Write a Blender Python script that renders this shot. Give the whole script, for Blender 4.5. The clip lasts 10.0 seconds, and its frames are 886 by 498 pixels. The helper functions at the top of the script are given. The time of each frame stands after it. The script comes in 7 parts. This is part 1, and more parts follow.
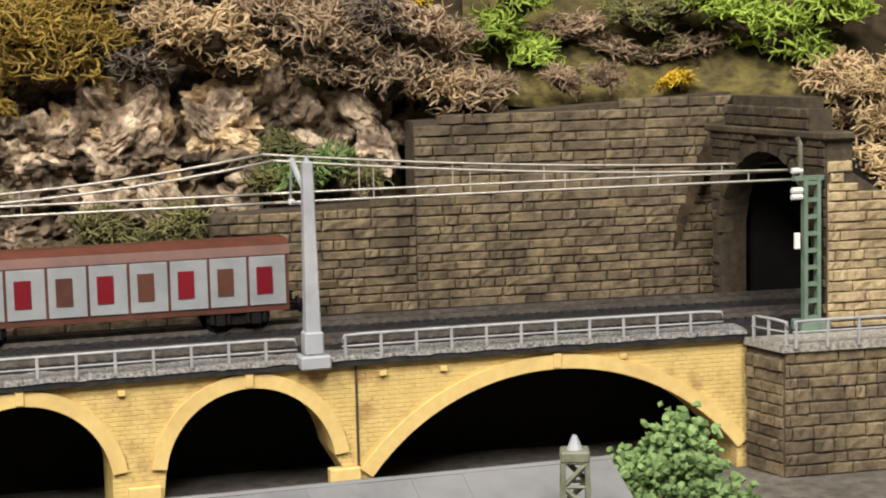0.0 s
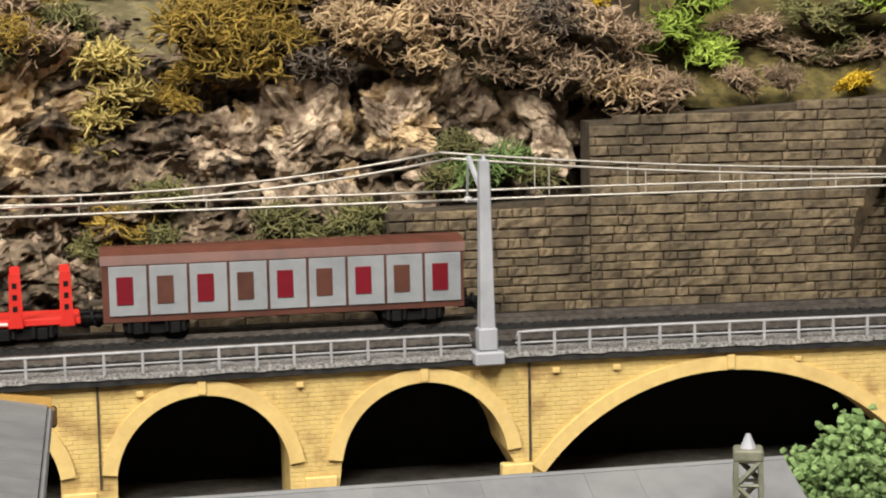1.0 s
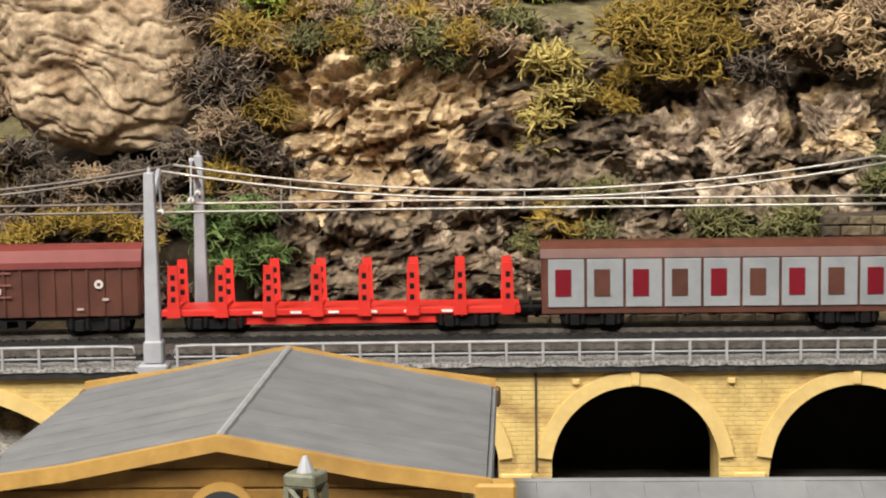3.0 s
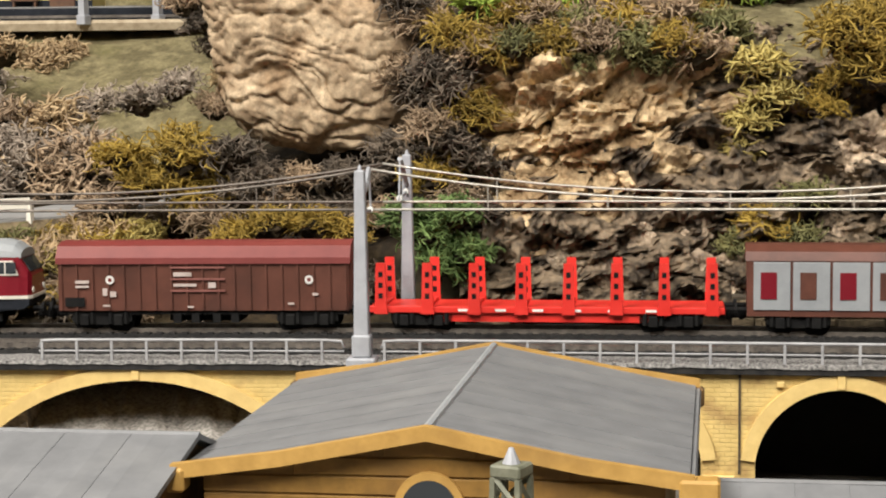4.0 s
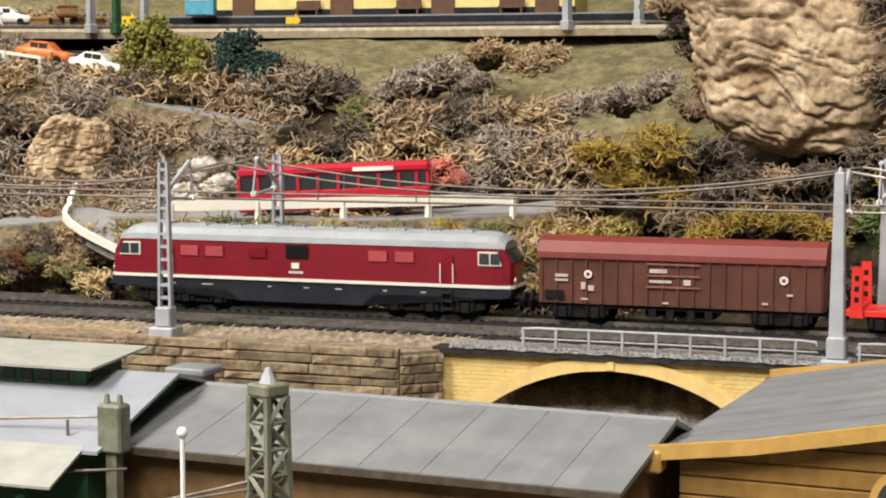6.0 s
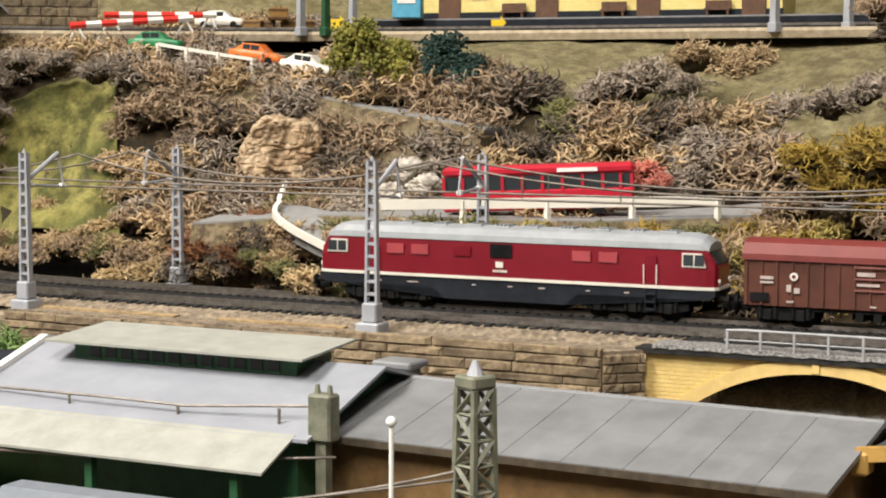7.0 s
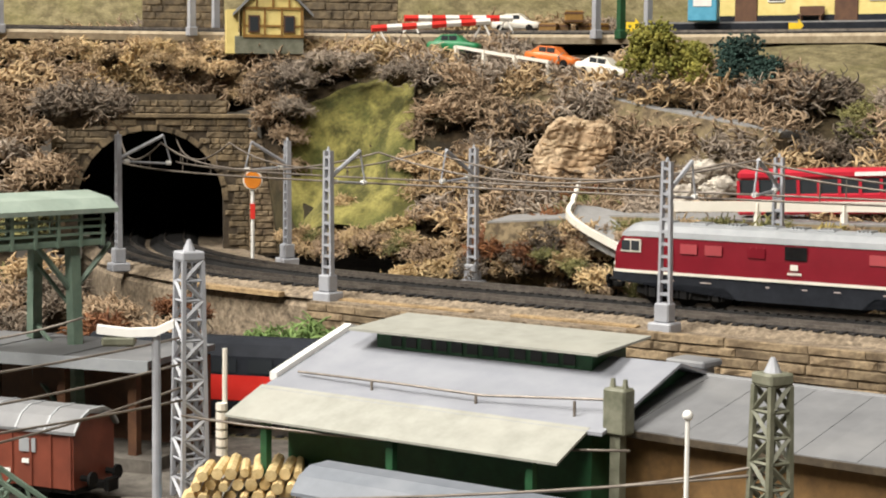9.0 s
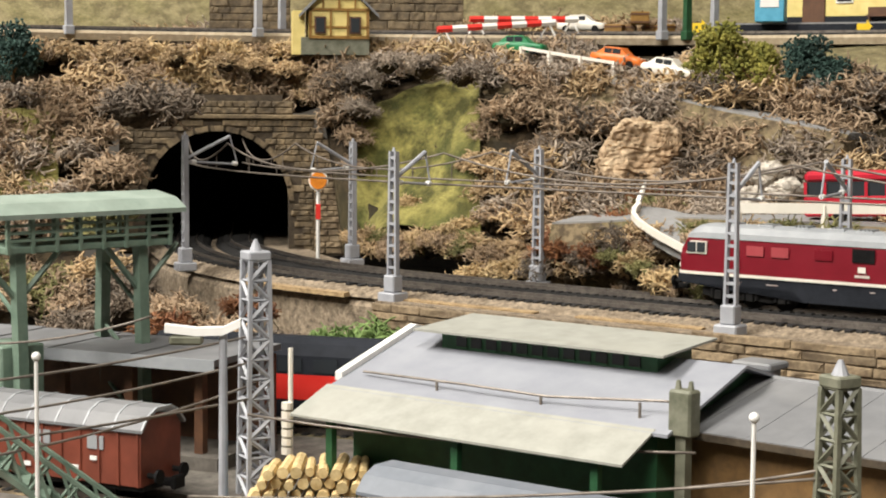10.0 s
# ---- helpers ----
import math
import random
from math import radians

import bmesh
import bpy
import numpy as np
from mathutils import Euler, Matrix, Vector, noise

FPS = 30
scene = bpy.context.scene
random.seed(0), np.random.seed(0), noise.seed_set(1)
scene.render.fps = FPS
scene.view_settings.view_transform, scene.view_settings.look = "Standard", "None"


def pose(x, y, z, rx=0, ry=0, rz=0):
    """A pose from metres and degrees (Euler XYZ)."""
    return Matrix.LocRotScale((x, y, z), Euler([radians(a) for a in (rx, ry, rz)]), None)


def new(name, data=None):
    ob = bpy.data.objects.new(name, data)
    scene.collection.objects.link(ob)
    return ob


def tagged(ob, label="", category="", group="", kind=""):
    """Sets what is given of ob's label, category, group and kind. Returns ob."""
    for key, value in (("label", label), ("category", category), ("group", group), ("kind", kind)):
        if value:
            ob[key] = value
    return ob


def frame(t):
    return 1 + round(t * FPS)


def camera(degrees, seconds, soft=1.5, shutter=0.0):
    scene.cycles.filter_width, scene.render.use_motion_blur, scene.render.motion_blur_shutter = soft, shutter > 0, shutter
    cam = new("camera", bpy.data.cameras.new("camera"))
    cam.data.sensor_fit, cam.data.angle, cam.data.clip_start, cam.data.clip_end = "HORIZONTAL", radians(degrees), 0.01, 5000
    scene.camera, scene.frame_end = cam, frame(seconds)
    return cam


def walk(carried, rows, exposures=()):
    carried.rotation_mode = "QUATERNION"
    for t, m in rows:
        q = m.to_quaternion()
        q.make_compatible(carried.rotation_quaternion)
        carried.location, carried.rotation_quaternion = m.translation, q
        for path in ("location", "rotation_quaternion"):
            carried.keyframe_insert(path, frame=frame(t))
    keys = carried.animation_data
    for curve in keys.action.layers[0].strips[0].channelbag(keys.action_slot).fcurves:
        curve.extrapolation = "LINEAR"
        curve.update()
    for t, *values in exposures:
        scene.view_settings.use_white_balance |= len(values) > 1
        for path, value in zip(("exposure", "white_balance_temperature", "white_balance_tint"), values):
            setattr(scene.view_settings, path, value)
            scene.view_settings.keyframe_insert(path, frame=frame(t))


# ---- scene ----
U = 0.0009  # one unit of the plan, in metres

# camera: seconds, plan x, y, z, pitch, roll, yaw
PATH = [
    (0.0, 7.6, 40.5, 89.2, -6.61, 1.41, 2.09),
    (0.5, 7.2, 37.9, 88.7, -6.50, 1.30, 4.08),
    (1.0, 6.7, 35.3, 88.3, -6.39, 1.22, 7.64),
    (1.5, 5.5, 29.5, 87.6, -6.21, 1.07, 11.45),
    (2.0, 5.3, 27.0, 86.7, -6.04, 0.96, 14.62),
    (2.5, 4.9, 23.5, 86.3, -5.95, 0.88, 17.99),
    (4.0, 5.8, 14.5, 85.0, -5.64, 0.59, 27.69),
    (4.5, 6.1, 11.5, 83.9, -5.50, 0.49, 31.41),
    (5.0, 7.2, 8.3, 83.3, -5.38, 0.32, 35.20),
    (5.5, 8.1, 4.7, 82.7, -5.30, 0.17, 39.11),
    (6.0, 9.1, 2.3, 81.8, -5.20, 0.01, 42.66),
    (7.5, 11.9, -3.7, 79.9, -5.01, -0.23, 51.90),
    (8.0, 12.9, -5.2, 79.6, -4.98, -0.34, 54.33),
    (8.5, 14.0, -7.0, 79.2, -4.95, -0.43, 56.53),
    (9.0, 15.1, -8.7, 78.7, -4.93, -0.49, 58.35),
    (9.5, 14.8, -8.8, 78.6, -4.91, -0.51, 59.64),
    (10.0, 15.3, -9.3, 78.6, -4.91, -0.54, 60.42),
]
cam = camera(28.0, 10.0, soft=2.0)
walk(cam, [(t, pose(x * U, y * U, z * U, 90 + p, r, w)) for t, x, y, z, p, r, w in PATH])

# ---- light: a hall with three rows of white ceiling panels ----
world = bpy.data.worlds.new("hall_air")
scene.world = world
world.use_nodes = True
world.node_tree.nodes["Background"].inputs[0].default_value = (1.0, 0.93, 0.84, 1)
world.node_tree.nodes["Background"].inputs[1].default_value = 0.05
scene.view_settings.exposure = 0.0


def ceiling_lamp(x, y, z, sx, sy, watts):
    data = bpy.data.lights.new("ceiling_lamp", "AREA")
    data.shape, data.size, data.size_y, data.energy = "RECTANGLE", sx, sy, watts
    data.color = (1.0, 0.95, 0.87)
    ob = new("ceiling_lamp", data)
    ob.matrix_world = pose(x, y, z)
    return ob


ceiling_lamp(-0.7, -1.1, 1.5, 0.3, 1.4, 87)
ceiling_lamp(0.55, -0.9, 1.5, 0.3, 1.4, 62)
ceiling_lamp(-1.5, -0.1, 1.7, 0.3, 1.2, 15)


# ---- materials ----
def mat(name, dark, light, size=6.0, rough=0.7, bump=0.3, metal=0.0, fine=None, spread=0.0, stain=None, stain_size=30.0,
        stain_amount=0.5, depth=0.4, brick=None, wave=None, coat=0.0):
    """dark/light: the two ends of the grain; size: the grain in plan units; stain: a second colour in broad patches;
    spread: change of value from object to object; brick: (length, height) of faint courses; wave: size of ridges."""
    m = bpy.data.materials.new(name)
    m.use_nodes = True
    nt = m.node_tree
    n, l = nt.nodes, nt.links
    b = n["Principled BSDF"]
    b.inputs["Roughness"].default_value, b.inputs["Metallic"].default_value = rough, metal
    b.inputs["Coat Weight"].default_value = coat
    geo = n.new("ShaderNodeNewGeometry")
    tex = n.new("ShaderNodeTexNoise")
    tex.inputs["Scale"].default_value = 1 / (size * U)
    tex.inputs["Detail"].default_value = 6
    tex.inputs["Roughness"].default_value = 0.65
    l.new(geo.outputs["Position"], tex.inputs["Vector"])
    ramp = n.new("ShaderNodeValToRGB")
    ramp.color_ramp.elements[0].position, ramp.color_ramp.elements[1].position = (0.41, 0.60) if depth > 0.8 else (0.34, 0.66)
    ramp.color_ramp.elements[0].color, ramp.color_ramp.elements[1].color = (*dark, 1), (*light, 1)
    l.new(tex.outputs["Fac"], ramp.inputs["Fac"])
    col = ramp.outputs["Color"]
    if stain:
        big = n.new("ShaderNodeTexNoise")
        big.inputs["Scale"].default_value, big.inputs["Detail"].default_value = 1 / (stain_size * U), 4
        l.new(geo.outputs["Position"], big.inputs["Vector"])
        br = n.new("ShaderNodeMapRange")
        br.inputs["From Min"].default_value, br.inputs["From Max"].default_value = 0.5, 0.72
        br.inputs["To Max"].default_value = stain_amount
        l.new(big.outputs["Fac"], br.inputs["Value"])
        mix = n.new("ShaderNodeMix")
        mix.data_type = "RGBA"
        mix.inputs["B"].default_value = (*stain, 1)
        l.new(br.outputs["Result"], mix.inputs["Factor"])
        l.new(col, mix.inputs["A"])
        col = mix.outputs["Result"]
    if spread:
        info = n.new("ShaderNodeObjectInfo")
        mr = n.new("ShaderNodeMapRange")
        mr.inputs["To Min"].default_value, mr.inputs["To Max"].default_value = 1 - spread, 1 + spread
        l.new(info.outputs["Random"], mr.inputs["Value"])
        hsv = n.new("ShaderNodeHueSaturation")
        l.new(mr.outputs["Result"], hsv.inputs["Value"])
        l.new(col, hsv.inputs["Color"])
        col = hsv.outputs["Color"]
    height = tex.outputs["Fac"]
    if fine:
        ft = n.new("ShaderNodeTexNoise")
        ft.inputs["Scale"].default_value, ft.inputs["Detail"].default_value = 1 / (fine * U), 8
        ft.inputs["Roughness"].default_value, ft.inputs["Distortion"].default_value = 0.75, 0.4
        l.new(geo.outputs["Position"], ft.inputs["Vector"])
        fr = n.new("ShaderNodeMapRange")
        fr.inputs["From Min"].default_value, fr.inputs["From Max"].default_value = 0.32, 0.68
        fr.inputs["To Min"].default_value, fr.inputs["To Max"].default_value = 0.62, 1.35
        l.new(ft.outputs["Fac"], fr.inputs["Value"])
        fh = n.new("ShaderNodeHueSaturation")
        l.new(fr.outputs["Result"], fh.inputs["Value"])
        l.new(col, fh.inputs["Color"])
        col = fh.outputs["Color"]
        fa = n.new("ShaderNodeMath")
        l.new(height, fa.inputs[0])
        l.new(ft.outputs["Fac"], fa.inputs[1])
        height = fa.outputs[0]
    if brick:
        co = n.new("ShaderNodeTexCoord")
        bt = n.new("ShaderNodeTexBrick")
        bt.inputs["Scale"].default_value = 1 / U
        bt.inputs["Brick Width"].default_value, bt.inputs["Row Height"].default_value = brick
        bt.inputs["Mortar Size"].default_value = brick[1] * 0.12
        bt.inputs["Mortar Smooth"].default_value = 0.6
        bt.inputs["Color1"].default_value = bt.inputs["Color2"].default_value = (1, 1, 1, 1)
        bt.inputs["Mortar"].default_value = (0, 0, 0, 1)
        l.new(co.outputs["UV"], bt.inputs["Vector"])
        add = n.new("ShaderNodeMath")
        add.operation = "MULTIPLY_ADD"
        add.inputs[1].default_value = 0.07
        l.new(height, add.inputs[0])
        l.new(bt.outputs["Color"], add.inputs[2])
        height = add.outputs[0]
    if wave:
        wv = n.new("ShaderNodeTexWave")
        wv.bands_direction = "Z"
        wv.inputs["Scale"].default_value = 1 / (wave * U) / 6.28
        wv.inputs["Distortion"].default_value, wv.inputs["Detail"].default_value = 5, 3
        wv.inputs["Detail Scale"].default_value = 1.2
        l.new(geo.outputs["Position"], wv.inputs["Vector"])
        add = n.new("ShaderNodeMath")
        l.new(wv.outputs["Fac"], add.inputs[0])
        l.new(height, add.inputs[1])
        height = add.outputs[0]
    if bump:
        bp = n.new("ShaderNodeBump")
        bp.inputs["Strength"].default_value, bp.inputs["Distance"].default_value = bump, depth * U
        l.new(height, bp.inputs["Height"])
        l.new(bp.outputs["Normal"], b.inputs["Normal"])
    l.new(col, b.inputs["Base Color"])
    return m


def glass(name, tint):
    m = bpy.data.materials.new(name)
    m.use_nodes = True
    b = m.node_tree.nodes["Principled BSDF"]
    b.inputs["Base Color"].default_value = (*tint, 1)
    b.inputs["Roughness"].default_value, b.inputs["IOR"].default_value = 0.08, 1.5
    return m


M_YELLOW = mat("yellow_plastic_brick", (0.56, 0.40, 0.14), (0.68, 0.50, 0.19), 5, 0.6, 0.8, stain=(0.24, 0.12, 0.045), stain_size=9, stain_amount=0.7, brick=(3.2, 1.35), depth=0.3)
M_YARCH = mat("yellow_arch_ring", (0.62, 0.44, 0.165), (0.72, 0.53, 0.21), 4, 0.55, 0.2, stain=(0.34, 0.2, 0.08), stain_size=18, stain_amount=0.3)
M_STONE = mat("grey_brown_stone", (0.075, 0.055, 0.033), (0.21, 0.158, 0.092), 6, 0.8, 0.6, spread=0.25, stain=(0.045, 0.033, 0.02), stain_size=26, stain_amount=0.75, fine=1.6)
M_STONE_L = mat("sunlit_tan_stone", (0.105, 0.072, 0.042), (0.30, 0.225, 0.135), 6, 0.85, 0.6, spread=0.25, stain=(0.075, 0.05, 0.03), stain_size=22, stain_amount=0.7, fine=1.6)
M_STONE_P = mat("soot_stained_tan_stone", (0.06, 0.044, 0.026), (0.21, 0.155, 0.088), 6, 0.85, 0.6, spread=0.25, stain=(0.03, 0.022, 0.014), stain_size=24, stain_amount=0.85, fine=1.6)
M_STONE_D = mat("dark_patchy_stone", (0.03, 0.022, 0.014), (0.10, 0.075, 0.044), 6, 0.85, 0.6, spread=0.25, stain=(0.02, 0.014, 0.009), stain_size=24, stain_amount=0.8, fine=1.6)
# East wing wall stone, made paler to hold the light falling on it.
M_STONE_W = mat("lit_sandstone", (0.24, 0.18, 0.10), (0.44, 0.345, 0.20), 6, 0.85, 0.5, spread=0.18, stain=(0.14, 0.10, 0.05), stain_size=22, stain_amount=0.5, fine=1.6)
M_MORTAR = mat("dark_mortar", (0.035, 0.026, 0.017), (0.08, 0.06, 0.038), 3, 0.95, 0.4)
M_CORK = mat("cork_bark", (0.23, 0.145, 0.068), (0.72, 0.54, 0.315), 10, 0.7, 0.7, stain=(0.10, 0.056, 0.024), stain_size=24, stain_amount=0.65, depth=1.1, fine=2.6)
M_CORK_L = mat("pale_cork_bark", (0.28, 0.195, 0.115), (0.53, 0.405, 0.265), 12, 0.85, 0.5, stain=(0.27, 0.15, 0.065), stain_size=30, stain_amount=0.7, depth=0.9, fine=2.4)
M_ROCK = mat("glossy_brown_rock", (0.17, 0.118, 0.078), (0.68, 0.535, 0.38), 8, 0.38, 0.8, spread=0.3, stain=(0.08, 0.048, 0.027), stain_size=17, stain_amount=0.7, depth=1.2, fine=2.2)
# Dark copy of M_ROCK: shade of the hollows between lumps painted in.
M_ROCKD = mat("hollow_shade_rock", (0.03, 0.021, 0.013), (0.34, 0.255, 0.17), 9, 0.42, 0.9, stain=(0.022, 0.013, 0.007), stain_size=22, stain_amount=0.75, depth=1.4, fine=2.2)
# Kept near-black: stands in for shade in gaps and inside the bushes too.
M_HILL = mat("dark_earth_and_bush_shade", (0.016, 0.011, 0.006), (0.05, 0.034, 0.017), 7, 0.95, 0.8, depth=1.5, stain=(0.04, 0.036, 0.013), stain_size=40)
M_MEADOW = mat("olive_grass_mat", (0.12, 0.098, 0.045), (0.235, 0.198, 0.10), 9, 0.95, 0.8, stain=(0.16, 0.145, 0.05), stain_size=35, stain_amount=0.6, depth=1.0, fine=1.8)
M_FELT = mat("moss_green_mat", (0.06, 0.058, 0.012), (0.24, 0.215, 0.06), 14, 0.95, 0.8, stain=(0.05, 0.062, 0.01), stain_size=26, stain_amount=0.9, depth=1.2, fine=2.0)
M_GROUND = mat("grey_yard_ground", (0.06, 0.053, 0.045), (0.15, 0.135, 0.115), 5, 0.9, 0.6, stain=(0.06, 0.05, 0.04), stain_size=30)
M_BALLAST = mat("dark_ballast", (0.004, 0.004, 0.0045), (0.026, 0.025, 0.024), 1.0, 0.9, 0.9, depth=0.5)
M_FORMATION = mat("tan_grey_formation", (0.10, 0.076, 0.052), (0.36, 0.285, 0.20), 2.6, 0.95, 0.8, depth=0.7, stain=(0.10, 0.07, 0.04), stain_size=16, stain_amount=0.6, fine=1.2)
M_BALLAST_L = mat("grey_ballast", (0.13, 0.12, 0.11), (0.44, 0.41, 0.37), 1.3, 0.9, 0.9, depth=0.5)
M_EDGE = mat("speckled_grey_ballast", (0.02, 0.02, 0.021), (0.36, 0.345, 0.33), 0.9, 0.9, 0.9, depth=0.5)
M_RAIL = mat("dark_rail_metal", (0.12, 0.105, 0.095), (0.26, 0.23, 0.20), 3, 0.4, 0.1, metal=0.8)
M_SLEEPER = mat("black_sleeper", (0.012, 0.012, 0.013), (0.035, 0.033, 0.031), 3, 0.6, 0.2)
M_GREYPL = mat("light_grey_plastic", (0.30, 0.31, 0.34), (0.38, 0.39, 0.42), 8, 0.5, 0.1, stain=(0.24, 0.24, 0.25), stain_size=12)
M_RAILING = mat("grey_railing_plastic", (0.26, 0.26, 0.27), (0.40, 0.40, 0.41), 6, 0.5, 0.1)
M_WIRE = mat("bright_wire", (0.42, 0.39, 0.34), (0.60, 0.56, 0.5), 6, 0.35, 0.0, metal=0.5)
M_WIRE_D = mat("dull_wire", (0.12, 0.10, 0.085), (0.22, 0.19, 0.16), 6, 0.5, 0.0, metal=0.3)
M_RED = mat("crimson_loco_paint", (0.155, 0.004, 0.012), (0.185, 0.006, 0.016), 10, 0.32, 0.03, coat=0.12)
M_REDPALE = mat("faded_crimson_panel", (0.36, 0.055, 0.065), (0.40, 0.07, 0.08), 10, 0.4, 0.0)
M_CREAM = mat("cream_stripe", (0.7, 0.66, 0.58), (0.78, 0.74, 0.66), 10, 0.4, 0.0)
M_ROOFGREY = mat("silver_grey_roof", (0.25, 0.265, 0.28), (0.32, 0.335, 0.35), 9, 0.45, 0.05, stain=(0.30, 0.31, 0.32), stain_size=18)
M_SKIRT = mat("blue_black_skirt", (0.010, 0.012, 0.017), (0.018, 0.021, 0.028), 6, 0.45, 0.1)
M_BLACK = mat("black_running_gear", (0.004, 0.004, 0.0045), (0.010, 0.0095, 0.009), 4, 0.5, 0.2)
M_BROWN = mat("oxide_brown_wagon", (0.082, 0.026, 0.015), (0.122, 0.04, 0.025), 9, 0.55, 0.08, stain=(0.05, 0.017, 0.011), stain_size=13, stain_amount=0.7)
M_BROWN_R = mat("oxide_red_wagon_roof", (0.15, 0.025, 0.022), (0.19, 0.035, 0.03), 9, 0.5, 0.05)
M_BRIGHTRED = mat("bright_red_plastic", (0.62, 0.025, 0.018), (0.70, 0.04, 0.03), 9, 0.4, 0.03)
M_BUSRED = mat("deep_red_bus_paint", (0.40, 0.012, 0.028), (0.46, 0.016, 0.034), 9, 0.35, 0.0)
M_BANK = mat("sandy_earth_bank", (0.07, 0.05, 0.028), (0.20, 0.15, 0.085), 4, 0.95, 0.8, depth=1.0, stain=(0.10, 0.10, 0.03), stain_size=20)
M_WHITE = mat("white_paint", (0.70, 0.69, 0.66), (0.80, 0.79, 0.76), 9, 0.5, 0.03)
M_GLASS = glass("dark_window_glass", (0.03, 0.035, 0.04))
M_GLASS_L = glass("pale_window_glass", (0.22, 0.23, 0.24))
M_SLATE = mat("grey_slate_roof", (0.14, 0.143, 0.15), (0.178, 0.181, 0.188), 9, 0.6, 0.2, stain=(0.215, 0.215, 0.215), stain_size=20, stain_amount=0.55, spread=0.05)
M_OCHRE = mat("ochre_timber_wall", (0.19, 0.10, 0.018), (0.29, 0.155, 0.03), 5, 0.65, 0.3, stain=(0.14, 0.07, 0.02), stain_size=16)
M_OCHRE_L = mat("yellow_ochre_trim", (0.36, 0.205, 0.05), (0.47, 0.28, 0.075), 5, 0.55, 0.1, stain=(0.25, 0.14, 0.045), stain_size=12)
M_WOODBR = mat("brown_board_wall", (0.10, 0.055, 0.018), (0.19, 0.105, 0.035), 5, 0.8, 0.3)
M_ZINC = mat("pale_blue_grey_sheet", (0.225, 0.235, 0.268), (0.275, 0.285, 0.315), 12, 0.5, 0.05, stain=(0.20, 0.21, 0.235), stain_size=30)
M_CREAMROOF = mat("weathered_cream_roof", (0.25, 0.25, 0.218), (0.32, 0.32, 0.285), 6, 0.7, 0.15, stain=(0.34, 0.335, 0.295), stain_size=20)
M_GREEN = mat("dark_green_timber", (0.010, 0.055, 0.02), (0.02, 0.09, 0.035), 5, 0.55, 0.1)
M_TOWER = mat("sage_green_steel", (0.11, 0.165, 0.125), (0.17, 0.235, 0.18), 6, 0.55, 0.1)
M_TOWER_L = mat("pale_sage_sheet", (0.22, 0.28, 0.235), (0.30, 0.36, 0.31), 8, 0.55, 0.1, stain=(0.20, 0.24, 0.20), stain_size=18)
M_LATTICE = mat("olive_grey_lattice", (0.10, 0.105, 0.07), (0.19, 0.19, 0.14), 4, 0.6, 0.2)
M_MOSS = mat("moss_brown_slope", (0.045, 0.035, 0.008), (0.14, 0.11, 0.03), 8, 0.95, 0.8, stain=(0.03, 0.024, 0.008), stain_size=30, stain_amount=0.8, depth=1.2)
# Near-black: shade in tunnels and behind arches put into colour; also black cloth.
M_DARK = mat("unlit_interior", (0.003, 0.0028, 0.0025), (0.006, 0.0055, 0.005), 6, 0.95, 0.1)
M_ROAD = mat("grey_road", (0.20, 0.198, 0.195), (0.28, 0.275, 0.27), 5, 0.85, 0.2, stain=(0.2, 0.195, 0.19), stain_size=30)
M_HALL = mat("hall_wall_paint", (0.22, 0.20, 0.175), (0.27, 0.25, 0.22), 200, 0.8, 0.05)


M_OCHREWOOD = mat("weathered_tan_board", (0.22, 0.145, 0.07), (0.42, 0.30, 0.16), 3, 0.85, 0.4, stain=(0.12, 0.08, 0.04), stain_size=10, fine=1.0)
M_STENCIL = mat("faded_white_stencil", (0.42, 0.34, 0.31), (0.55, 0.47, 0.44), 3, 0.6, 0.0)
M_BROWNP = mat("pale_oxide_rail", (0.20, 0.075, 0.06), (0.26, 0.10, 0.085), 5, 0.5, 0.0)
for m_ in (M_BLACK, M_SKIRT, M_BALLAST, M_SLEEPER, M_DARK, M_HILL):
    b_ = m_.node_tree.nodes["Principled BSDF"]
    b_.inputs["Specular IOR Level"].default_value = 0.22
    b_.inputs["Roughness"].default_value = 0.8


# ---- mesh helpers (all lengths in plan units) ----
def part(name, bm, material, parent=None, label="", smooth=False, at=None):
    for v in bm.verts:
        v.co *= U
    bmesh.ops.recalc_face_normals(bm, faces=bm.faces)
    me = bpy.data.meshes.new(name)
    bm.to_mesh(me)
    bm.free()
    me.materials.append(material)
    if smooth:
        me.polygons.foreach_set("use_smooth", [True] * len(me.polygons))
    ob = new(name, me)
    if parent is not None:
        ob.parent = parent
    if at is not None:
        ob.matrix_local = at
    if label:
        ob["label"] = label
    return ob


def at(x, y, z, rz=0.0, rx=0.0, ry=0.0):
    return pose(x * U, y * U, z * U, rx, ry, rz)


def thing(name, m, label, category, group="", kind=""):
    ob = new(name)
    ob.empty_display_size = 0.005
    ob.matrix_world = m
    return tagged(ob, label, category, group, kind)


def box(bm, x0, x1, y0, y1, z0, z1, bev=0.0):
    vs = [bm.verts.new((x, y, z)) for z in (z0, z1) for y in (y0, y1) for x in (x0, x1)]
    fs = [bm.faces.new([vs[i] for i in f]) for f in ((0, 1, 3, 2), (4, 6, 7, 5), (0, 4, 5, 1), (2, 3, 7, 6), (0, 2, 6, 4), (1, 5, 7, 3))]
    if bev:
        es = list({e for f in fs for e in f.edges})
        bmesh.ops.bevel(bm, geom=es, offset=bev, segments=1, affect="EDGES")
    return bm


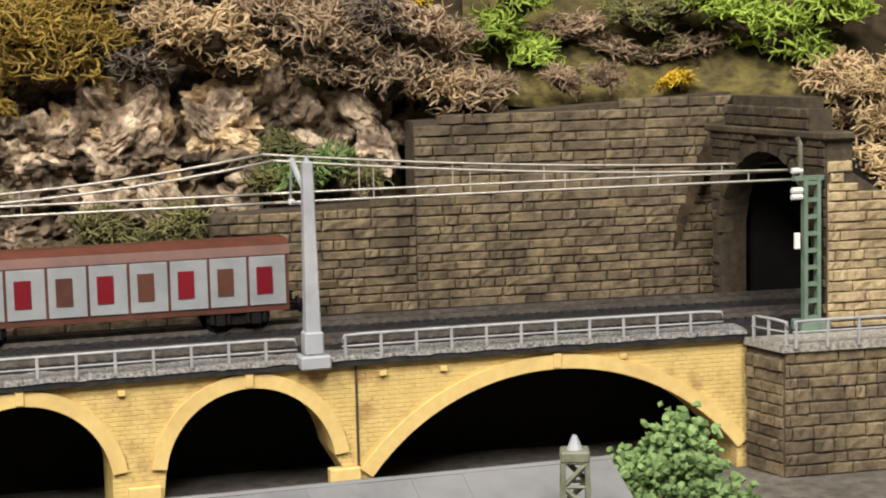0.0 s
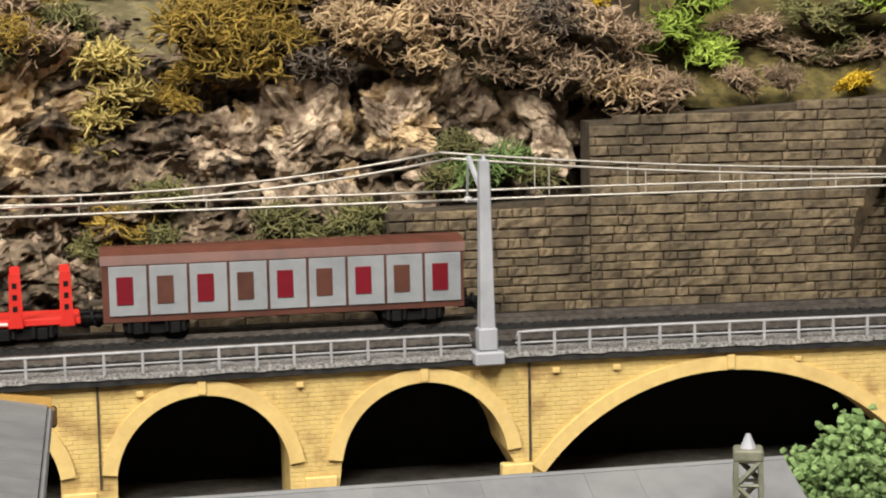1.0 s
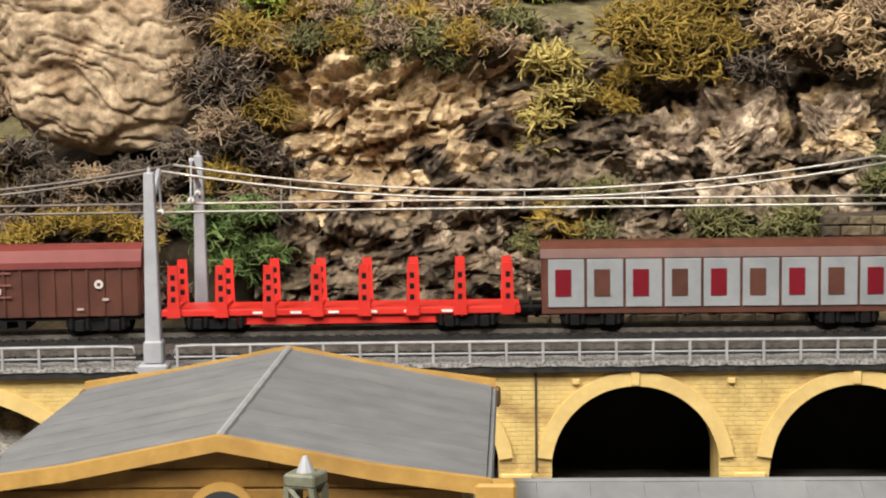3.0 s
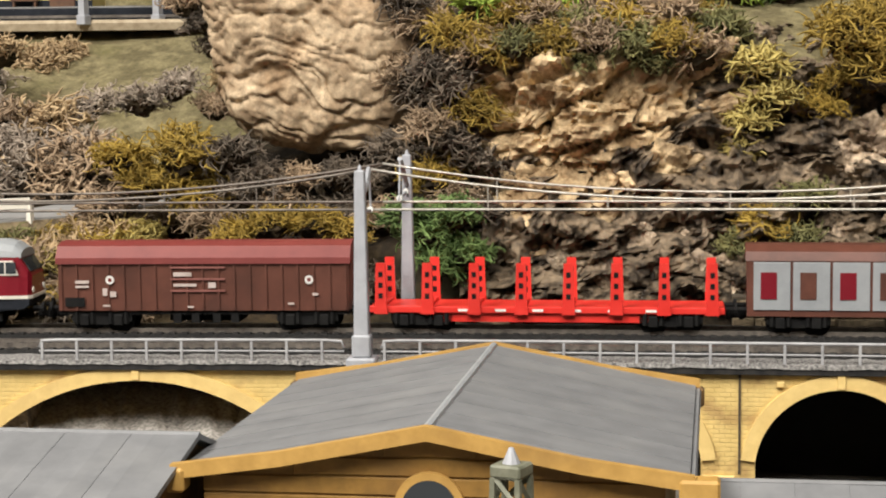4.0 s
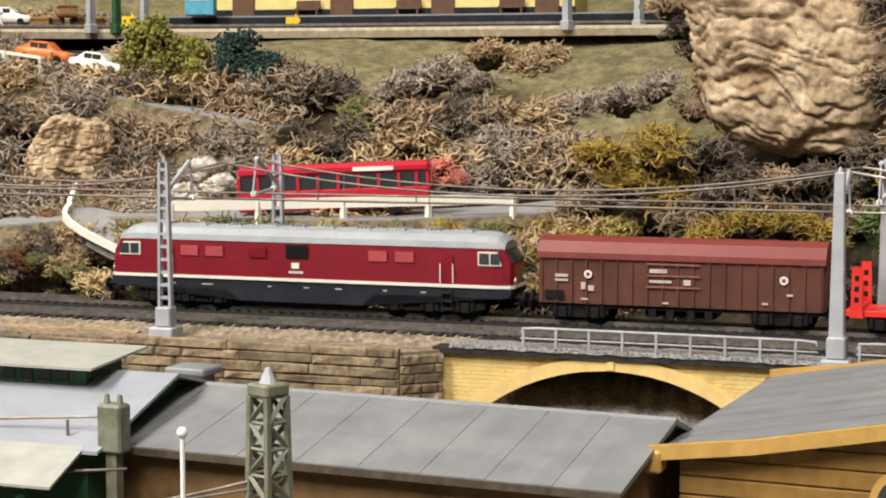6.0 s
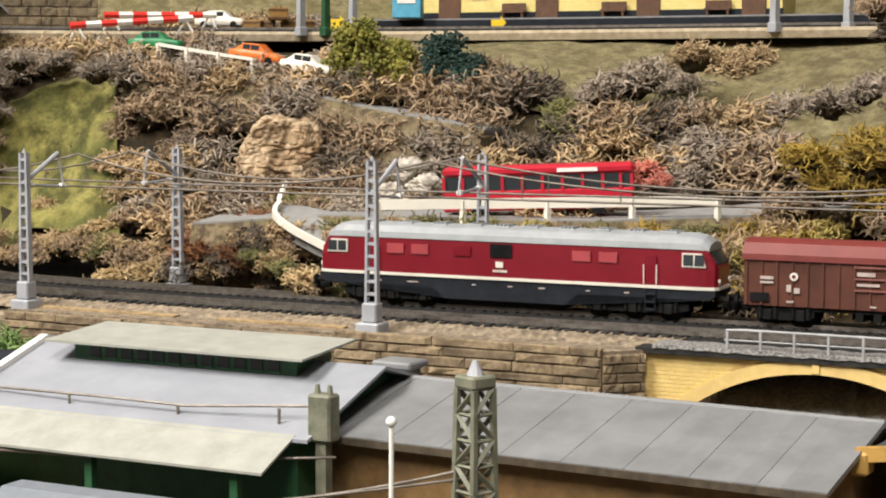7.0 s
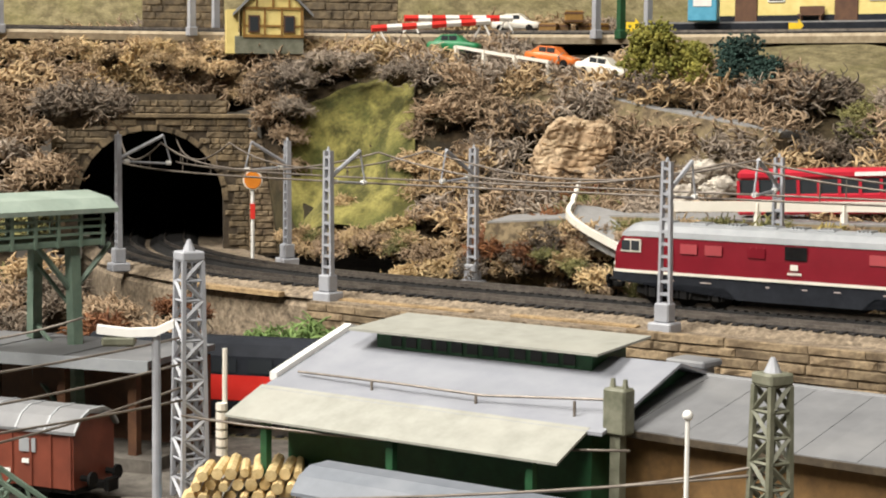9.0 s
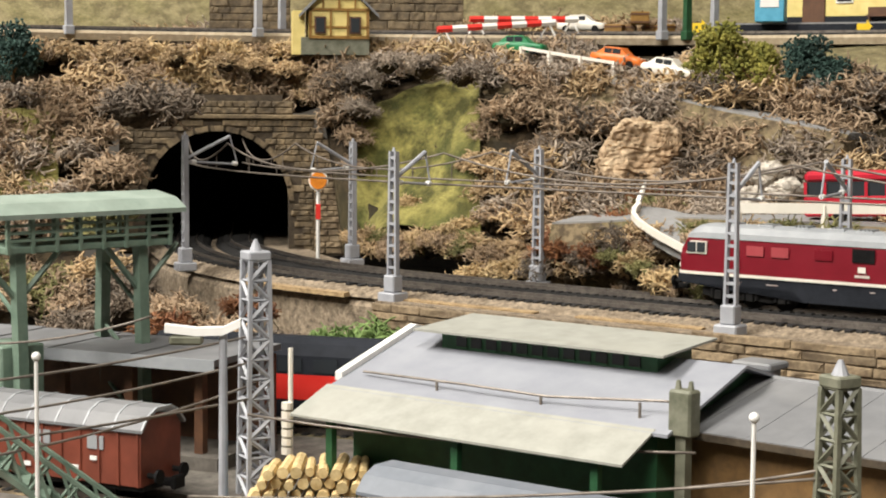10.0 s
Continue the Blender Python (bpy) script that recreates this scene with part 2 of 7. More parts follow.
def tube(bm, pts, r, n=6, r1=None, caps=True):
    pts = [Vector(p) for p in pts]
    rings = []
    for i, p in enumerate(pts):
        d = (pts[min(i + 1, len(pts) - 1)] - pts[max(i - 1, 0)]).normalized()
        a = d.orthogonal().normalized() if abs(d.z) > 0.9 else d.cross(Vector((0, 0, 1))).normalized()
        b = d.cross(a)
        rad = r if r1 is None else r + (r1 - r) * i / (len(pts) - 1)
        rings.append([bm.verts.new(p + (a * math.cos(2 * math.pi * k / n) + b * math.sin(2 * math.pi * k / n)) * rad) for k in range(n)])
    for s, t in zip(rings, rings[1:]):
        for k in range(n):
            bm.faces.new((s[k], s[(k + 1) % n], t[(k + 1) % n], t[k]))
    if caps:
        bm.faces.new(rings[0][::-1])
        bm.faces.new(rings[-1])
    return bm


def prism(bm, poly, a, b, axis="y"):
    """A polygon of (x, z) drawn out along y, or of (y, z) along x, or of (x, y) along z."""
    def put(p, k):
        return {"y": (p[0], k, p[1]), "x": (k, p[0], p[1]), "z": (p[0], p[1], k)}[axis]
    lo, hi = [bm.verts.new(put(p, a)) for p in poly], [bm.verts.new(put(p, b)) for p in poly]
    n = len(poly)
    bm.faces.new(lo)
    bm.faces.new(hi[::-1])
    for i in range(n):
        bm.faces.new((lo[i], hi[i], hi[(i + 1) % n], lo[(i + 1) % n]))
    return bm


def loft(bm, sections, caps=True):
    rings = [[bm.verts.new(p) for p in s] for s in sections]
    n = len(rings[0])
    for s, t in zip(rings, rings[1:]):
        for k in range(n):
            bm.faces.new((s[k], s[(k + 1) % n], t[(k + 1) % n], t[k]))
    if caps:
        bm.faces.new(rings[0][::-1])
        bm.faces.new(rings[-1])
    return bm


def B():
    return bmesh.new()


class Line2:
    """A smooth plan line through given points, with an arc length."""

    def __init__(self, pts):
        p = [np.array(q, float) for q in pts]
        p = [2 * p[0] - p[1]] + p + [2 * p[-1] - p[-2]]
        out = []
        for i in range(1, len(p) - 2):
            for k in range(40):
                t = k / 40
                out.append(0.5 * (2 * p[i] + (p[i + 1] - p[i - 1]) * t + (2 * p[i - 1] - 5 * p[i] + 4 * p[i + 1] - p[i + 2]) * t * t
                                  + (3 * p[i] - p[i - 1] - 3 * p[i + 1] + p[i + 2]) * t ** 3))
        out.append(p[-2])
        self.p = np.array(out)
        self.s = np.concatenate([[0], np.cumsum(np.linalg.norm(np.diff(self.p, axis=0), axis=1))])
        self.length = float(self.s[-1])

    def at(self, s, off=0.0):
        """Place, and heading in degrees, at length s; off: to the left of the heading."""
        x, y = np.interp(s, self.s, self.p[:, 0]), np.interp(s, self.s, self.p[:, 1])
        x1, y1 = np.interp(s - 2, self.s, self.p[:, 0]), np.interp(s - 2, self.s, self.p[:, 1])
        x2, y2 = np.interp(s + 2, self.s, self.p[:, 0]), np.interp(s + 2, self.s, self.p[:, 1])
        a = math.atan2(y2 - y1, x2 - x1)
        return float(x - math.sin(a) * off), float(y + math.cos(a) * off), math.degrees(a)

    def near(self, x):
        return float(self.s[int(np.argmin(abs(self.p[:, 0] - x)))])


def sweep(bm, line, s0, s1, profile, step=8.0, off=0.0, ends=True):
    """A profile of (offset, z) carried along a plan line."""
    k = max(2, int(abs(s1 - s0) / step) + 1)
    secs = []
    for i in range(k):
        s = s0 + (s1 - s0) * i / (k - 1)
        secs.append([(*line.at(s, off + o)[:2], z) for o, z in profile])
    return loft(bm, secs, ends)

# ---- plan lines, from the tunnel in the west to the tunnel in the east ----
EDGE = Line2([(-598, 317), (-461, 375), (-258, 464), (-50, 540), (78, 577), (230, 615)])
FAR = Line2([(-1000, 425), (-915, 388), (-838, 356), (-765, 344), (-700, 347), (-621, 371), (-484, 428), (-281, 518), (-70, 594), (60, 632), (230, 672)])
NEAR = Line2([(-1000, 395), (-922, 360), (-846, 329), (-768, 313), (-692, 315), (-608, 340), (-471, 398), (-268, 487), (-58, 563), (70, 600), (230, 640)])
GROUND_Z = -42.0


def ground_height(x, y):
    """Yard in front, hillside behind the tracks."""
    t = min(1.0, max(0.0, (-150 - x) / 120))
    z = GROUND_Z + 12 * t
    return z


# ground sheet with the hall floor far below it
bm = B()
n = 60
grid = [[bm.verts.new((-1100 + 1500 * i / n, 40 + 1000 * j / n, ground_height(-1100 + 1500 * i / n, 0) + 0.8 * noise.noise((i * 0.9, j * 0.9, 0)))) for j in range(n + 1)] for i in range(n + 1)]
for i in range(n):
    for j in range(n):
        bm.faces.new((grid[i][j], grid[i + 1][j], grid[i + 1][j + 1], grid[i][j + 1]))
tagged(part("ground", bm, M_GROUND), "grey gravelled model railway baseboard ground", "ground", kind="structure")

bm = B()
box(bm, -1320, 420, 38, 1330, -999, -52, 4)
tagged(part("layout_table", bm, M_DARK), "black draped table under the model railway", "table", kind="structure")
bm = B()
box(bm, -3600, 3600, -3600, 3600, -1010, -1000)
tagged(part("floor", bm, M_HALL), "plain exhibition hall floor", "floor", kind="structure")
bm = B()
box(bm, -3600, 3600, -3600, 3600, 2000, 2010)
tagged(part("ceiling", bm, M_HALL), "plain exhibition hall ceiling", "ceiling", kind="structure")
for nm, q in (("wall_north", (-3600, 3600, 3600, 3640)), ("wall_south", (-3600, 3600, -3640, -3600)), ("wall_east", (3600, 3640, -3600, 3600)), ("wall_west", (-3640, -3600, -3600, 3600))):
    bm = B()
    box(bm, *q, -1000, 2000)
    tagged(part(nm, bm, M_HALL), "plain pale exhibition hall wall", "wall", kind="structure")


# ---- stones ----
def stone_mesh(seed, mt):
    """A block one unit long with a hewn, uneven front and rounded edges."""
    rnd = random.Random(seed)
    bm = B()
    nx, nz = 6, 4
    xs = [-0.5, -0.46, -0.2, 0.12, 0.45, 0.5]
    zs = [-0.5, -0.36, 0.36, 0.5]
    grid = []
    for i in range(nx):
        col = []
        for j in range(nz):
            rim = i in (0, nx - 1) or j in (0, nz - 1)
            col.append(bm.verts.new((xs[i] + (0 if rim else rnd.uniform(-0.04, 0.04)), -0.22 - (0 if rim else 0.2 + rnd.uniform(-0.1, 0.14)), zs[j] + rnd.uniform(-0.05, 0.05))))
        grid.append(col)
    for i in range(nx - 1):
        for j in range(nz - 1):
            bm.faces.new((grid[i][j], grid[i + 1][j], grid[i + 1][j + 1], grid[i][j + 1]))
    edge = [grid[i][0] for i in range(nx)] + [grid[nx - 1][j] for j in range(1, nz)] + [grid[i][nz - 1] for i in range(nx - 2, -1, -1)] + [grid[0][j] for j in range(nz - 2, 0, -1)]
    back = [bm.verts.new((v.co.x, 0.5, v.co.z)) for v in edge]
    for i in range(len(edge)):
        k = (i + 1) % len(edge)
        bm.faces.new((edge[i], back[i], back[k], edge[k]))
    bmesh.ops.recalc_face_normals(bm, faces=bm.faces)
    me = bpy.data.meshes.new("stone")
    bm.to_mesh(me)
    bm.free()
    me.materials.append(mt)
    return me


STONES = {m.name: [stone_mesh(i, m) for i in range(7)] for m in (M_STONE, M_STONE_L, M_STONE_P, M_STONE_D, M_STONE_W)}


def stone_wall(parent, p, q, z0, top, course=3.1, long=8.0, mt=M_STONE, seed=1, proud=1.0, skip=None):
    """Courses of separate stones on the vertical face from p to q (plan); top: a height or a function of the length along it."""
    rnd = random.Random(seed)
    px, py, qx, qy = *p, *q
    length, a = math.hypot(qx - px, qy - py), math.atan2(qy - py, qx - px)
    z = z0
    while True:
        h = course * rnd.uniform(0.85, 1.2)
        s = -rnd.uniform(0, long * 0.6)
        any_left = False
        while s < length:
            w = long * rnd.choice((0.5, 0.8, 1.0, 1.3, 1.7)) * rnd.uniform(0.85, 1.15)
            a0, a1 = max(0, s), min(length, s + w)
            mid = (a0 + a1) / 2
            lim = top(mid) if callable(top) else top
            if z + h * 0.6 < lim:
                any_left = True
                if a1 - a0 > 1.2 and not (skip and skip(mid, z + h / 2)):
                    ob = bpy.data.objects.new("stone", rnd.choice(STONES[mt.name]))
                    scene.collection.objects.link(ob)
                    ob.parent = parent
                    d = proud * rnd.uniform(0.7, 1.5)
                    ob.matrix_local = parent.matrix_basis.inverted() @ (at(px + math.cos(a) * mid, py + math.sin(a) * mid, z + h / 2, math.degrees(a)) @ Matrix.Diagonal(((a1 - a0 - 0.28) * U, 2 * d * U, (h - 0.22) * U, 1)))
            s += w
        z += h
        if not any_left:
            break


def wall_core(name, p, q, z0, top, thick, mt, label, parent=None, kind="structure"):
    """The mortar body behind the stones, in slices so that its top may slope."""
    length, a = math.hypot(q[0] - p[0], q[1] - p[1]), math.atan2(q[1] - p[1], q[0] - p[0])
    bm = B()
    k = 12
    secs = []
    for i in range(k + 1):
        s = length * i / k
        t = top(s) if callable(top) else top
        secs.append([(s, 0, z0), (s, thick, z0), (s, thick, t), (s, 0, t)])
    loft(bm, secs)
    ob = part(name, bm, mt, parent, at=at(*p, 0, math.degrees(a)))
    return tagged(ob, label, "wall", kind=kind)


# ---- viaduct ----
def viaduct():
    root = thing("viaduct", at(0, 0, 0), "yellow plastic brick arch viaduct with weathered stains and grey deck", "viaduct", kind="structure")
    thick = 24.0
    arches = [(EDGE.near(-323) , 57, -41, -5.8, 68.0), (EDGE.near(-187), 24.3, -31, -6.8, 24.5), (EDGE.near(-127), 24.3, -31, -6.8, 24.5),
              (EDGE.near(-69), 24.3, -31, -6.8, 24.5), (EDGE.near(21.5), 57, -36, -7.8, 72.0)]
    s0, s1 = EDGE.near(-373), EDGE.near(80)

    def soffit(s):
        for c, half, spring, crown, r in arches:
            if abs(s - c) < half:
                return max(crown - r + math.sqrt(max(0.0, r * r - (s - c) ** 2)), GROUND_Z - 4)
        return GROUND_Z - 4
    cuts = sorted({s0, s1, *[c + d * h for c, h, *_ in arches for d in (-1, 1)], *[c + d * (h - 0.02) for c, h, *_ in arches for d in (-1, 1)],
                   *[c + h * math.sin(k * math.pi / 40) for c, h, *_ in arches for k in range(-19, 20)], *[s0 + (s1 - s0) * i / 40 for i in range(41)]})
    cuts = [c for c in cuts if s0 <= c <= s1]
    bm = B()
    secs = []
    for s in cuts:
        z = soffit(s)
        f, bk = EDGE.at(s, 1.5), EDGE.at(s, thick)
        secs.append([(f[0], f[1], z), (bk[0], bk[1], z), (bk[0], bk[1], -2.2), (f[0], f[1], -2.2)])
    loft(bm, secs)
    ob = part("brick_arches", bm, M_YELLOW, root)
    uv = ob.data.uv_layers.new(name="courses")
    for lp in ob.data.loops:
        co = ob.data.vertices[lp.vertex_index].co
        uv.data[lp.index].uv = (math.hypot(co.x + 1, co.y), co.z)
    # arch rings, proud of the wall, with keystones
    for c, half, spring, crown, r in arches:
        bm = B()
        secs = []
        rise = math.asin(min(1, half / r))
        for k in range(33):
            t = -rise + 2 * rise * k / 32
            sec = []
            for rr, o in ((r, 0.3), (r + 4.2, 0.3), (r + 4.2, 3), (r, 3)):
                s, z = c + rr * math.sin(t), crown - r + rr * math.cos(t)
                p = EDGE.at(s, o)
                sec.append((p[0], p[1], max(z, GROUND_Z - 4)))
            secs.append(sec)
        loft(bm, secs)
        part("arch_ring", bm, M_YARCH, root)
        bm = B()
        box(bm, -1.2, 1.2, -0.3, 2, crown + 0.2, crown + 4.6, 0.2)
        p = EDGE.at(c)
        part("keystone", bm, M_YARCH, root, at=at(p[0], p[1], 0, p[2]))
    # springer blocks on the piers between the small arches and expansion joints
    for x in (-158, -98.2, -40.6):
        p = EDGE.at(EDGE.near(x))
        bm = B()
        box(bm, -4.6, 4.6, 0.2, 4, GROUND_Z - 4, -32.5, 0.3)
        part("pier_base", bm, M_YARCH, root, at=at(p[0], p[1], 0, p[2]))
    for x in (-155.5, -38):
        p = EDGE.at(EDGE.near(x))
        bm = B()
        box(bm, -0.35, 0.35, 1.1, 3, -32, -2.3)
        part("joint", bm, M_MORTAR, root, at=at(p[0], p[1], 0, p[2]))
    for x in (-146, -62, -101, -30, 40, -12):
        p = EDGE.at(EDGE.near(x))
        bm = B()
        box(bm, -1.1, 1.1, 0.3, 3, -6.2, -4.6, 0.2)
        part("drain_block", bm, M_YARCH, root, at=at(p[0], p[1], 0, p[2]))
    # deck slab and its ragged dark edge
    bm = B()
    sweep(bm, EDGE, EDGE.near(-373), EDGE.near(150), [(-0.6, -2.4), (88, -2.4), (88, -0.6), (-0.6, -0.6)])
    part("deck_slab", bm, M_SLEEPER, root)
    bm = B()
    sweep(bm, EDGE, EDGE.near(-368), EDGE.near(78), [(-1.0, -0.6), (10.5, -0.6), (10.5, 0.7), (8, 1.0), (3, 0.8), (-0.6, 0.5)], step=3)
    rnd = random.Random(4)
    for v in bm.verts:
        v.co.z += rnd.uniform(-0.25, 0.25)
    part("ballast_edge", bm, M_EDGE, root)
    return root


viaduct()
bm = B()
# bm below: an added black board standing in for the dark behind the arches
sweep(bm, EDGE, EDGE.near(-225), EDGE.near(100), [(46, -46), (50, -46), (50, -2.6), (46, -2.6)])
tagged(part("backing_board", bm, M_DARK), "black board added behind the viaduct arches in place of their shade", "board", kind="structure")


# ---- track ----
def track(line, s0, s1, name):
    root = thing(name, at(0, 0, 0), "dark model railway track with black sleepers in dark ballast", "track", kind="structure")
    bm = B()
    sweep(bm, line, s0, s1, [(-13, -1.5), (13, -1.5), (11.5, -0.2), (8.5, 0.9), (-8.5, 0.9), (-11.5, -0.2)], step=5)
    part("ballast", bm, M_BALLAST, root)
    for o in (-5, 5):
        bm = B()
        sweep(bm, line, s0, s1, [(o - 0.55, 1.0), (o + 0.55, 1.0), (o + 0.35, 2.6), (o - 0.35, 2.6)], step=6)
        part("rail", bm, M_RAIL, root)
    me = None
    s = s0 + 2
    k = 0
    while s < s1 and k < 290:
        x, y, a = line.at(s)
        if me is None:
            bm = B()
            box(bm, -1.1, 1.1, -8.6, 8.6, 0.5, 1.35)
            first = part("sleeper", bm, M_SLEEPER, root, at=at(x, y, 0, a))
            me = first.data
        else:
            ob = bpy.data.objects.new("sleeper", me)
            scene.collection.objects.link(ob)
            ob.parent = root
            ob.matrix_local = at(x, y, 0, a)
        s += 4.2
        k += 1
    return root


track(FAR, 0, FAR.near(140), "track_far")
track(NEAR, 0, NEAR.near(140), "track_near")
# formation under the tracks west of the viaduct
bm = B()
sweep(bm, NEAR, 0, NEAR.near(-366), [(-20, -45), (62, -45), (62, -1.4), (-16, -1.4), (-20, -6)], step=6)
tagged(part("embankment", bm, M_FORMATION), "grey-brown ballasted railway embankment", "embankment", kind="structure")


shoulder = thing("track_shoulder", at(0, 0, 0), "tan gravel shoulder with dark sleeper ends beside the track", "track", kind="structure")
bm = B()
sweep(bm, NEAR, 0, NEAR.near(-372), [(-20, -2.4), (-7.2, -2.4), (-7.2, 1.15), (-13, 1.0), (-17, -0.4)], step=3)
rnd = random.Random(6)
for v in bm.verts:
    v.co.z += rnd.uniform(-0.35, 0.2)
part("gravel", bm, M_FORMATION, shoulder)
s_, stub = 150.0, None
while s_ < NEAR.near(-374):
    x, y, a = NEAR.at(s_, -10.2)
    if stub is None:
        bm = B()
        box(bm, -1.15, 1.15, -2.6, 2.6, -0.6, 1.75, 0.2)
        stub = part("sleeper_end", bm, M_SLEEPER, shoulder, at=at(x, y, 0, a)).data
    else:
        ob = bpy.data.objects.new("sleeper_end", stub)
        scene.collection.objects.link(ob)
        ob.parent = shoulder
        ob.matrix_local = at(x, y, rnd.uniform(-0.3, 0.15), a)
    s_ += 4.2 if x > -620 else 6.3
# timber edge boards lying along the foot of the shoulder
for s_, n_ in ((NEAR.near(-690), 60), (NEAR.near(-612), 70), (NEAR.near(-530), 52)):
    bm = B()
    sweep(bm, NEAR, s_, s_ + n_, [(-24, -2.6), (-20.5, -2.6), (-20.5, -0.6), (-24, -0.9)], step=4)
    tagged(part("edge_board", bm, M_OCHREWOOD), "weathered tan timber board along the embankment", "board", "edge boards")

bm = B()
sweep(bm, EDGE, EDGE.near(-376), EDGE.near(-262), [(1, -46), (74, -46), (74, -6), (46, -11), (26, -17), (14, -21), (3, -24)], step=4)
rnd = random.Random(2)
for v in bm.verts:
    v.co.z += rnd.uniform(-1.6, 1.6)
tagged(part("rubble_slope", bm, M_BALLAST_L), "grey rubble slope seen through the wide arch", "rubble", kind="structure")

# ---- railing ----
def railing(name, line, s0, s1, off, z, gap=10.6):
    root = thing(name, at(0, 0, 0), "thin grey plastic pedestrian railing along the viaduct edge", "railing")
    for h in (6.6, 3.3):
        bm = B()
        k = int((s1 - s0) / 6) + 2
        pts = [(*line.at(s0 + (s1 - s0) * i / (k - 1), off)[:2], z + h) for i in range(k)]
        if h > 5:
            pts = [(pts[0][0], pts[0][1], z + 4.4)] + [(pts[0][0] + 0.7, pts[0][1] + 0.25, z + 6.3)] + pts[1:-1] + [(pts[-1][0] - 0.7, pts[-1][1] - 0.25, z + 6.3), (pts[-1][0], pts[-1][1], z + 4.4)]
        tube(bm, pts, 0.5 if h > 5 else 0.32, 6)
        part("handrail" if h > 5 else "mid_rail", bm, M_RAILING, root, smooth=True)
    s = s0 + 1
    while s < s1:
        x, y, a = line.at(s, off)
        bm = B()
        box(bm, -0.42, 0.42, -0.42, 0.42, -1.6, 6.5, 0.1)
        part("post", bm, M_RAILING, root, at=at(x, y, z, a))
        s += gap
    return root


railing("railing", EDGE, EDGE.near(-350), EDGE.near(-262), 0.4, 0)
railing("railing", EDGE, EDGE.near(-253), EDGE.near(-55), 0.4, 0)
railing("railing", EDGE, EDGE.near(-43), EDGE.near(70), 0.4, 0)


# ---- catenary masts ----
def mast(m, h=57.0, arm=(0, 22), label="grey plastic catenary mast on a square footing", lattice=False, group="catenary masts", side=1):
    root = thing("catenary_mast", m, label, "mast", group)
    mt = M_GREYPL
    bm = B()
    box(bm, -4.4, 4.4, -4.4, 4.4, -2.2, 1.8, 0.5)
    part("footing", bm, mt, root)
    bm = B()
    box(bm, -2.8, 2.8, -2.8, 2.8, 1.8, 8.5, 0.5)
    part("plinth", bm, mt, root)
    if lattice:
        for sx in (-1, 1):
            bm = B()
            loft(bm, [[(sx * w + a, b, z) for a, b in ((-0.45, -1.1), (0.45, -1.1), (0.45, 1.1), (-0.45, 1.1))] for z, w in ((8, 2.0), (h, 1.35))])
            part("upright", bm, mt, root)
        z = 11.0
        while z < h - 1:
            w = 2.0 - 0.65 * (z - 8) / (h - 8)
            bm = B()
            box(bm, -w, w, -0.9, 0.9, z, z + 1.0)
            part("rung", bm, mt, root)
            z += 4.3
    else:
        bm = B()
        loft(bm, [[(a * w, b * w, z) for a, b in ((-1, -1), (1, -1), (1, 1), (-1, 1))] for z, w in ((8, 2.25), (h, 1.5))])
        bmesh.ops.bevel(bm, geom=list(bm.edges), offset=0.35, segments=1, affect="EDGES")
        part("post", bm, mt, root)
    reach = arm[1] * side
    bm = B()
    tube(bm, [(0, 0, h - 12), (0, reach, h - 13.5)], 0.55, 6)
    part("steady_arm", bm, mt, root)
    bm = B()
    tube(bm, [(0, 0, h - 11), (0, reach * 0.85, h - 0.5)], 0.85, 6)
    part("bracket", bm, mt, root)
    bm = B()
    tube(bm, [(0, reach * 0.85, h - 0.5), (0, reach, h - 13.5)], 0.4, 5)
    part("dropper", bm, mt, root)
    for k in (0.12, 0.9):
        bm = B()
        tube(bm, [(0, reach * k, h - 12 - 1.2 * k), (0, reach * k + 2.2 * side, h - 12.1 - 1.2 * k)], 1.0, 8)
        part("insulator", bm, M_WHITE, root, "pale insulator")
    bm = B()
    tube(bm, [(0, 0, h), (0, 0, h + 1.6)], 0.8, 6, 0.3)
    part("cap", bm, mt, root)
    return root


def on(line, x, off=0.0, z=0.0):
    p = line.at(line.near(x), off)
    return at(p[0], p[1], z, p[2])


mast(at(-50, 540, 0, 20))
mast(at(-258, 464, 0, 22))
mast(at(-461, 375, 0, 24), lattice=True)
mast(at(-598, 317, 0, 20), lattice=True)
mast(at(-748, 289, 0, -5), lattice=True, h=60, arm=(0, 25))
mast(at(-283, 538, 0, 22), side=-1, h=58)
mast(at(-481, 444, 0, 24), side=-1, lattice=True)
mast(at(-610, 392, 0, 20), side=-1, lattice=True, h=57)
mast(at(-735, 368, 0, 0), side=-1, lattice=True, h=57)


# ---- overhead wires ----
def wires(line, xs, name, material, h=44.0, off=0.0, low_end=False):
    root = thing(name, at(0, 0, 0), "thin metal overhead line wires with droppers between catenary masts", "overhead wire")
    ss = [line.near(x) for x in xs]
    for a, b in zip(ss, ss[1:]):
        rise = (lambda t: 9.5 * (1 - t) ** 2 + 3.0) if low_end and b == ss[-1] else (lambda t: 9.5 * (2 * t - 1) ** 2 + 3.0)
        for top in (True, False):
            bm = B()
            pts = []
            for i in range(17):
                t = i / 16
                x, y, _ = line.at(a + (b - a) * t, off)
                z = h + rise(t) if top else h
                pts.append((x, y, z))
            tube(bm, pts, 0.42, 5)
            part("catenary_wire" if top else "contact_wire", bm, material, root, smooth=True)
        for i in range(1, 6):
            t = i / 6
            x, y, _ = line.at(a + (b - a) * t, off)
            bm = B()
            tube(bm, [(x, y, h), (x, y, h + rise(t))], 0.25, 4)
            part("dropper", bm, material, root)
    return root


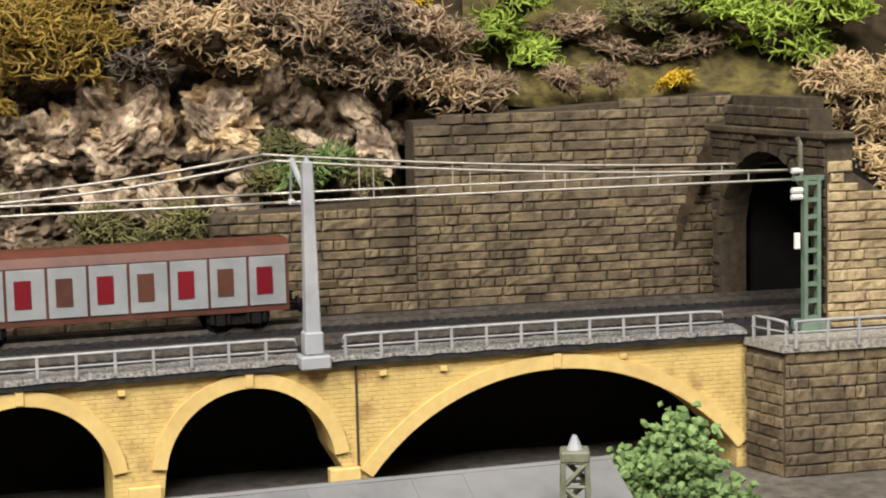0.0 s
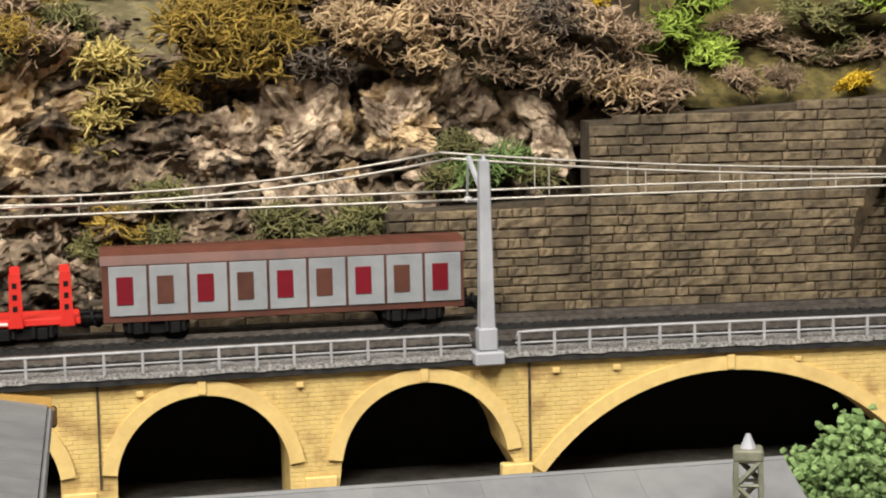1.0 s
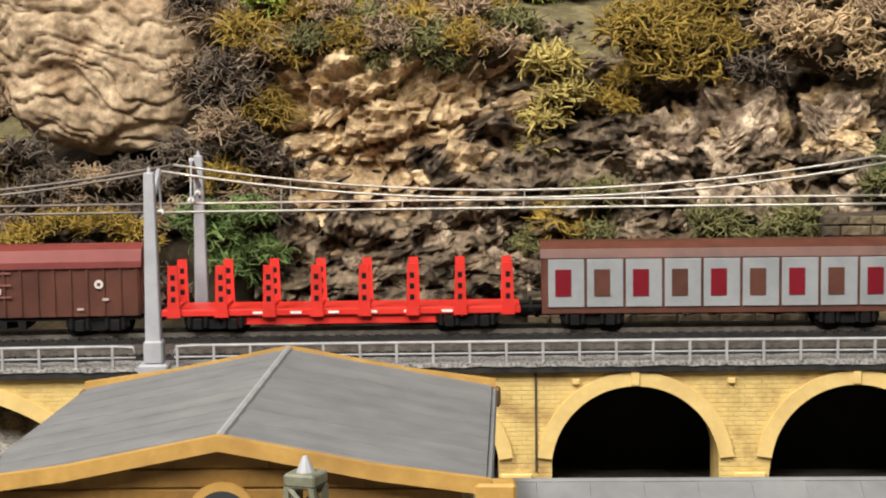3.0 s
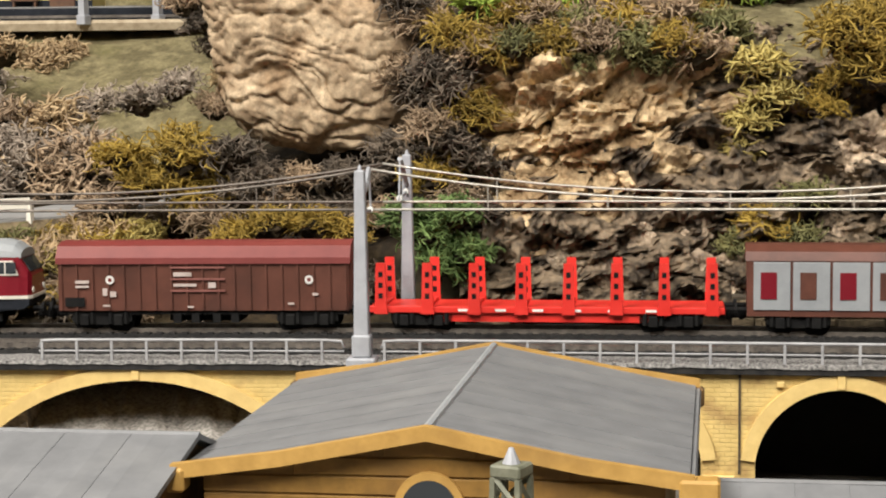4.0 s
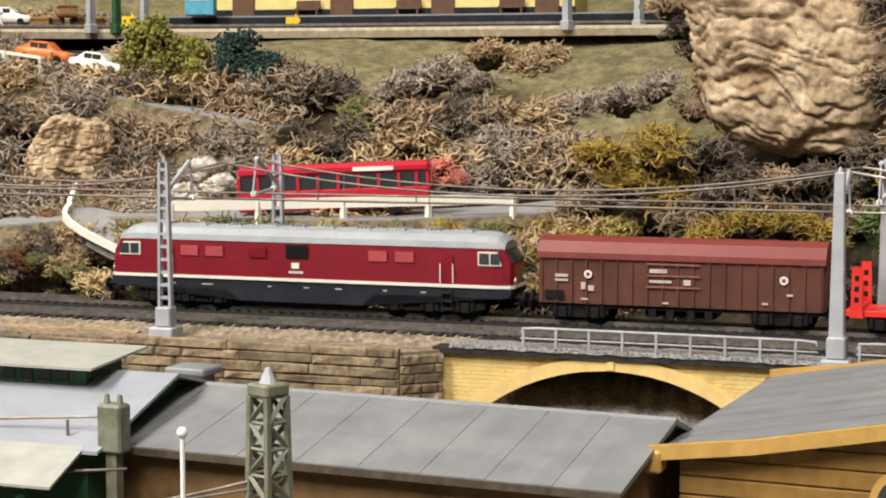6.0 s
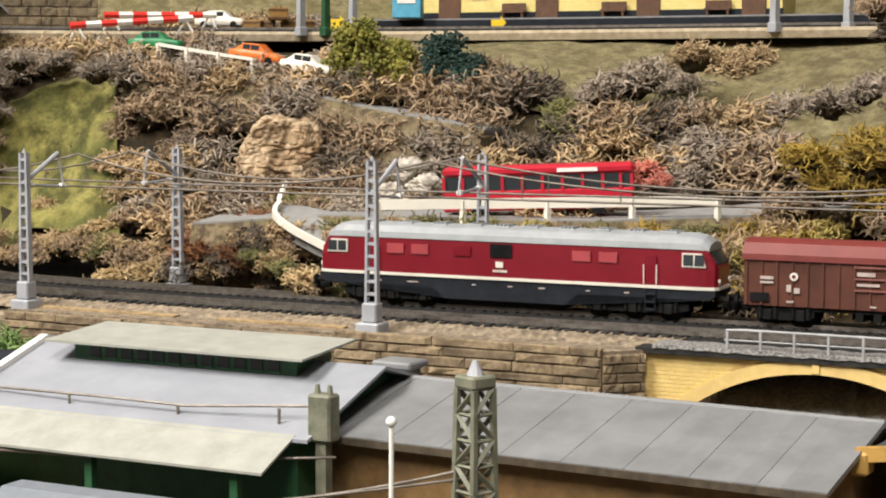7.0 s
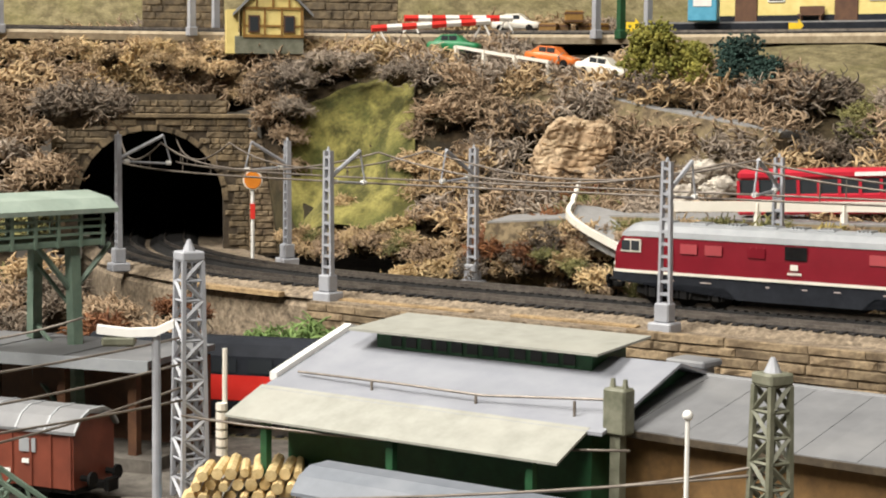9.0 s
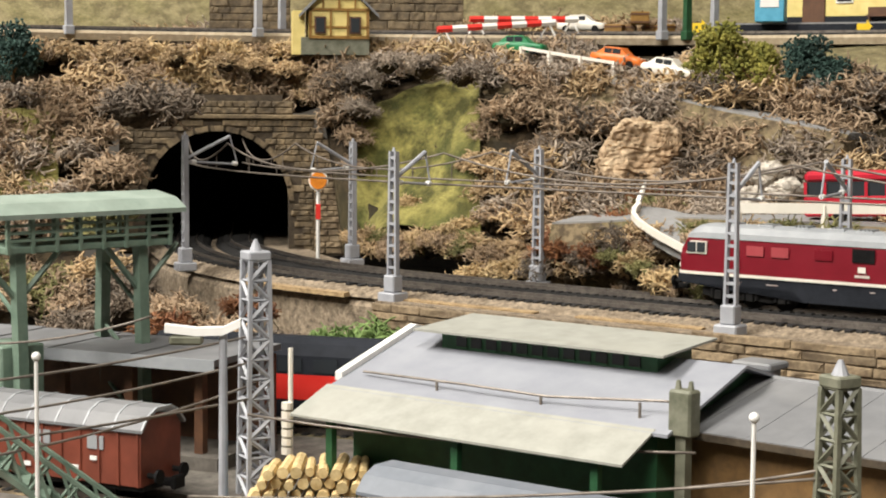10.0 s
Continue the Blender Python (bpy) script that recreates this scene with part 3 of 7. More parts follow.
wires(NEAR, (-270, -61, 110), "overhead_wire", M_WIRE, 43.5, low_end=True)
wires(NEAR, (-850, -752, -603, -461, -270), "overhead_wire", M_WIRE_D, 43.5)
wires(FAR, (-840, -745, -616, -481, -283), "overhead_wire", M_WIRE_D, 43.5)
wires(FAR, (-283, -70, 110), "overhead_wire", M_WIRE, 43.5, low_end=True)

# ---- retaining walls behind the tracks ----
wp = lambda x, off: EDGE.at(EDGE.near(x), off)[:2]


def wall_run(name, x0, x1, top, seed, label, off=88.0):
    p, q = wp(x0 + 30, off), wp(x1 + 30, off)
    core = wall_core(name, p, q, -3, top, 14, M_MORTAR, label)
    return core, p, q


low, lp, lq = wall_run("wall_low", -185, -92, lambda s: 9 + s * 0.02, 1, "low brown-grey stone retaining wall behind the tracks")
mid, mp, mq = wall_run("wall_middle", -92, -30, lambda s: 34 + s * 0.05, 2, "brown-grey moulded stone retaining wall behind the tracks")
tall, tp, tq = wall_run("wall_tall", -30, 77, lambda s: 63 + s * 0.06, 3, "tall brown-grey stone retaining wall beside a tunnel mouth")

# east tunnel portal, across the tracks
EP, EQ = (77.0, 655.0), (104.0, 586.0)


def portal(name, p, q, height, half, crown, label, mt, wide_top=10.0, core=M_MORTAR):
    """A portal wall from p to q with an arched opening, ring stones, a cornice and a stepped parapet."""
    length, a = math.hypot(q[0] - p[0], q[1] - p[1]), math.degrees(math.atan2(q[1] - p[1], q[0] - p[0]))
    root = thing(name, at(*p, 0, a), label, "tunnel portal", kind="structure")
    c = length / 2
    straight = crown - half
    cuts = sorted([0, c - half - 0.02, c + half + 0.02, length] + [c - half * math.cos(math.pi * k / 28) for k in range(29)])
    bm = B()
    secs = []
    for x in cuts:
        z = straight + math.sqrt(max(0.0, half * half - (x - c) ** 2)) if abs(x - c) <= half else -4
        secs.append([(x, 0, z), (x, 9, z), (x, 9, height), (x, 0, height)])
    loft(bm, secs)
    # the sides of the opening below the spring of the arch
    part("portal_wall", bm, core, root)
    for x0, x1 in ((c - half - 0.6, c - half), (c + half, c + half + 0.6)):
        bm = B()
        box(bm, x0, x1, 0.1, 8.9, -4, straight)
        part("jamb", bm, core, root)
    bm = B()
    box(bm, -2, length + 2, -2.2, 9, height, height + 2.4, 0.5)
    part("cornice", bm, mt, root)
    bm = B()
    prism(bm, [(wide_top, height + 2.4), (length - wide_top, height + 2.4), (length - wide_top, height + 9), (length - wide_top * 1.5, height + 9), (length - wide_top * 1.5, height + 12.5), (wide_top * 1.5, height + 12.5), (wide_top * 1.5, height + 9), (wide_top, height + 9)], 0, 8)
    bmesh.ops.triangulate(bm, faces=[f for f in bm.faces if len(f.verts) > 4])
    part("parapet", bm, core, root)
    for k in range(15):
        t0, t1 = math.pi * k / 15 + 0.02, math.pi * (k + 1) / 15 - 0.02
        bm = B()
        prism(bm, [(c - r * math.cos(t), straight + r * math.sin(t)) for r, t in ((half - 0.2, t0), (half + 2.6, t0), (half + 2.6, t1), (half - 0.2, t1))], -1.1, 4)
        part("ring_stone", bm, mt, root)
    # a tunnel tube behind the mouth, coloured near-black to stand in for its shade
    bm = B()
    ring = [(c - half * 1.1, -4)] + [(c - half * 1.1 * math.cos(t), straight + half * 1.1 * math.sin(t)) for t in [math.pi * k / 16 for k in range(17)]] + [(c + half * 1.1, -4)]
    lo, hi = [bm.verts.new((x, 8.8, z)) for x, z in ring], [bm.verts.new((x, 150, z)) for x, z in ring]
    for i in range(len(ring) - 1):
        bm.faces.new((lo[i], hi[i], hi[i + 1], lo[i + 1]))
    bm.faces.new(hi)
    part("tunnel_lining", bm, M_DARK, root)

    def hole(s, z):
        return (abs(s - c) < half + 4.2 and z < straight) or math.hypot(s - c, max(0, z - straight)) < half + 4.4
    stone_wall(root, p, q, -3, height - 0.3, 3.0, 8, mt, 5, 0.9, hole)
    a_ = math.radians(a)
    pp, qq = [(p[0] + math.cos(a_) * k, p[1] + math.sin(a_) * k) for k in (wide_top, length - wide_top)]
    stone_wall(root, pp, qq, height + 2.6, height + 9.5, 3.0, 8, mt, 6, 0.9)
    return root


portal("portal_east", EP, EQ, 57, 30, 52, "dark patchy stone tunnel portal with stepped parapet", M_STONE_D)
portal("portal_west", (-860.5, 297), (-821.5, 389), 66, 37, 60, "tan stone tunnel portal with stepped parapet under lichen", M_STONE_P, 11)

wingw = wall_core("wing_wall_west", (-821.5, 389), (-803, 436), -5, lambda s: 62 - s * 0.95, 8, M_MORTAR, "tan stone wing wall of the west tunnel, its top sloping down")
wing = wall_core("wing_wall_east", EQ, (180, 606), -6, lambda s: 52 - s * 0.62, 10, M_MORTAR, "tan stone wing wall of a tunnel in a lit pale tone, its top sloping down")
pier = thing("pier_east", at(78, 577, GROUND_Z), "brown-grey stone bridge pier at the end of the viaduct", "bridge pier", kind="structure")
bm = B()
prism(bm, [(0.5, 0.5), (9.2, -15), (60, -2), (60, 24), (0, 22)], -6, 38, "z")
part("pier_core", bm, M_MORTAR, pier)
bm = B()
prism(bm, [(-0.8, 0), (8.6, -17), (62, -3.5), (62, 26), (-0.8, 24)], 38, 40.3, "z")
part("coping", bm, M_BALLAST_L, pier, "pale gravelled coping")

pierw = thing("pier_west", at(-372, 414, GROUND_Z), "brown stone abutment and retaining wall below the tracks", "retaining wall", kind="structure")
wa, wb, wc, wd = (-371, 414.5), (-377, 401), (-466, 362.5), (-600, 309)
bm = B()
prism(bm, [(x + 372, y - 414) for x, y in ((-371.5, 415), (-377.4, 402), (-465.6, 363.5), (-599.6, 310), (-600, 330), (-466, 385), (-380, 425))], 0, 40.5, "z")
part("wall_core", bm, M_FORMATION, pierw)

# stones of the walls
stone_wall(low, lp, lq, -1, lambda s: 9 + s * 0.02, 3.0, 8, M_STONE, 11)
stone_wall(mid, mp, mq, -1, lambda s: 34 + s * 0.05, 3.3, 9, M_STONE, 12)
stone_wall(tall, tp, tq, -1, lambda s: 63 + s * 0.06, 3.3, 9, M_STONE, 13)
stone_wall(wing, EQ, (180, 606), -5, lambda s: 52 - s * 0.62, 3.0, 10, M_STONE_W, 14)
stone_wall(wingw, (-821.5, 389), (-803, 436), -4, lambda s: 62 - s * 0.95, 3.0, 8, M_STONE_L, 24)
stone_wall(pier, (78.3, 577), (87.2, 562), GROUND_Z, -4, 3.6, 7, M_STONE, 15)
stone_wall(pier, (87.2, 562), (138, 575), GROUND_Z, -4, 3.6, 7.5, M_STONE, 16)
stone_wall(pierw, wb, wa, -36, -1, 3.0, 8, M_STONE_L, 17)
stone_wall(pierw, wc, wb, -30, -1, 3.0, 17, M_STONE_L, 18, 1.2)
stone_wall(pierw, wd, wc, -24, -1, 3.0, 17, M_STONE_L, 19, 1.2)


# ---- train ----
def wheelset(parent, x, r=4.6):
    bm = B()
    for sy in (-1, 1):
        tube(bm, [(x, sy * 5.6, r), (x, sy * 4.2, r)], r, 18)
        tube(bm, [(x, sy * 6.2, r), (x, sy * 5.5, r)], 1.3, 8)
    tube(bm, [(x, -4.5, r), (x, 4.5, r)], 0.7, 6)
    part("wheelset", bm, M_BLACK, parent)


def bogie(parent, x, axles, half, r=4.6):
    bm = B()
    for sy in (-1, 1):
        loft(bm, [[(x + k, sy * o, z) for o, z in ((6.6, lo), (8.2, lo), (8.2, hi), (6.6, hi))] for k, lo, hi in ((-half, 4.5, 7), (-half * 0.6, 3.2, 8), (half * 0.6, 3.2, 8), (half, 4.5, 7))])
        for a in axles:
            box(bm, x + a - 1.5, x + a + 1.5, sy * 8.7 - 0.7, sy * 8.7 + 0.7, 3.0, 6.6, 0.3)
            for k in (-2.6, 2.6):
                tube(bm, [(x + a + k, sy * 8.5, 3.6), (x + a + k, sy * 8.5, 7.5)], 0.8, 6)
    box(bm, x - 3, x + 3, -6, 6, 4, 9)
    part("bogie_frame", bm, M_BLACK, parent)
    for a in axles:
        wheelset(parent, x + a, r)


def coupler(parent, x, d):
    bm = B()
    box(bm, x, x + d * 6.0, -1.2, 1.2, 5.2, 7.2, 0.3)
    box(bm, x + d * 4.6, x + d * 6.2, -2.4, 2.4, 4.8, 8.4, 0.3)
    part("coupler", bm, M_BLACK, parent)
    for sy in (-5.6, 5.6):
        bm = B()
        tube(bm, [(x, sy, 8.6), (x + d * 3.0, sy, 8.6)], 0.8, 8)
        tube(bm, [(x + d * 3.0, sy, 8.6), (x + d * 3.8, sy, 8.6)], 2.0, 12)
        part("buffer", bm, M_BLACK, parent)


def ring(x, half, z0, z1, bulge, top=None):
    return [(x, -half, z0), (x, half, z0), (x, half + bulge, (z0 + z1) / 2), (x, half, z1), (x, -half, z1), (x, -half - bulge, (z0 + z1) / 2)]


def locomotive(m):
    L = 76.5
    root = thing("diesel_locomotive", m, "crimson six-axle diesel locomotive with grey roof and cream stripe", "locomotive")
    # crimson body with raked, tapered noses
    bm = B()
    secs = []
    for x, w, zt in ((-L - 0.6, 7.2, 19.5), (-L + 0.4, 8.8, 21.5), (-L + 3.2, 9.6, 25.6), (-L + 7, 10.0, 25.8), (L - 7, 10.0, 25.8), (L - 3.2, 9.6, 25.6), (L - 0.4, 8.8, 21.5), (L + 0.6, 7.2, 19.5)):
        t = w - 0.9 * (zt - 12.4) / 13.4
        secs.append([(x, -w, 12.4), (x, w, 12.4), (x, t + 0.35, 19.0 if zt > 20 else 17), (x, t - 0.4, zt), (x, -t + 0.4, zt), (x, -t - 0.35, 19.0 if zt > 20 else 17)])
    loft(bm, secs)
    body = part("body", bm, M_RED, root)
    # roof
    bm = B()
    secs = []
    for x, k, dz in ((-L + 2.6, 0.88, -1.6), (-L + 5.2, 0.96, 0), (-L + 9, 1, 0.7), (L - 9, 1, 0.7), (L - 5.2, 0.96, 0), (L - 2.6, 0.88, -1.6)):
        secs.append([(x, y * k, z + dz * (z - 25) / 5 * 1.2) for y, z in ((-9.1, 25.6), (9.1, 25.6), (8.6, 27.4), (6.2, 29.2), (2.5, 30.1), (-2.5, 30.1), (-6.2, 29.2), (-8.6, 27.4))])
    loft(bm, secs)
    part("roof", bm, M_ROOFGREY, root)
    for i, x in enumerate((-58, -44, -30, -16, -5, 6, 20, 33, 46, 58)):
        bm = B()
        box(bm, x - 3.4, x + 3.4, -4.2, 4.2, 30.0, 31.0 + 0.3 * (i % 2), 0.25)
        for k in range(4):
            box(bm, x - 2.7 + k * 1.5, x - 2.0 + k * 1.5, -3.5, 3.5, 30.9, 31.6)
        part("roof_vent", bm, M_ROOFGREY, root)
    # stripe and skirt
    bm = B()
    for x0, x1, w in ((-L + 6, L - 6, 10.25),):
        box(bm, x0, x1, -w, w, 12.0, 13.1)
    loft(bm, [[(x, -w, 12.0), (x, w, 12.0), (x, w, 13.1), (x, -w, 13.1)] for x, w in ((-L - 0.9, 7.4), (-L + 0.3, 9.0), (-L + 6.1, 10.25))])
    loft(bm, [[(x, -w, 12.0), (x, w, 12.0), (x, w, 13.1), (x, -w, 13.1)] for x, w in ((L - 6.1, 10.25), (L - 0.3, 9.0), (L + 0.9, 7.4))])
    part("stripe", bm, M_CREAM, root, "cream waist stripe")
    bm = B()
    prism(bm, [(-L + 2, 8.6), (-30, 8.6), (-25, 4.4), (22, 4.4), (27, 8.6), (L - 2, 8.6), (L + 0.2, 10), (L + 0.2, 12), (-L - 0.2, 12), (-L - 0.2, 10)], -9.7, 9.7)
    bmesh.ops.triangulate(bm, faces=[f for f in bm.faces if len(f.verts) > 4])
    part("skirt", bm, M_SKIRT, root, "blue-black valance")
    bm = B()
    box(bm, -24, 21, -7.5, 7.5, 2.6, 4.5, 0.4)
    part("tank", bm, M_BLACK, root)
    for sx in (-1, 1):
        bogie(root, sx * 47, (-13, 0, 13), 20, 4.9)
        coupler(root, sx * (L + 0.5), sx)
        for sy in (-1, 1):
            # side cab window: pale frame with two panes
            x = sx * (L - 7.4)
            bm = B()
            loft(bm, [[(x + dx, sy * (9.2 + o), z) for dx, z in ((-4.3, 19.8), (4.2, 19.8), (4.2 - sx * 1.6 if sx > 0 else 4.2, 24.6), (-4.3 - sx * 1.6 if sx < 0 else -4.3, 24.6))] for o in (-0.2, 0.62)])
            fr = part("window_frame", bm, M_CREAM, root, "cream window frame")
            for d0, d1 in ((-3.8, -0.25), (0.25, 3.6)):
                bm = B()
                box(bm, x + d0, x + d1, sy * 9.9 - 0.12, sy * 9.9 + 0.12, 20.35, 24.1)
                part("pane", bm, M_GLASS, fr)
            # door recess with pale handrails, steps below
            for k in (0, 4.6):
                bm = B()
                xx = sx * (L - 20.5 - k)
                tube(bm, [(xx, sy * 10.55, 13.4), (xx, sy * 10.7, 20.2)], 0.24, 5)
                part("handrail", bm, M_CREAM, root)
            bm = B()
            xx = sx * (L - 22.8)
            box(bm, xx - 2.0, xx + 2.0, sy * 10.03 - 0.1, sy * 10.03 + 0.1, 13.3, 23.4)
            part("door", bm, M_RED, root)
            bm = B()
            for k in range(3):
                box(bm, xx - 1.8, xx + 1.8, sy * 9.8 - 0.9, sy * 9.8 + 0.9, 4.2 + k * 2.7, 4.8 + k * 2.7)
            for k in (-1.8, 1.8):
                tube(bm, [(xx + k, sy * 10.2, 3.8), (xx + k, sy * 10.2, 12)], 0.22, 5)
            part("step_ladder", bm, M_SKIRT, root)
        # end windows and lamps
        for y0, y1 in ((-6.6, -0.5), (0.5, 6.6)):
            bm = B()
            loft(bm, [[(sx * (L + 0.1 + o), y0, 21.0), (sx * (L + 0.1 + o), y1, 21.0), (sx * (L - 2.6 + o), y1 * 0.93, 25.0), (sx * (L - 2.6 + o), y0 * 0.93, 25.0)] for o in (-0.6, 0.25)])
            part("windscreen", bm, M_GLASS, root)
        for y in (-6.2, 6.2):
            bm = B()
            tube(bm, [(sx * (L - 0.4), y, 14.8), (sx * (L + 1.0), y, 14.8)], 1.0, 10)
            part("headlamp", bm, M_CREAM, root)
    # pale side panels, central grille, crest and number bars
    for sy in (-1, 1):
        for x in (-45, -35, -18, 28, 38):
            bm = B()
            box(bm, x - 3.4, x + 3.4, sy * 9.72 - 0.18, sy * 9.72 + 0.18, 20.2, 23.8)
            part("side_panel", bm, M_REDPALE if x != -18 else M_RED, root, "faded pinkish red panel")
        bm = B()
        for k in range(6):
            box(bm, -6.5, 0.9, sy * 9.75 - 0.15, sy * 9.75 + 0.3, 20.6 + k * 0.75, 21.1 + k * 0.75)
        box(bm, -7, 1.4, sy * 9.6 - 0.2, sy * 9.6 + 0.2, 20.2, 25.0)
        part("grille", bm, M_BLACK, root, "dark louvred grille")
        bm = B()
        box(bm, -4.6, -1.6, sy * 10.2 - 0.1, sy * 10.2 + 0.1, 16.6, 18.7, 0.05)
        part("crest", bm, M_CREAM, root, "pale crest plate")
        for k in range(6):
            bm = B()
            box(bm, -5.6 + k * 0.95, -4.95 + k * 0.95, sy * 10.2 - 0.1, sy * 10.2 + 0.1, 14.9, 15.8)
            part("number_bar", bm, M_CREAM, root)
        for k, x in enumerate((-52, -40, -38, 30, 44, 52, -14, 0, 12)):
            bm = B()
            box(bm, x, x + 1.4 + 0.5 * (k % 3), sy * 9.8 - 0.1, sy * 9.8 + 0.12, 9.7, 10.1)
            part("stencil", bm, M_STENCIL, root)
    return root


def covered_wagon(m):
    L = 47.8
    root = thing("covered_wagon", m, "oxide brown sliding-roof freight wagon with white stencils", "freight wagon")
    prof = [(-9.6, 8.0), (9.6, 8.0), (9.8, 24.0), (-9.8, 24.0)]
    bm = B()
    prism(bm, prof, -L, L, "x")
    body = part("body", bm, M_BROWN, root)
    bm = B()
    rp = [(-10.6, 23.4), (10.6, 23.4), (10.4, 25.4), (7.4, 29.0), (3, 30.2), (-3, 30.2), (-7.4, 29.0), (-10.4, 25.4)]
    prism(bm, rp, -L - 0.6, L + 0.6, "x")
    bmesh.ops.triangulate(bm, faces=[f for f in bm.faces if len(f.verts) > 4])
    part("roof", bm, M_BROWN_R, root, "reddish rounded roof")
    for x in [-L + 1 + k * (2 * L - 2) / 18 for k in range(19)]:
        for sy in (-1, 1):
            bm = B()
            box(bm, x - 0.35, x + 0.35, sy * 9.9 - 0.35, sy * 9.9 + 0.25, 8.2, 23.2)
            part("rib", bm, M_BROWN, root)
    for sy in (-1, 1):
        for z in (14.6, 18.4, 22.2):
            bm = B()
            box(bm, -10.5, 7.5, sy * 10.3 - 0.2, sy * 10.3 + 0.2, z - 0.3, z + 0.3)
            part("door_rail", bm, M_BROWNP, root)
        for x, z, w, h in ((-9.5, 19.3, 6, 1.3), (-9.5, 16.0, 7.5, 0.9), (2, 15.5, 2.4, 1.8), (-42, 17, 4.5, 1.0), (-42, 15.6, 4.5, 0.7), (-33, 13, 1.6, 2.4), (-30.5, 12.6, 2, 1.8), (36, 13, 2, 0.8), (-33, 9.4, 2.5, 0.6), (-5, 9.0, 2, 0.6), (28, 10, 2, 0.7)):
            bm = B()
            box(bm, x, x + w, sy * 10.28 - 0.1, sy * 10.28 + 0.1, z, z + h)
            part("stencil", bm, M_STENCIL, root)
        for x in (-30.5, 35):
            bm = B()
            tube(bm, [(x, sy * 10.25, 18.2), (x, sy * 10.5, 18.2)], 1.4, 16)
            d = part("emblem_disc", bm, M_WHITE, root, "white disc with brown centre")
            bm = B()
            tube(bm, [(x, sy * 10.4, 18.2), (x, sy * 10.65, 18.2)], 0.65, 10)
            part("disc_centre", bm, M_BROWN_R, d)
        bm = B()
        box(bm, -45.5, -39, sy * 10.2 - 0.15, sy * 10.2 + 0.15, 9.4, 12.4)
        part("panel", bm, M_BLACK, root)
    bm = B()
    box(bm, -L, L, -8.6, 8.6, 6.6, 8.1)
    box(bm, -12, 12, -5, 5, 4.2, 6.8)
    for x in (-10, -4, 3, 9):
        box(bm, x, x + 2.5, -9.0, 9.0, 4.0, 7.0)
    part("underframe", bm, M_BLACK, root)
    for sx in (-1, 1):
        bogie(root, sx * 34, (-5.6, 5.6), 10)
        coupler(root, sx * L, sx)
        bm = B()
        for y in (-7, -3.5, 0, 3.5, 7):
            box(bm, sx * L - 0.4, sx * L + 0.7, y - 0.3, y + 0.3, 8.2, 24)
        part("end_ribs", bm, M_BROWN, root)
    return root


def stake_wagon(m):
    L = 57.0
    root = thing("stake_wagon", m, "bright red flat wagon with tall red stakes", "freight wagon")
    bm = B()
    box(bm, -L, L, -9.4, 9.4, 7.2, 9.4, 0.3)
    part("deck", bm, M_BRIGHTRED, root)
    bm = B()
    for sy in (-1, 1):
        prism(bm, [(-L + 16, 7.4), (-L + 22, 4.4), (L - 22, 4.4), (L - 16, 7.4)], sy * 7.5 - 0.7, sy * 7.5 + 0.7)
    part("sole_bar", bm, M_BRIGHTRED, root)
    for x in [-L + 4 + k * (2 * L - 8) / 7 for k in range(8)]:
        for sy in (-1, 1):
            bm = B()
            loft(bm, [[(x + a * w, sy * 9.6 + b, z) for a, b in ((-1, -0.7), (1, -0.7), (1, 0.7), (-1, 0.7))] for z, w in ((7.0, 2.2), (10, 1.9), (23.5, 1.5))])
            st = part("stake", bm, M_BRIGHTRED, root)
            bm = B()
            for z in (12, 15.5, 19):
                box(bm, x - 0.7, x + 0.7, sy * 9.6 - 0.78, sy * 9.6 + 0.78, z, z + 1.7)
            part("stake_hole", bm, M_BLACK, st)
        bm = B()
        box(bm, x - 1.4, x + 1.4, -8.6, 8.6, 9.4, 10.4, 0.2)
        part("bolster", bm, M_BRIGHTRED, root)
    for sy in (-1, 1):
        for k in range(7):
            bm = B()
            box(bm, -40 + k * 12, -36.5 + k * 12, sy * 9.5 - 0.1, sy * 9.5 + 0.12, 7.9, 8.7)
            part("stencil", bm, M_WHITE, root)
    for sx in (-1, 1):
        bogie(root, sx * 40, (-5.6, 5.6), 10)
        coupler(root, sx * L, sx)
    return root


def van_coach(m):
    L = 56.0
    root = thing("service_van", m, "brown-red service van with silver side panels", "freight wagon")
    bm = B()
    prism(bm, [(-9.6, 7.0), (9.6, 7.0), (9.8, 25.0), (-9.8, 25.0)], -L, L, "x")
    part("body", bm, M_BROWN, root)
    bm = B()
    prism(bm, [(-10.1, 24.6), (10.1, 24.6), (8.6, 27.4), (4, 29.2), (-4, 29.2), (-8.6, 27.4)], -L - 0.5, L + 0.5, "x")
    bmesh.ops.triangulate(bm, faces=[f for f in bm.faces if len(f.verts) > 4])
    part("roof", bm, M_BROWN, root)
    for sy in (-1, 1):
        for k in range(9):
            x = -L + 2 + k * 12.2
            bm = B()
            box(bm, x, x + 11.4, sy * 9.85 - 0.3, sy * 9.85 + 0.3, 9.0, 24.2, 0.15)
            p = part("side_panel", bm, M_ROOFGREY, root, "silver grey panel")
            bm = B()
            box(bm, x + 2.2, x + 7.2, sy * 10.2 - 0.2, sy * 10.2 + 0.2, 12.5, 21)
            part("poster_patch", bm, M_RED if k % 2 == 0 else M_BROWN, p)
    for sx in (-1, 1):
        bogie(root, sx * 40, (-5.6, 5.6), 10)
        coupler(root, sx * L, sx)
    return root


def place_on(line, s, z=0.9):
    x, y, a = line.at(s)
    return at(x, y, z, a)


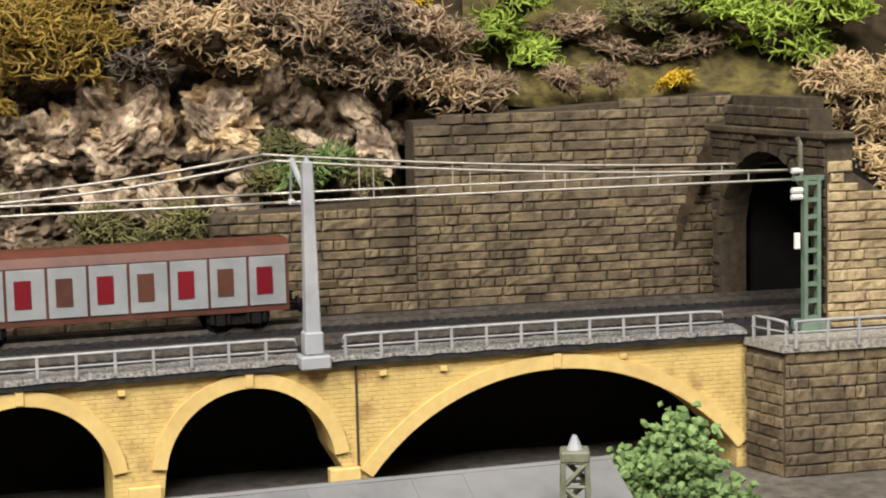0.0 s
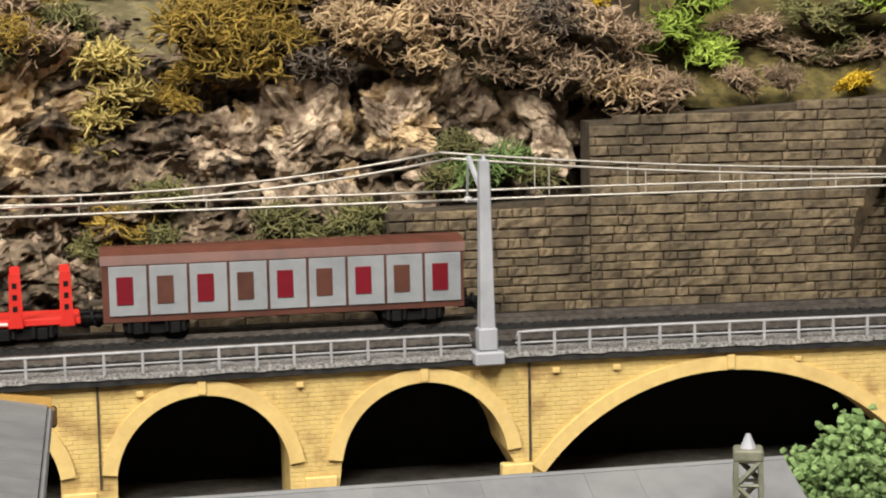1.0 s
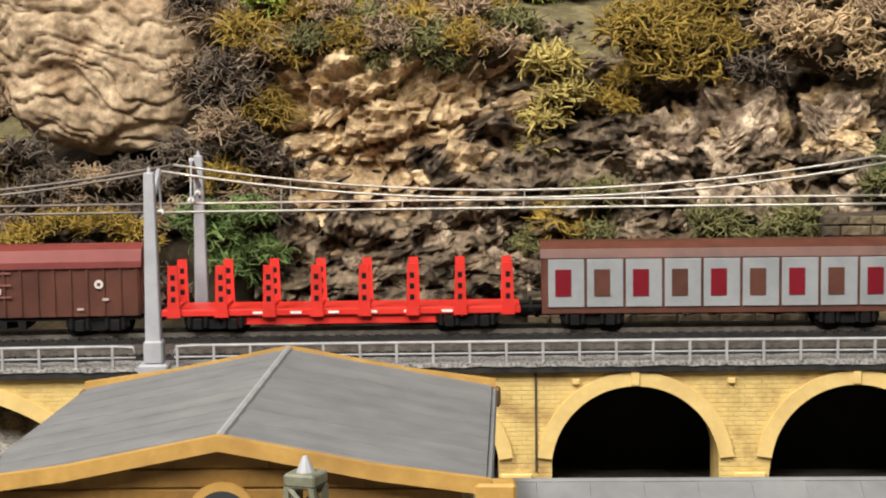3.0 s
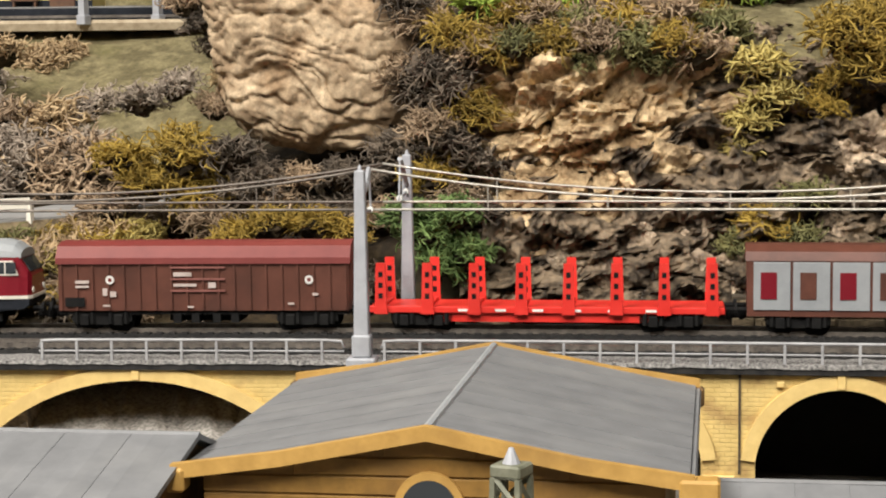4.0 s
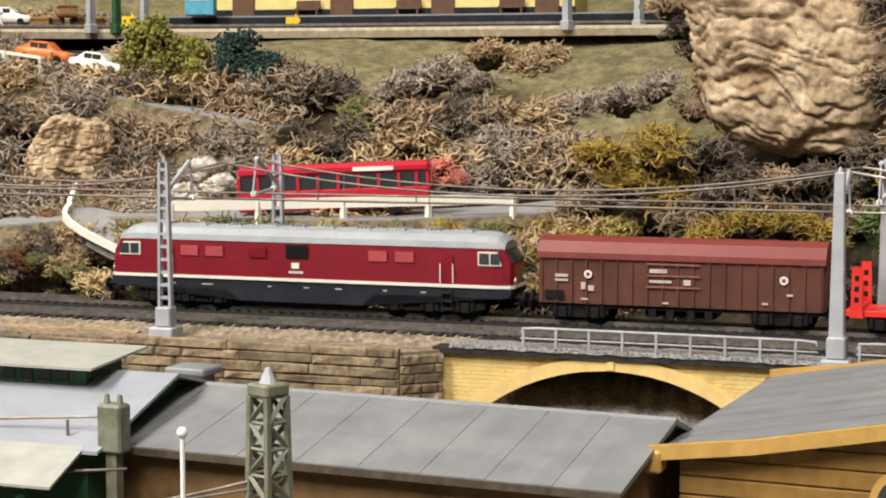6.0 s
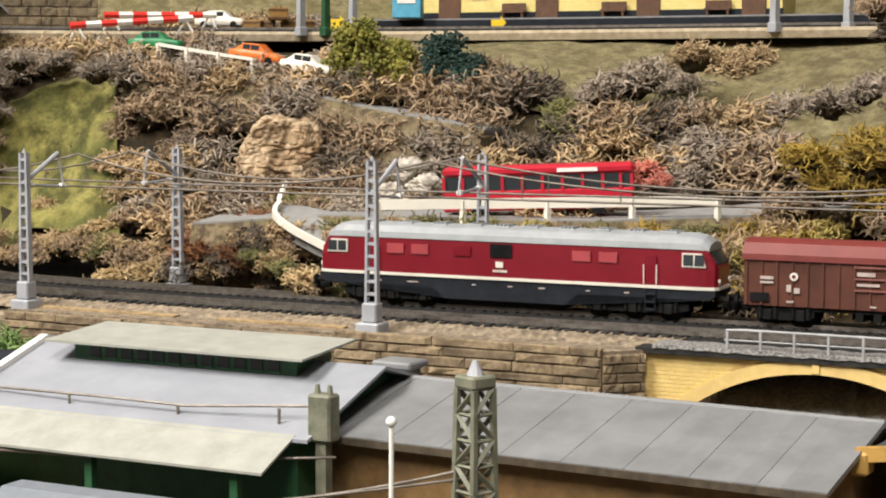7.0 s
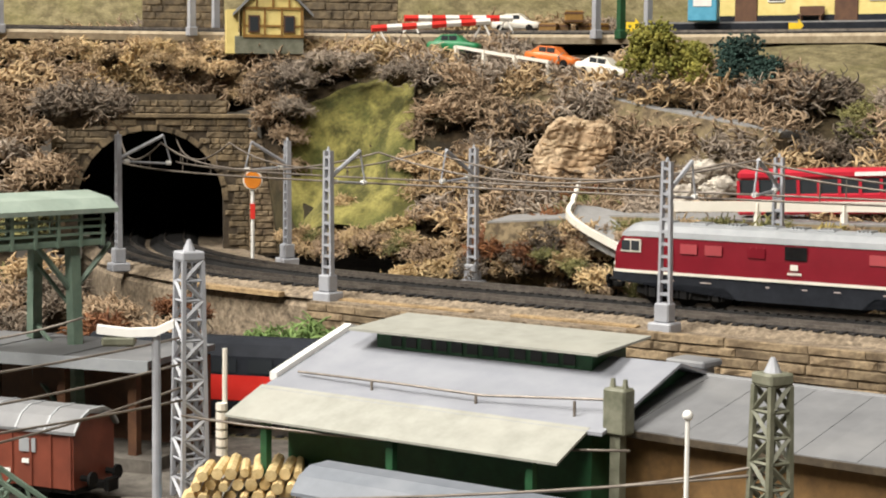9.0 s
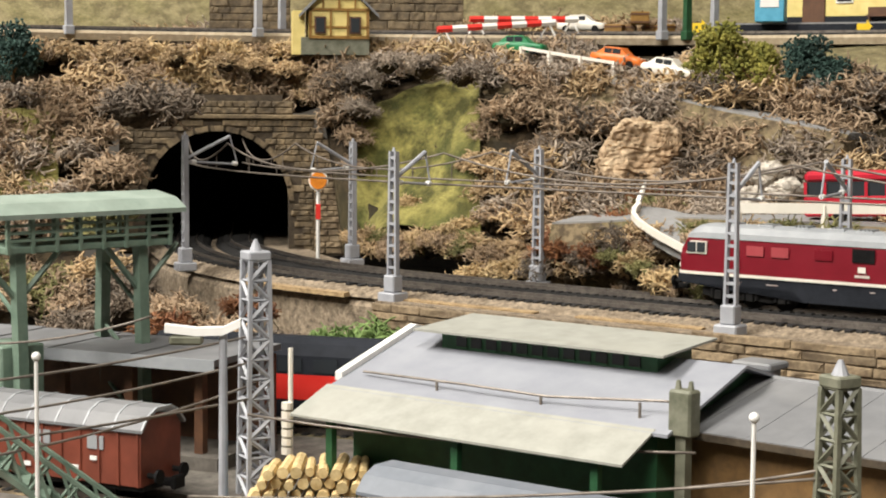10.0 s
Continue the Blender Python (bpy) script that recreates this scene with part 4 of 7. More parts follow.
S_LOCO = FAR.near(-458)
locomotive(place_on(FAR, S_LOCO))
covered_wagon(place_on(FAR, S_LOCO + 79.5 + 7 + 47.8))
stake_wagon(place_on(FAR, S_LOCO + 79.5 + 7 + 95.6 + 7 + 57))
van_coach(place_on(FAR, S_LOCO + 79.5 + 7 + 95.6 + 7 + 114 + 7 + 56))


# east abutment: railing round the platform and the green lattice mast
C1 = Line2([(79, 574), (84, 566), (88.5, 560.5)])
railing("railing", C1, 0.5, C1.length - 0.5, 0, -1.2, 7)
C2 = Line2([(89, 560), (112, 566), (136, 572)])
railing("railing", C2, 0.5, C2.length, 0, -1.2, 10)


def green_mast(m, h=58):
    root = thing("signal_mast", m, "green lattice mast with white insulators beside the tunnel", "mast")
    for sx in (-1, 1):
        bm = B()
        box(bm, sx * 2.2 - 0.6, sx * 2.2 + 0.6, -1.2, 1.2, 0, h - 12)
        part("upright", bm, M_TOWER, root)
    z = 2.0
    while z < h - 13:
        bm = B()
        box(bm, -2, 2, -1, 1, z, z + 1.2)
        part("rung", bm, M_TOWER, root)
        z += 5.2
    bm = B()
    box(bm, -5, 5, -4, 4, -2, 2, 0.4)
    part("footing", bm, M_TOWER, root)
    bm = B()
    box(bm, -6, 4, -1, 1, h - 13, h - 11.6)
    part("cross_arm", bm, M_TOWER, root)
    bm = B()
    tube(bm, [(-3.4, 0, h - 12), (-3.6, 0, h - 2), (-4.6, 0, h)], 0.8, 6)
    part("horn", bm, M_LATTICE, root)
    for z in (h - 10, h - 16, h - 18):
        bm = B()
        tube(bm, [(-6.5, 0, z), (-3, 0, z)], 0.9, 8)
        part("insulator", bm, M_WHITE, root)
    bm = B()
    box(bm, -5.6, -3.8, -0.6, 0.6, 24, 29, 0.2)
    part("number_board", bm, M_WHITE, root)


green_mast(at(99, 585, 0, 18))

# ---- buildings in front, all set square to each other ----
YAW = 19.0
CU, SU = math.cos(radians(YAW)), math.sin(radians(YAW))


def uv(u, v, z=0.0, turn=0.0):
    return at(u * CU - v * SU, u * SU + v * CU, z, YAW + turn)


def slope(bm, u0, u1, v0, z0, v1, z1, thick=1.2):
    """A roof plane from (v0, z0) to (v1, z1), from u0 to u1."""
    loft(bm, [[(u, v0, z0), (u, v1, z1), (u, v1, z1 + thick), (u, v0, z0 + thick)] for u in (u0, u1)])


def roof_sheets(parent, u0, u1, v0, z0, v1, z1, count, mt, name="roof_panel", gap=0.05, thick=1.2, label=""):
    """A roof plane in separate sheets side by side along u."""
    w = (u1 - u0) / count
    for k in range(count):
        bm = B()
        lift = 0.05 * ((k * 7) % 3)
        slope(bm, u0 + k * w + gap / 2, u0 + (k + 1) * w - gap / 2, v0, z0 + lift, v1, z1 + lift, thick)
        part(name, bm, mt, parent, label)


def gable_shed():
    g = -30.0
    root = thing("goods_hall", uv(-46.5, 410, g), "ochre timber hall with grey slate gable roof and yellow trim", "building")
    z = lambda h: h - g
    W, V0, V1 = 51.0, -53.0, 56.0
    bm = B()
    prism(bm, [(-47, 0), (47, 0), (47, z(3.0)), (0, z(13.0)), (-47, z(3.0))], V0 + 3, V1 - 3)
    part("wall_body", bm, M_OCHRE, root)
    pitch = (13.6 - 4.0) / W
    for sx in (-1, 1):
        k = 25
        for i in range(k):
            v0, v1 = V0 + (V1 - V0) * i / k + 0.05, V0 + (V1 - V0) * (i + 1) / k - 0.05
            bm = B()
            lift = 0.06 * ((i * 5) % 3)
            loft(bm, [[(sx * x, v0, z(zz) + lift), (sx * x, v1, z(zz) + lift), (sx * x, v1, z(zz) + 1.2 + lift), (sx * x, v0, z(zz) + 1.2 + lift)] for x, zz in ((0.2, 13.4), (W + 1, 13.4 - pitch * (W + 1)))])
            part("slate_strip", bm, M_SLATE, root)
        for v, nm in ((V0 - 0.8, "barge_board"), (V1 + 0.8, "barge_board")):
            bm = B()
            loft(bm, [[(sx * x, v - 1.1, z(zz) - 1.4), (sx * x, v + 1.1, z(zz) - 1.4), (sx * x, v + 1.1, z(zz) + 1.7), (sx * x, v - 1.1, z(zz) + 1.7)] for x, zz in ((0, 13.6), (W * 0.6, 13.6 - pitch * W * 0.62), (W + 2, 4.6))])
            part(nm, bm, M_OCHRE_L, root, "yellow barge board")
        bm = B()
        box(bm, sx * (W + 3) - 4, sx * (W + 3) + 4, V0 - 2.5, V0 + 3, z(0.5), z(5.6), 0.6)
        part("corner_block", bm, M_OCHRE_L, root)
        bm = B()
        box(bm, sx * (W + 1) - 2.2, sx * (W + 1) + 2.2, V1 - 2, V1 + 2, z(-0.5), z(4.4), 0.6)
        part("corner_block", bm, M_WOODBR, root)
        bm = B()
        tube(bm, [(sx * (W + 1.6), V0, z(3.6)), (sx * (W + 1.6), V1, z(3.6))], 0.8, 6)
        part("gutter", bm, M_SLATE, root)
    bm = B()
    tube(bm, [(0, V0, z(14.4)), (0, V1, z(14.4))], 1.0, 8)
    part("ridge_cap", bm, M_ROOFGREY, root, "pale ridge capping")
    # boards and the round window of the front gable
    for k in range(9):
        bm = B()
        zz = z(-24 + k * 4)
        half = min(47.2, 47.2 * (z(13) - zz - 3) / 10) if zz > z(0) else 47.2
        box(bm, -max(half, 4), max(half, 4), V0 + 2.4, V0 + 3.2, zz, zz + 3.6, 0.2)
        part("board", bm, M_OCHRE, root)
    bm = B()
    tube(bm, [(0, V0 + 3.2, z(-2)), (0, V0 + 1.2, z(-2))], 7.2, 28)
    w = part("window_surround", bm, M_OCHRE_L, root, "arched yellow surround")
    bm = B()
    tube(bm, [(0, V0 + 1.5, z(-2)), (0, V0 + 1.0, z(-2))], 5.6, 28)
    part("pane", bm, M_GLASS, w)
    return root


gable_shed()


def long_shed(name, u0, u1, v_front, v_ridge, v_back, z_eave, z_ridge, count, label, wallmat, g=-34.0, fascia=M_MORTAR):
    root = thing(name, uv((u0 + u1) / 2, v_ridge, g), label, "building")
    c = (u0 + u1) / 2
    z = lambda h: h - g
    bm = B()
    prism(bm, [(v_front - v_ridge + 3, 0), (v_back - v_ridge - 3, 0), (v_back - v_ridge - 3, z(z_eave)), (0, z(z_ridge) - 0.4), (v_front - v_ridge + 3, z(z_eave))], u0 - c + 2, u1 - c - 2, "x")
    part("wall_body", bm, wallmat, root)
    roof_sheets(root, u0 - c, u1 - c, v_front - v_ridge, z(z_eave), 0, z(z_ridge), count, M_SLATE, "roof_sheet")
    roof_sheets(root, u0 - c, u1 - c, v_back - v_ridge, z(z_eave), 0, z(z_ridge), count, M_SLATE, "roof_sheet")
    bm = B()
    box(bm, u0 - c, u1 - c, v_front - v_ridge - 0.7, v_front - v_ridge, z(z_eave) - 0.6, z(z_eave) + 1.0)
    part("fascia", bm, fascia, root, "dark eaves board")
    bm = B()
    tube(bm, [(u0 - c, 0, z(z_ridge) + 1.1), (u1 - c, 0, z(z_ridge) + 1.1)], 0.7, 6)
    part("ridge_cap", bm, M_SLATE, root)
    return root


long_shed("platform_hall", -231, -98, 333, 372, 396, 0, 8, 27, "brown boarded long shed with weathered grey sheet roof", M_WOODBR)
long_shed("storage_shed", 4, 172, 388, 410, 432, -18, -8, 14, "long low shed with grey sheet roof", M_WOODBR, -42)


def loading_shed():
    g = -30.0
    root = thing("loading_shed", uv(-263, 345, g, 4), "green loading shed with pale sheet roof and clerestory", "building")
    z = lambda h: h - g
    bm = B()
    prism(bm, [(-24, 0), (42, 0), (42, z(4.2)), (10, z(12.7)), (-24, z(2.3))], -50, 42, "x")
    part("wall_body", bm, M_GREEN, root)
    # main roof: pale sheet, shallow pitch
    bm = B()
    slope(bm, -56, 47, -28, z(1.4), 10, z(13.0), 0.8)
    part("roof_sheet", bm, M_ZINC, root)
    bm = B()
    slope(bm, -56, 47, 46, z(3.5), 10, z(13.0), 0.8)
    part("roof_sheet", bm, M_ZINC, root)
    bm = B()
    loft(bm, [[(-57 + a, v, zz + b) for a, b in ((-1.2, 0), (1.2, 0), (1.2, 2.2), (-1.2, 2.2))] for v, zz in ((-22, z(3.2)), (10, z(13.0)), (46, z(3.5)))])
    part("verge", bm, M_WHITE, root, "white verge board")
    # canopy over the loading dock
    bm = B()
    slope(bm, -57, 43, -41, z(-3.8), -26.5, z(2.2), 0.6)
    part("canopy", bm, M_CREAMROOF, root, "weathered cream canopy sheet")
    for u in (-46, -6, 34):
        bm = B()
        box(bm, u - 1, u + 1, -38.5, -36.5, 0, z(-2.9))
        part("canopy_post", bm, M_GREEN, root)
    # clerestory
    bm = B()
    box(bm, -40, 27, 1, 18, z(5), z(15.9))
    cl = part("clerestory", bm, M_GREEN, root)
    for k in range(12):
        bm = B()
        u = -35 + k * 4.9
        box(bm, u, u + 3.4, 0.7, 1.1, z(11.9), z(14.6))
        part("clerestory_window", bm, M_GLASS, cl)
        bm = B()
        box(bm, u - 0.3, u + 3.7, 0.4, 0.75, z(11.4), z(11.9))
        part("window_sill", bm, M_GREEN, cl)
    bm = B()
    slope(bm, -46, 31.5, -4, z(15.6), 23, z(17.3), 0.6)
    part("clerestory_roof", bm, M_CREAMROOF, root, "weathered cream roof sheet")
    # rail along the roof
    bm = B()
    tube(bm, [(-50, -20, z(6)), (-15, -22, z(6.5)), (10, -22, z(6.2)), (44, -20, z(8.5))], 0.35, 5)
    tube(bm, [(-50, -22, z(1)), (10, -24, z(1.8)), (46, -22, z(2.5))], 0.35, 5)
    for u, zz in ((-24, 6.3), (8, 6.2), (36, 7.6)):
        tube(bm, [(u, -22, z(zz)), (u, -22, z(1))], 0.4, 5)
    part("roof_rail", bm, M_WIRE_D, root)
    return root


loading_shed()


def lattice_mast(m, h, w, label="olive-grey lattice catenary tower with white cap", mt=M_LATTICE):
    root = thing("lattice_mast", m, label, "mast", "lattice masts")
    legs = [(-1, -1), (1, -1), (1, 1), (-1, 1)]
    W = lambda z: w * (1 - 0.25 * z / h)
    for a, b in legs:
        bm = B()
        tube(bm, [(a * W(0), b * W(0), 0), (a * W(h), b * W(h), h)], 0.75, 4)
        part("leg", bm, mt, root)
    n = max(4, int(h / (w * 1.5)))
    for i in range(n):
        z0, z1 = h * i / n, h * (i + 1) / n
        for (a, b), (c, d) in zip(legs, legs[1:] + legs[:1]):
            p, q = ((a, b), (c, d)) if i % 2 else ((c, d), (a, b))
            bm = B()
            tube(bm, [(p[0] * W(z0), p[1] * W(z0), z0), (q[0] * W(z1), q[1] * W(z1), z1)], 0.62, 4)
            part("brace", bm, mt, root)
            bm = B()
            tube(bm, [(a * W(z1), b * W(z1), z1), (c * W(z1), d * W(z1), z1)], 0.4, 4)
            part("collar", bm, mt, root)
    bm = B()
    box(bm, -W(h) - 0.6, W(h) + 0.6, -W(h) - 0.6, W(h) + 0.6, h, h + 2.5, 0.4)
    part("head_plate", bm, mt, root)
    bm = B()
    tube(bm, [(0, 0, h + 2.5), (0, 0, h + 4), (0, 0, h + 5.5)], 1.8, 10, 0.5)
    part("cap", bm, M_GREYPL, root, "pale pointed cap")
    return root


lattice_mast(at(20, 413, GROUND_Z), 42, 3.4)
lattice_mast(at(-139, 317, -32), 40, 3.5)
lattice_mast(at(-248, 231, -30), 52, 3.3)
lattice_mast(at(-416, 179, -28), 63, 3.5, mt=M_GREYPL)

# ---- hillside: profiles of height over distance, by bearing from the visitors' rail ----
PCX, PCY = 9.0, 15.0
PROFILE = []


def profile(bearing, *pairs):
    PROFILE.append((bearing, [p[0] for p in pairs], [p[1] for p in pairs]))


profile(-16, (575, 8), (600, 20), (640, 50), (665, 72), (720, 105), (900, 170))
profile(-11.2, (606, 38), (625, 48), (660, 64), (675, 72), (725, 108), (900, 170))
profile(-6.4, (648, 62), (660, 66), (675, 74), (725, 108), (900, 170))
profile(-4, (652, -6), (655, 60), (680, 76), (730, 112), (900, 170))
profile(4, (636, -6), (642, 34), (658, 66), (690, 96), (730, 112), (900, 170))
profile(12, (618, -6), (624, 12), (642, 42), (662, 72), (690, 98), (740, 112), (900, 165))
profile(20, (604, -4), (622, 26), (640, 60), (665, 92), (720, 108), (900, 160))
profile(26.5, (610, -4), (632, 8), (655, 50), (685, 98), (740, 110), (900, 150))
profile(34, (616, -4), (648, 8), (690, 30), (725, 55), (780, 84), (900, 112), (1000, 115))
profile(40, (640, -3), (665, 14), (690, 29), (730, 31), (750, 46), (800, 70), (905, 109), (1000, 113))
profile(47, (672, -3), (688, 14), (700, 28), (770, 31), (795, 60), (850, 88), (930, 110), (1000, 116))
profile(54, (722, -3), (738, 14), (752, 26), (795, 31), (822, 44), (850, 74), (890, 92), (960, 106), (1060, 116))
profile(60, (800, -2), (835, 30), (878, 84), (930, 98), (1000, 108), (1100, 116))
profile(64.9, (880, 0), (890, 50), (915, 86), (960, 98), (1060, 108))
profile(65.7, (934, 74), (946, 84), (970, 94), (1060, 108))
profile(72.1, (936, 74), (946, 84), (970, 94), (1060, 108))
profile(73.2, (830, -10), (880, 30), (905, 60), (940, 84), (1060, 107))
profile(85, (640, -30), (800, 0), (880, 50), (930, 84), (1060, 106))


def hill(bearing, dist):
    b = min(max(bearing, PROFILE[0][0]), PROFILE[-1][0])
    for (b0, d0, z0), (b1, d1, z1) in zip(PROFILE, PROFILE[1:]):
        if b0 <= b <= b1:
            t = (b - b0) / (b1 - b0)
            return (1 - t) * float(np.interp(dist, d0, z0)) + t * float(np.interp(dist, d1, z1))
    return 0.0


def polar(bearing, dist, z=0.0):
    a = radians(bearing)
    return (PCX - dist * math.sin(a), PCY + dist * math.cos(a), z)


def start(bearing):
    for (b0, d0, z0), (b1, d1, z1) in zip(PROFILE, PROFILE[1:]):
        if b0 <= bearing <= b1:
            t = (bearing - b0) / (b1 - b0)
            return (1 - t) * d0[0] + t * d1[0]
    return PROFILE[0][1][0] if bearing < 0 else PROFILE[-1][1][0]


def sheet(b0, b1, nb, near, far, nd, lift, rough, push=0.0, seed=0.0):
    bm = B()
    rows = []
    for i in range(nb + 1):
        b = b0 + (b1 - b0) * i / nb
        row = []
        lo, hi = (near(b) if callable(near) else near), (far(b) if callable(far) else far)
        for j in range(nd + 1):
            d = lo + (hi - lo) * (j / nd) ** 1.3
            z = hill(b, d) + lift
            x, y, _ = polar(b, d)
            q = Vector((x, y, z * 1.6)) * 0.045 + Vector((seed, 0, 0))
            z += rough * (noise.noise(q) + 0.5 * noise.noise(q * 2.7)) * min(1.0, 0.15 + (j / nd) * 8)
            if push:
                k = noise.voronoi(q * 1.3)[0][0] * 1.3 + 0.6 * noise.voronoi(q * 3.1)[0][0] + 0.3 * noise.noise(q * 9)
                x, y, _ = polar(b, d - push * (k - 0.75))
            row.append(bm.verts.new((x, y, z)))
        rows.append(row)
    for i in range(nb):
        for j in range(nd):
            bm.faces.new((rows[i][j], rows[i + 1][j], rows[i + 1][j + 1], rows[i][j + 1]))
    return bm


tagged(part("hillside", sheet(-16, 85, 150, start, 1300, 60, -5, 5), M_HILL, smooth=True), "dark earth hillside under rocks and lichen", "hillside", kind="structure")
tagged(part("rock_face", sheet(5.5, 27.5, 170, lambda b: start(b) + 3, lambda b: start(b) + 85, 110, 2, 3, 20), M_ROCKD), "craggy glossy brown rock face behind the tracks, darkened as shade between the rocks", "rock face", kind="structure")
tagged(part("meadow", sheet(33, 52, 60, lambda b: 740 + 9 * max(0, b - 38), lambda b: 900 + 4 * (b - 36), 30, -1, 2), M_MEADOW, smooth=True), "olive green grass-mat meadow on the slope", "meadow", kind="structure")
tagged(part("moss_slope", sheet(-10, 1.5, 40, lambda b: 662, 800, 20, -1, 3), M_MOSS, smooth=True), "mossy olive-brown slope above the stone wall", "slope", kind="structure")


tagged(part("grey_slope", sheet(14, 20.5, 30, 664, 760, 16, 5, 2), M_MEADOW, smooth=True), "pale grey-green grass slope above the rocks", "slope", kind="structure")
bm = B()
rows = [[bm.verts.new(polar(28 + 57 * i / 60, 1075 + 16 * j + 8 * noise.noise((i * 0.3, j, 0)), 110 + 11 * j + 4 * noise.noise((i * 0.35, j * 0.6, 3)))) for j in range(9)] for i in range(61)]
for i in range(60):
    for j in range(8):
        bm.faces.new((rows[i][j], rows[i + 1][j], rows[i + 1][j + 1], rows[i][j + 1]))
tagged(part("upper_slope", bm, M_MEADOW, smooth=True), "olive grass slope rising behind the upper line", "slope", kind="structure")


# ---- rocks ----
def blocks(q, k, crack=0.55, lift=0.9):
    """Broken layers: each fragment of a random cell pattern stands out by its own amount, with cracks between."""
    d, p = noise.voronoi(q)
    return k * (lift * noise.noise(p[0] * 5.3) - crack * max(0.0, 1 - (d[1] - d[0]) / 0.10))


def rock_mesh(seed, mt, layers):
    bm = B()
    bmesh.ops.create_icosphere(bm, subdivisions=4, radius=1.0)
    turn = Matrix.Rotation(0.5 + seed, 3, "Y")
    for v in bm.verts:
        p = v.co.copy()
        q = p * 1.2 + Vector((seed * 7.1, seed * 3.3, 0))
        g = turn @ p
        lay = Vector((g.x * 0.95, g.y * 0.95, g.z * (1.0 + 1.9 * layers))) + Vector((seed * 3.1, 0, seed))
        k = 0.80 + 0.34 * noise.noise(q) + blocks(lay, 0.30) + blocks(lay * 2.3, 0.13) + 0.05 * noise.noise(q * 9)
        v.co = p * k
    me = bpy.data.meshes.new("rock")
    bm.to_mesh(me)
    bm.free()
    me.materials.append(mt)
    return me


ROCKS = [rock_mesh(i, M_ROCK, 0.4) for i in range(5)]
CORKS = [rock_mesh(i + 9, M_CORK, 1.0) for i in range(4)]
M_CHALK = mat("whitish_rubble", (0.34, 0.30, 0.25), (0.66, 0.61, 0.53), 6, 0.85, 0.6, fine=2.0)
PALE = [rock_mesh(i + 21, M_CHALK, 0.6) for i in range(3)]


def rock(kind, bearing, dist, z, size, stretch=(1, 1, 1), turn=(0, 0, 0), label="rough glossy brown rock lump on the slope", name="rock"):
    rnd = random.Random(int(bearing * 1000 + z * 7 + dist))
    ob = new(name, rnd.choice(kind))
    x, y, _ = polar(bearing, dist)
    ob.matrix_world = at(x, y, z, bearing + turn[2] + rnd.uniform(-30, 30) * (turn == (0, 0, 0)), turn[0], turn[1]) @ Matrix.Diagonal((size * stretch[0] * U, size * stretch[1] * U, size * stretch[2] * U, 1))
    return tagged(ob, label, "rock", "rocks")


rnd = random.Random(31)
for k in range(30):
    b = rnd.uniform(5, 15.5)
    d = start(b) + rnd.uniform(8, 44)
    rock(ROCKS, b, d, hill(b, d) - 1, rnd.uniform(5, 12), (1, 0.8, rnd.uniform(0.7, 1.5)))
for k in range(20):
    b = rnd.uniform(15.5, 27)
    d = start(b) + rnd.uniform(6, 24)
    rock(ROCKS, b, d, hill(b, d) - 1, rnd.uniform(5, 9), (1, 0.8, rnd.uniform(0.7, 1.3)))
# shards lying on the faces, tilted along the grain
for k in range(20):
    b = rnd.uniform(18.6, 25.4)
    z = rnd.uniform(16, 92)
    rock(CORKS, b, 636 + 0.10 * z + rnd.uniform(-2, 4), z, rnd.uniform(6, 12), (rnd.uniform(1.2, 2.0), 0.55, rnd.uniform(0.35, 0.7)), (rnd.uniform(-15, 15), rnd.uniform(-45, -8), rnd.uniform(-25, 25)), "tan cork bark shard on the cliff", "cork_shard")
for k in range(30):
    b = rnd.uniform(3.8, 15.8)
    z = rnd.uniform(20 if b > 8 else 40, 84)
    rock(ROCKS if k % 3 else CORKS, b, 634 + 0.14 * z + rnd.uniform(-4, 4), z, rnd.uniform(6, 11.5), (rnd.uniform(0.9, 1.7), 0.6, rnd.uniform(0.5, 0.9)), (rnd.uniform(-25, 25), rnd.uniform(-60, 60), rnd.uniform(-40, 40)), "glossy brown rock shard on the slope", "rock_shard")


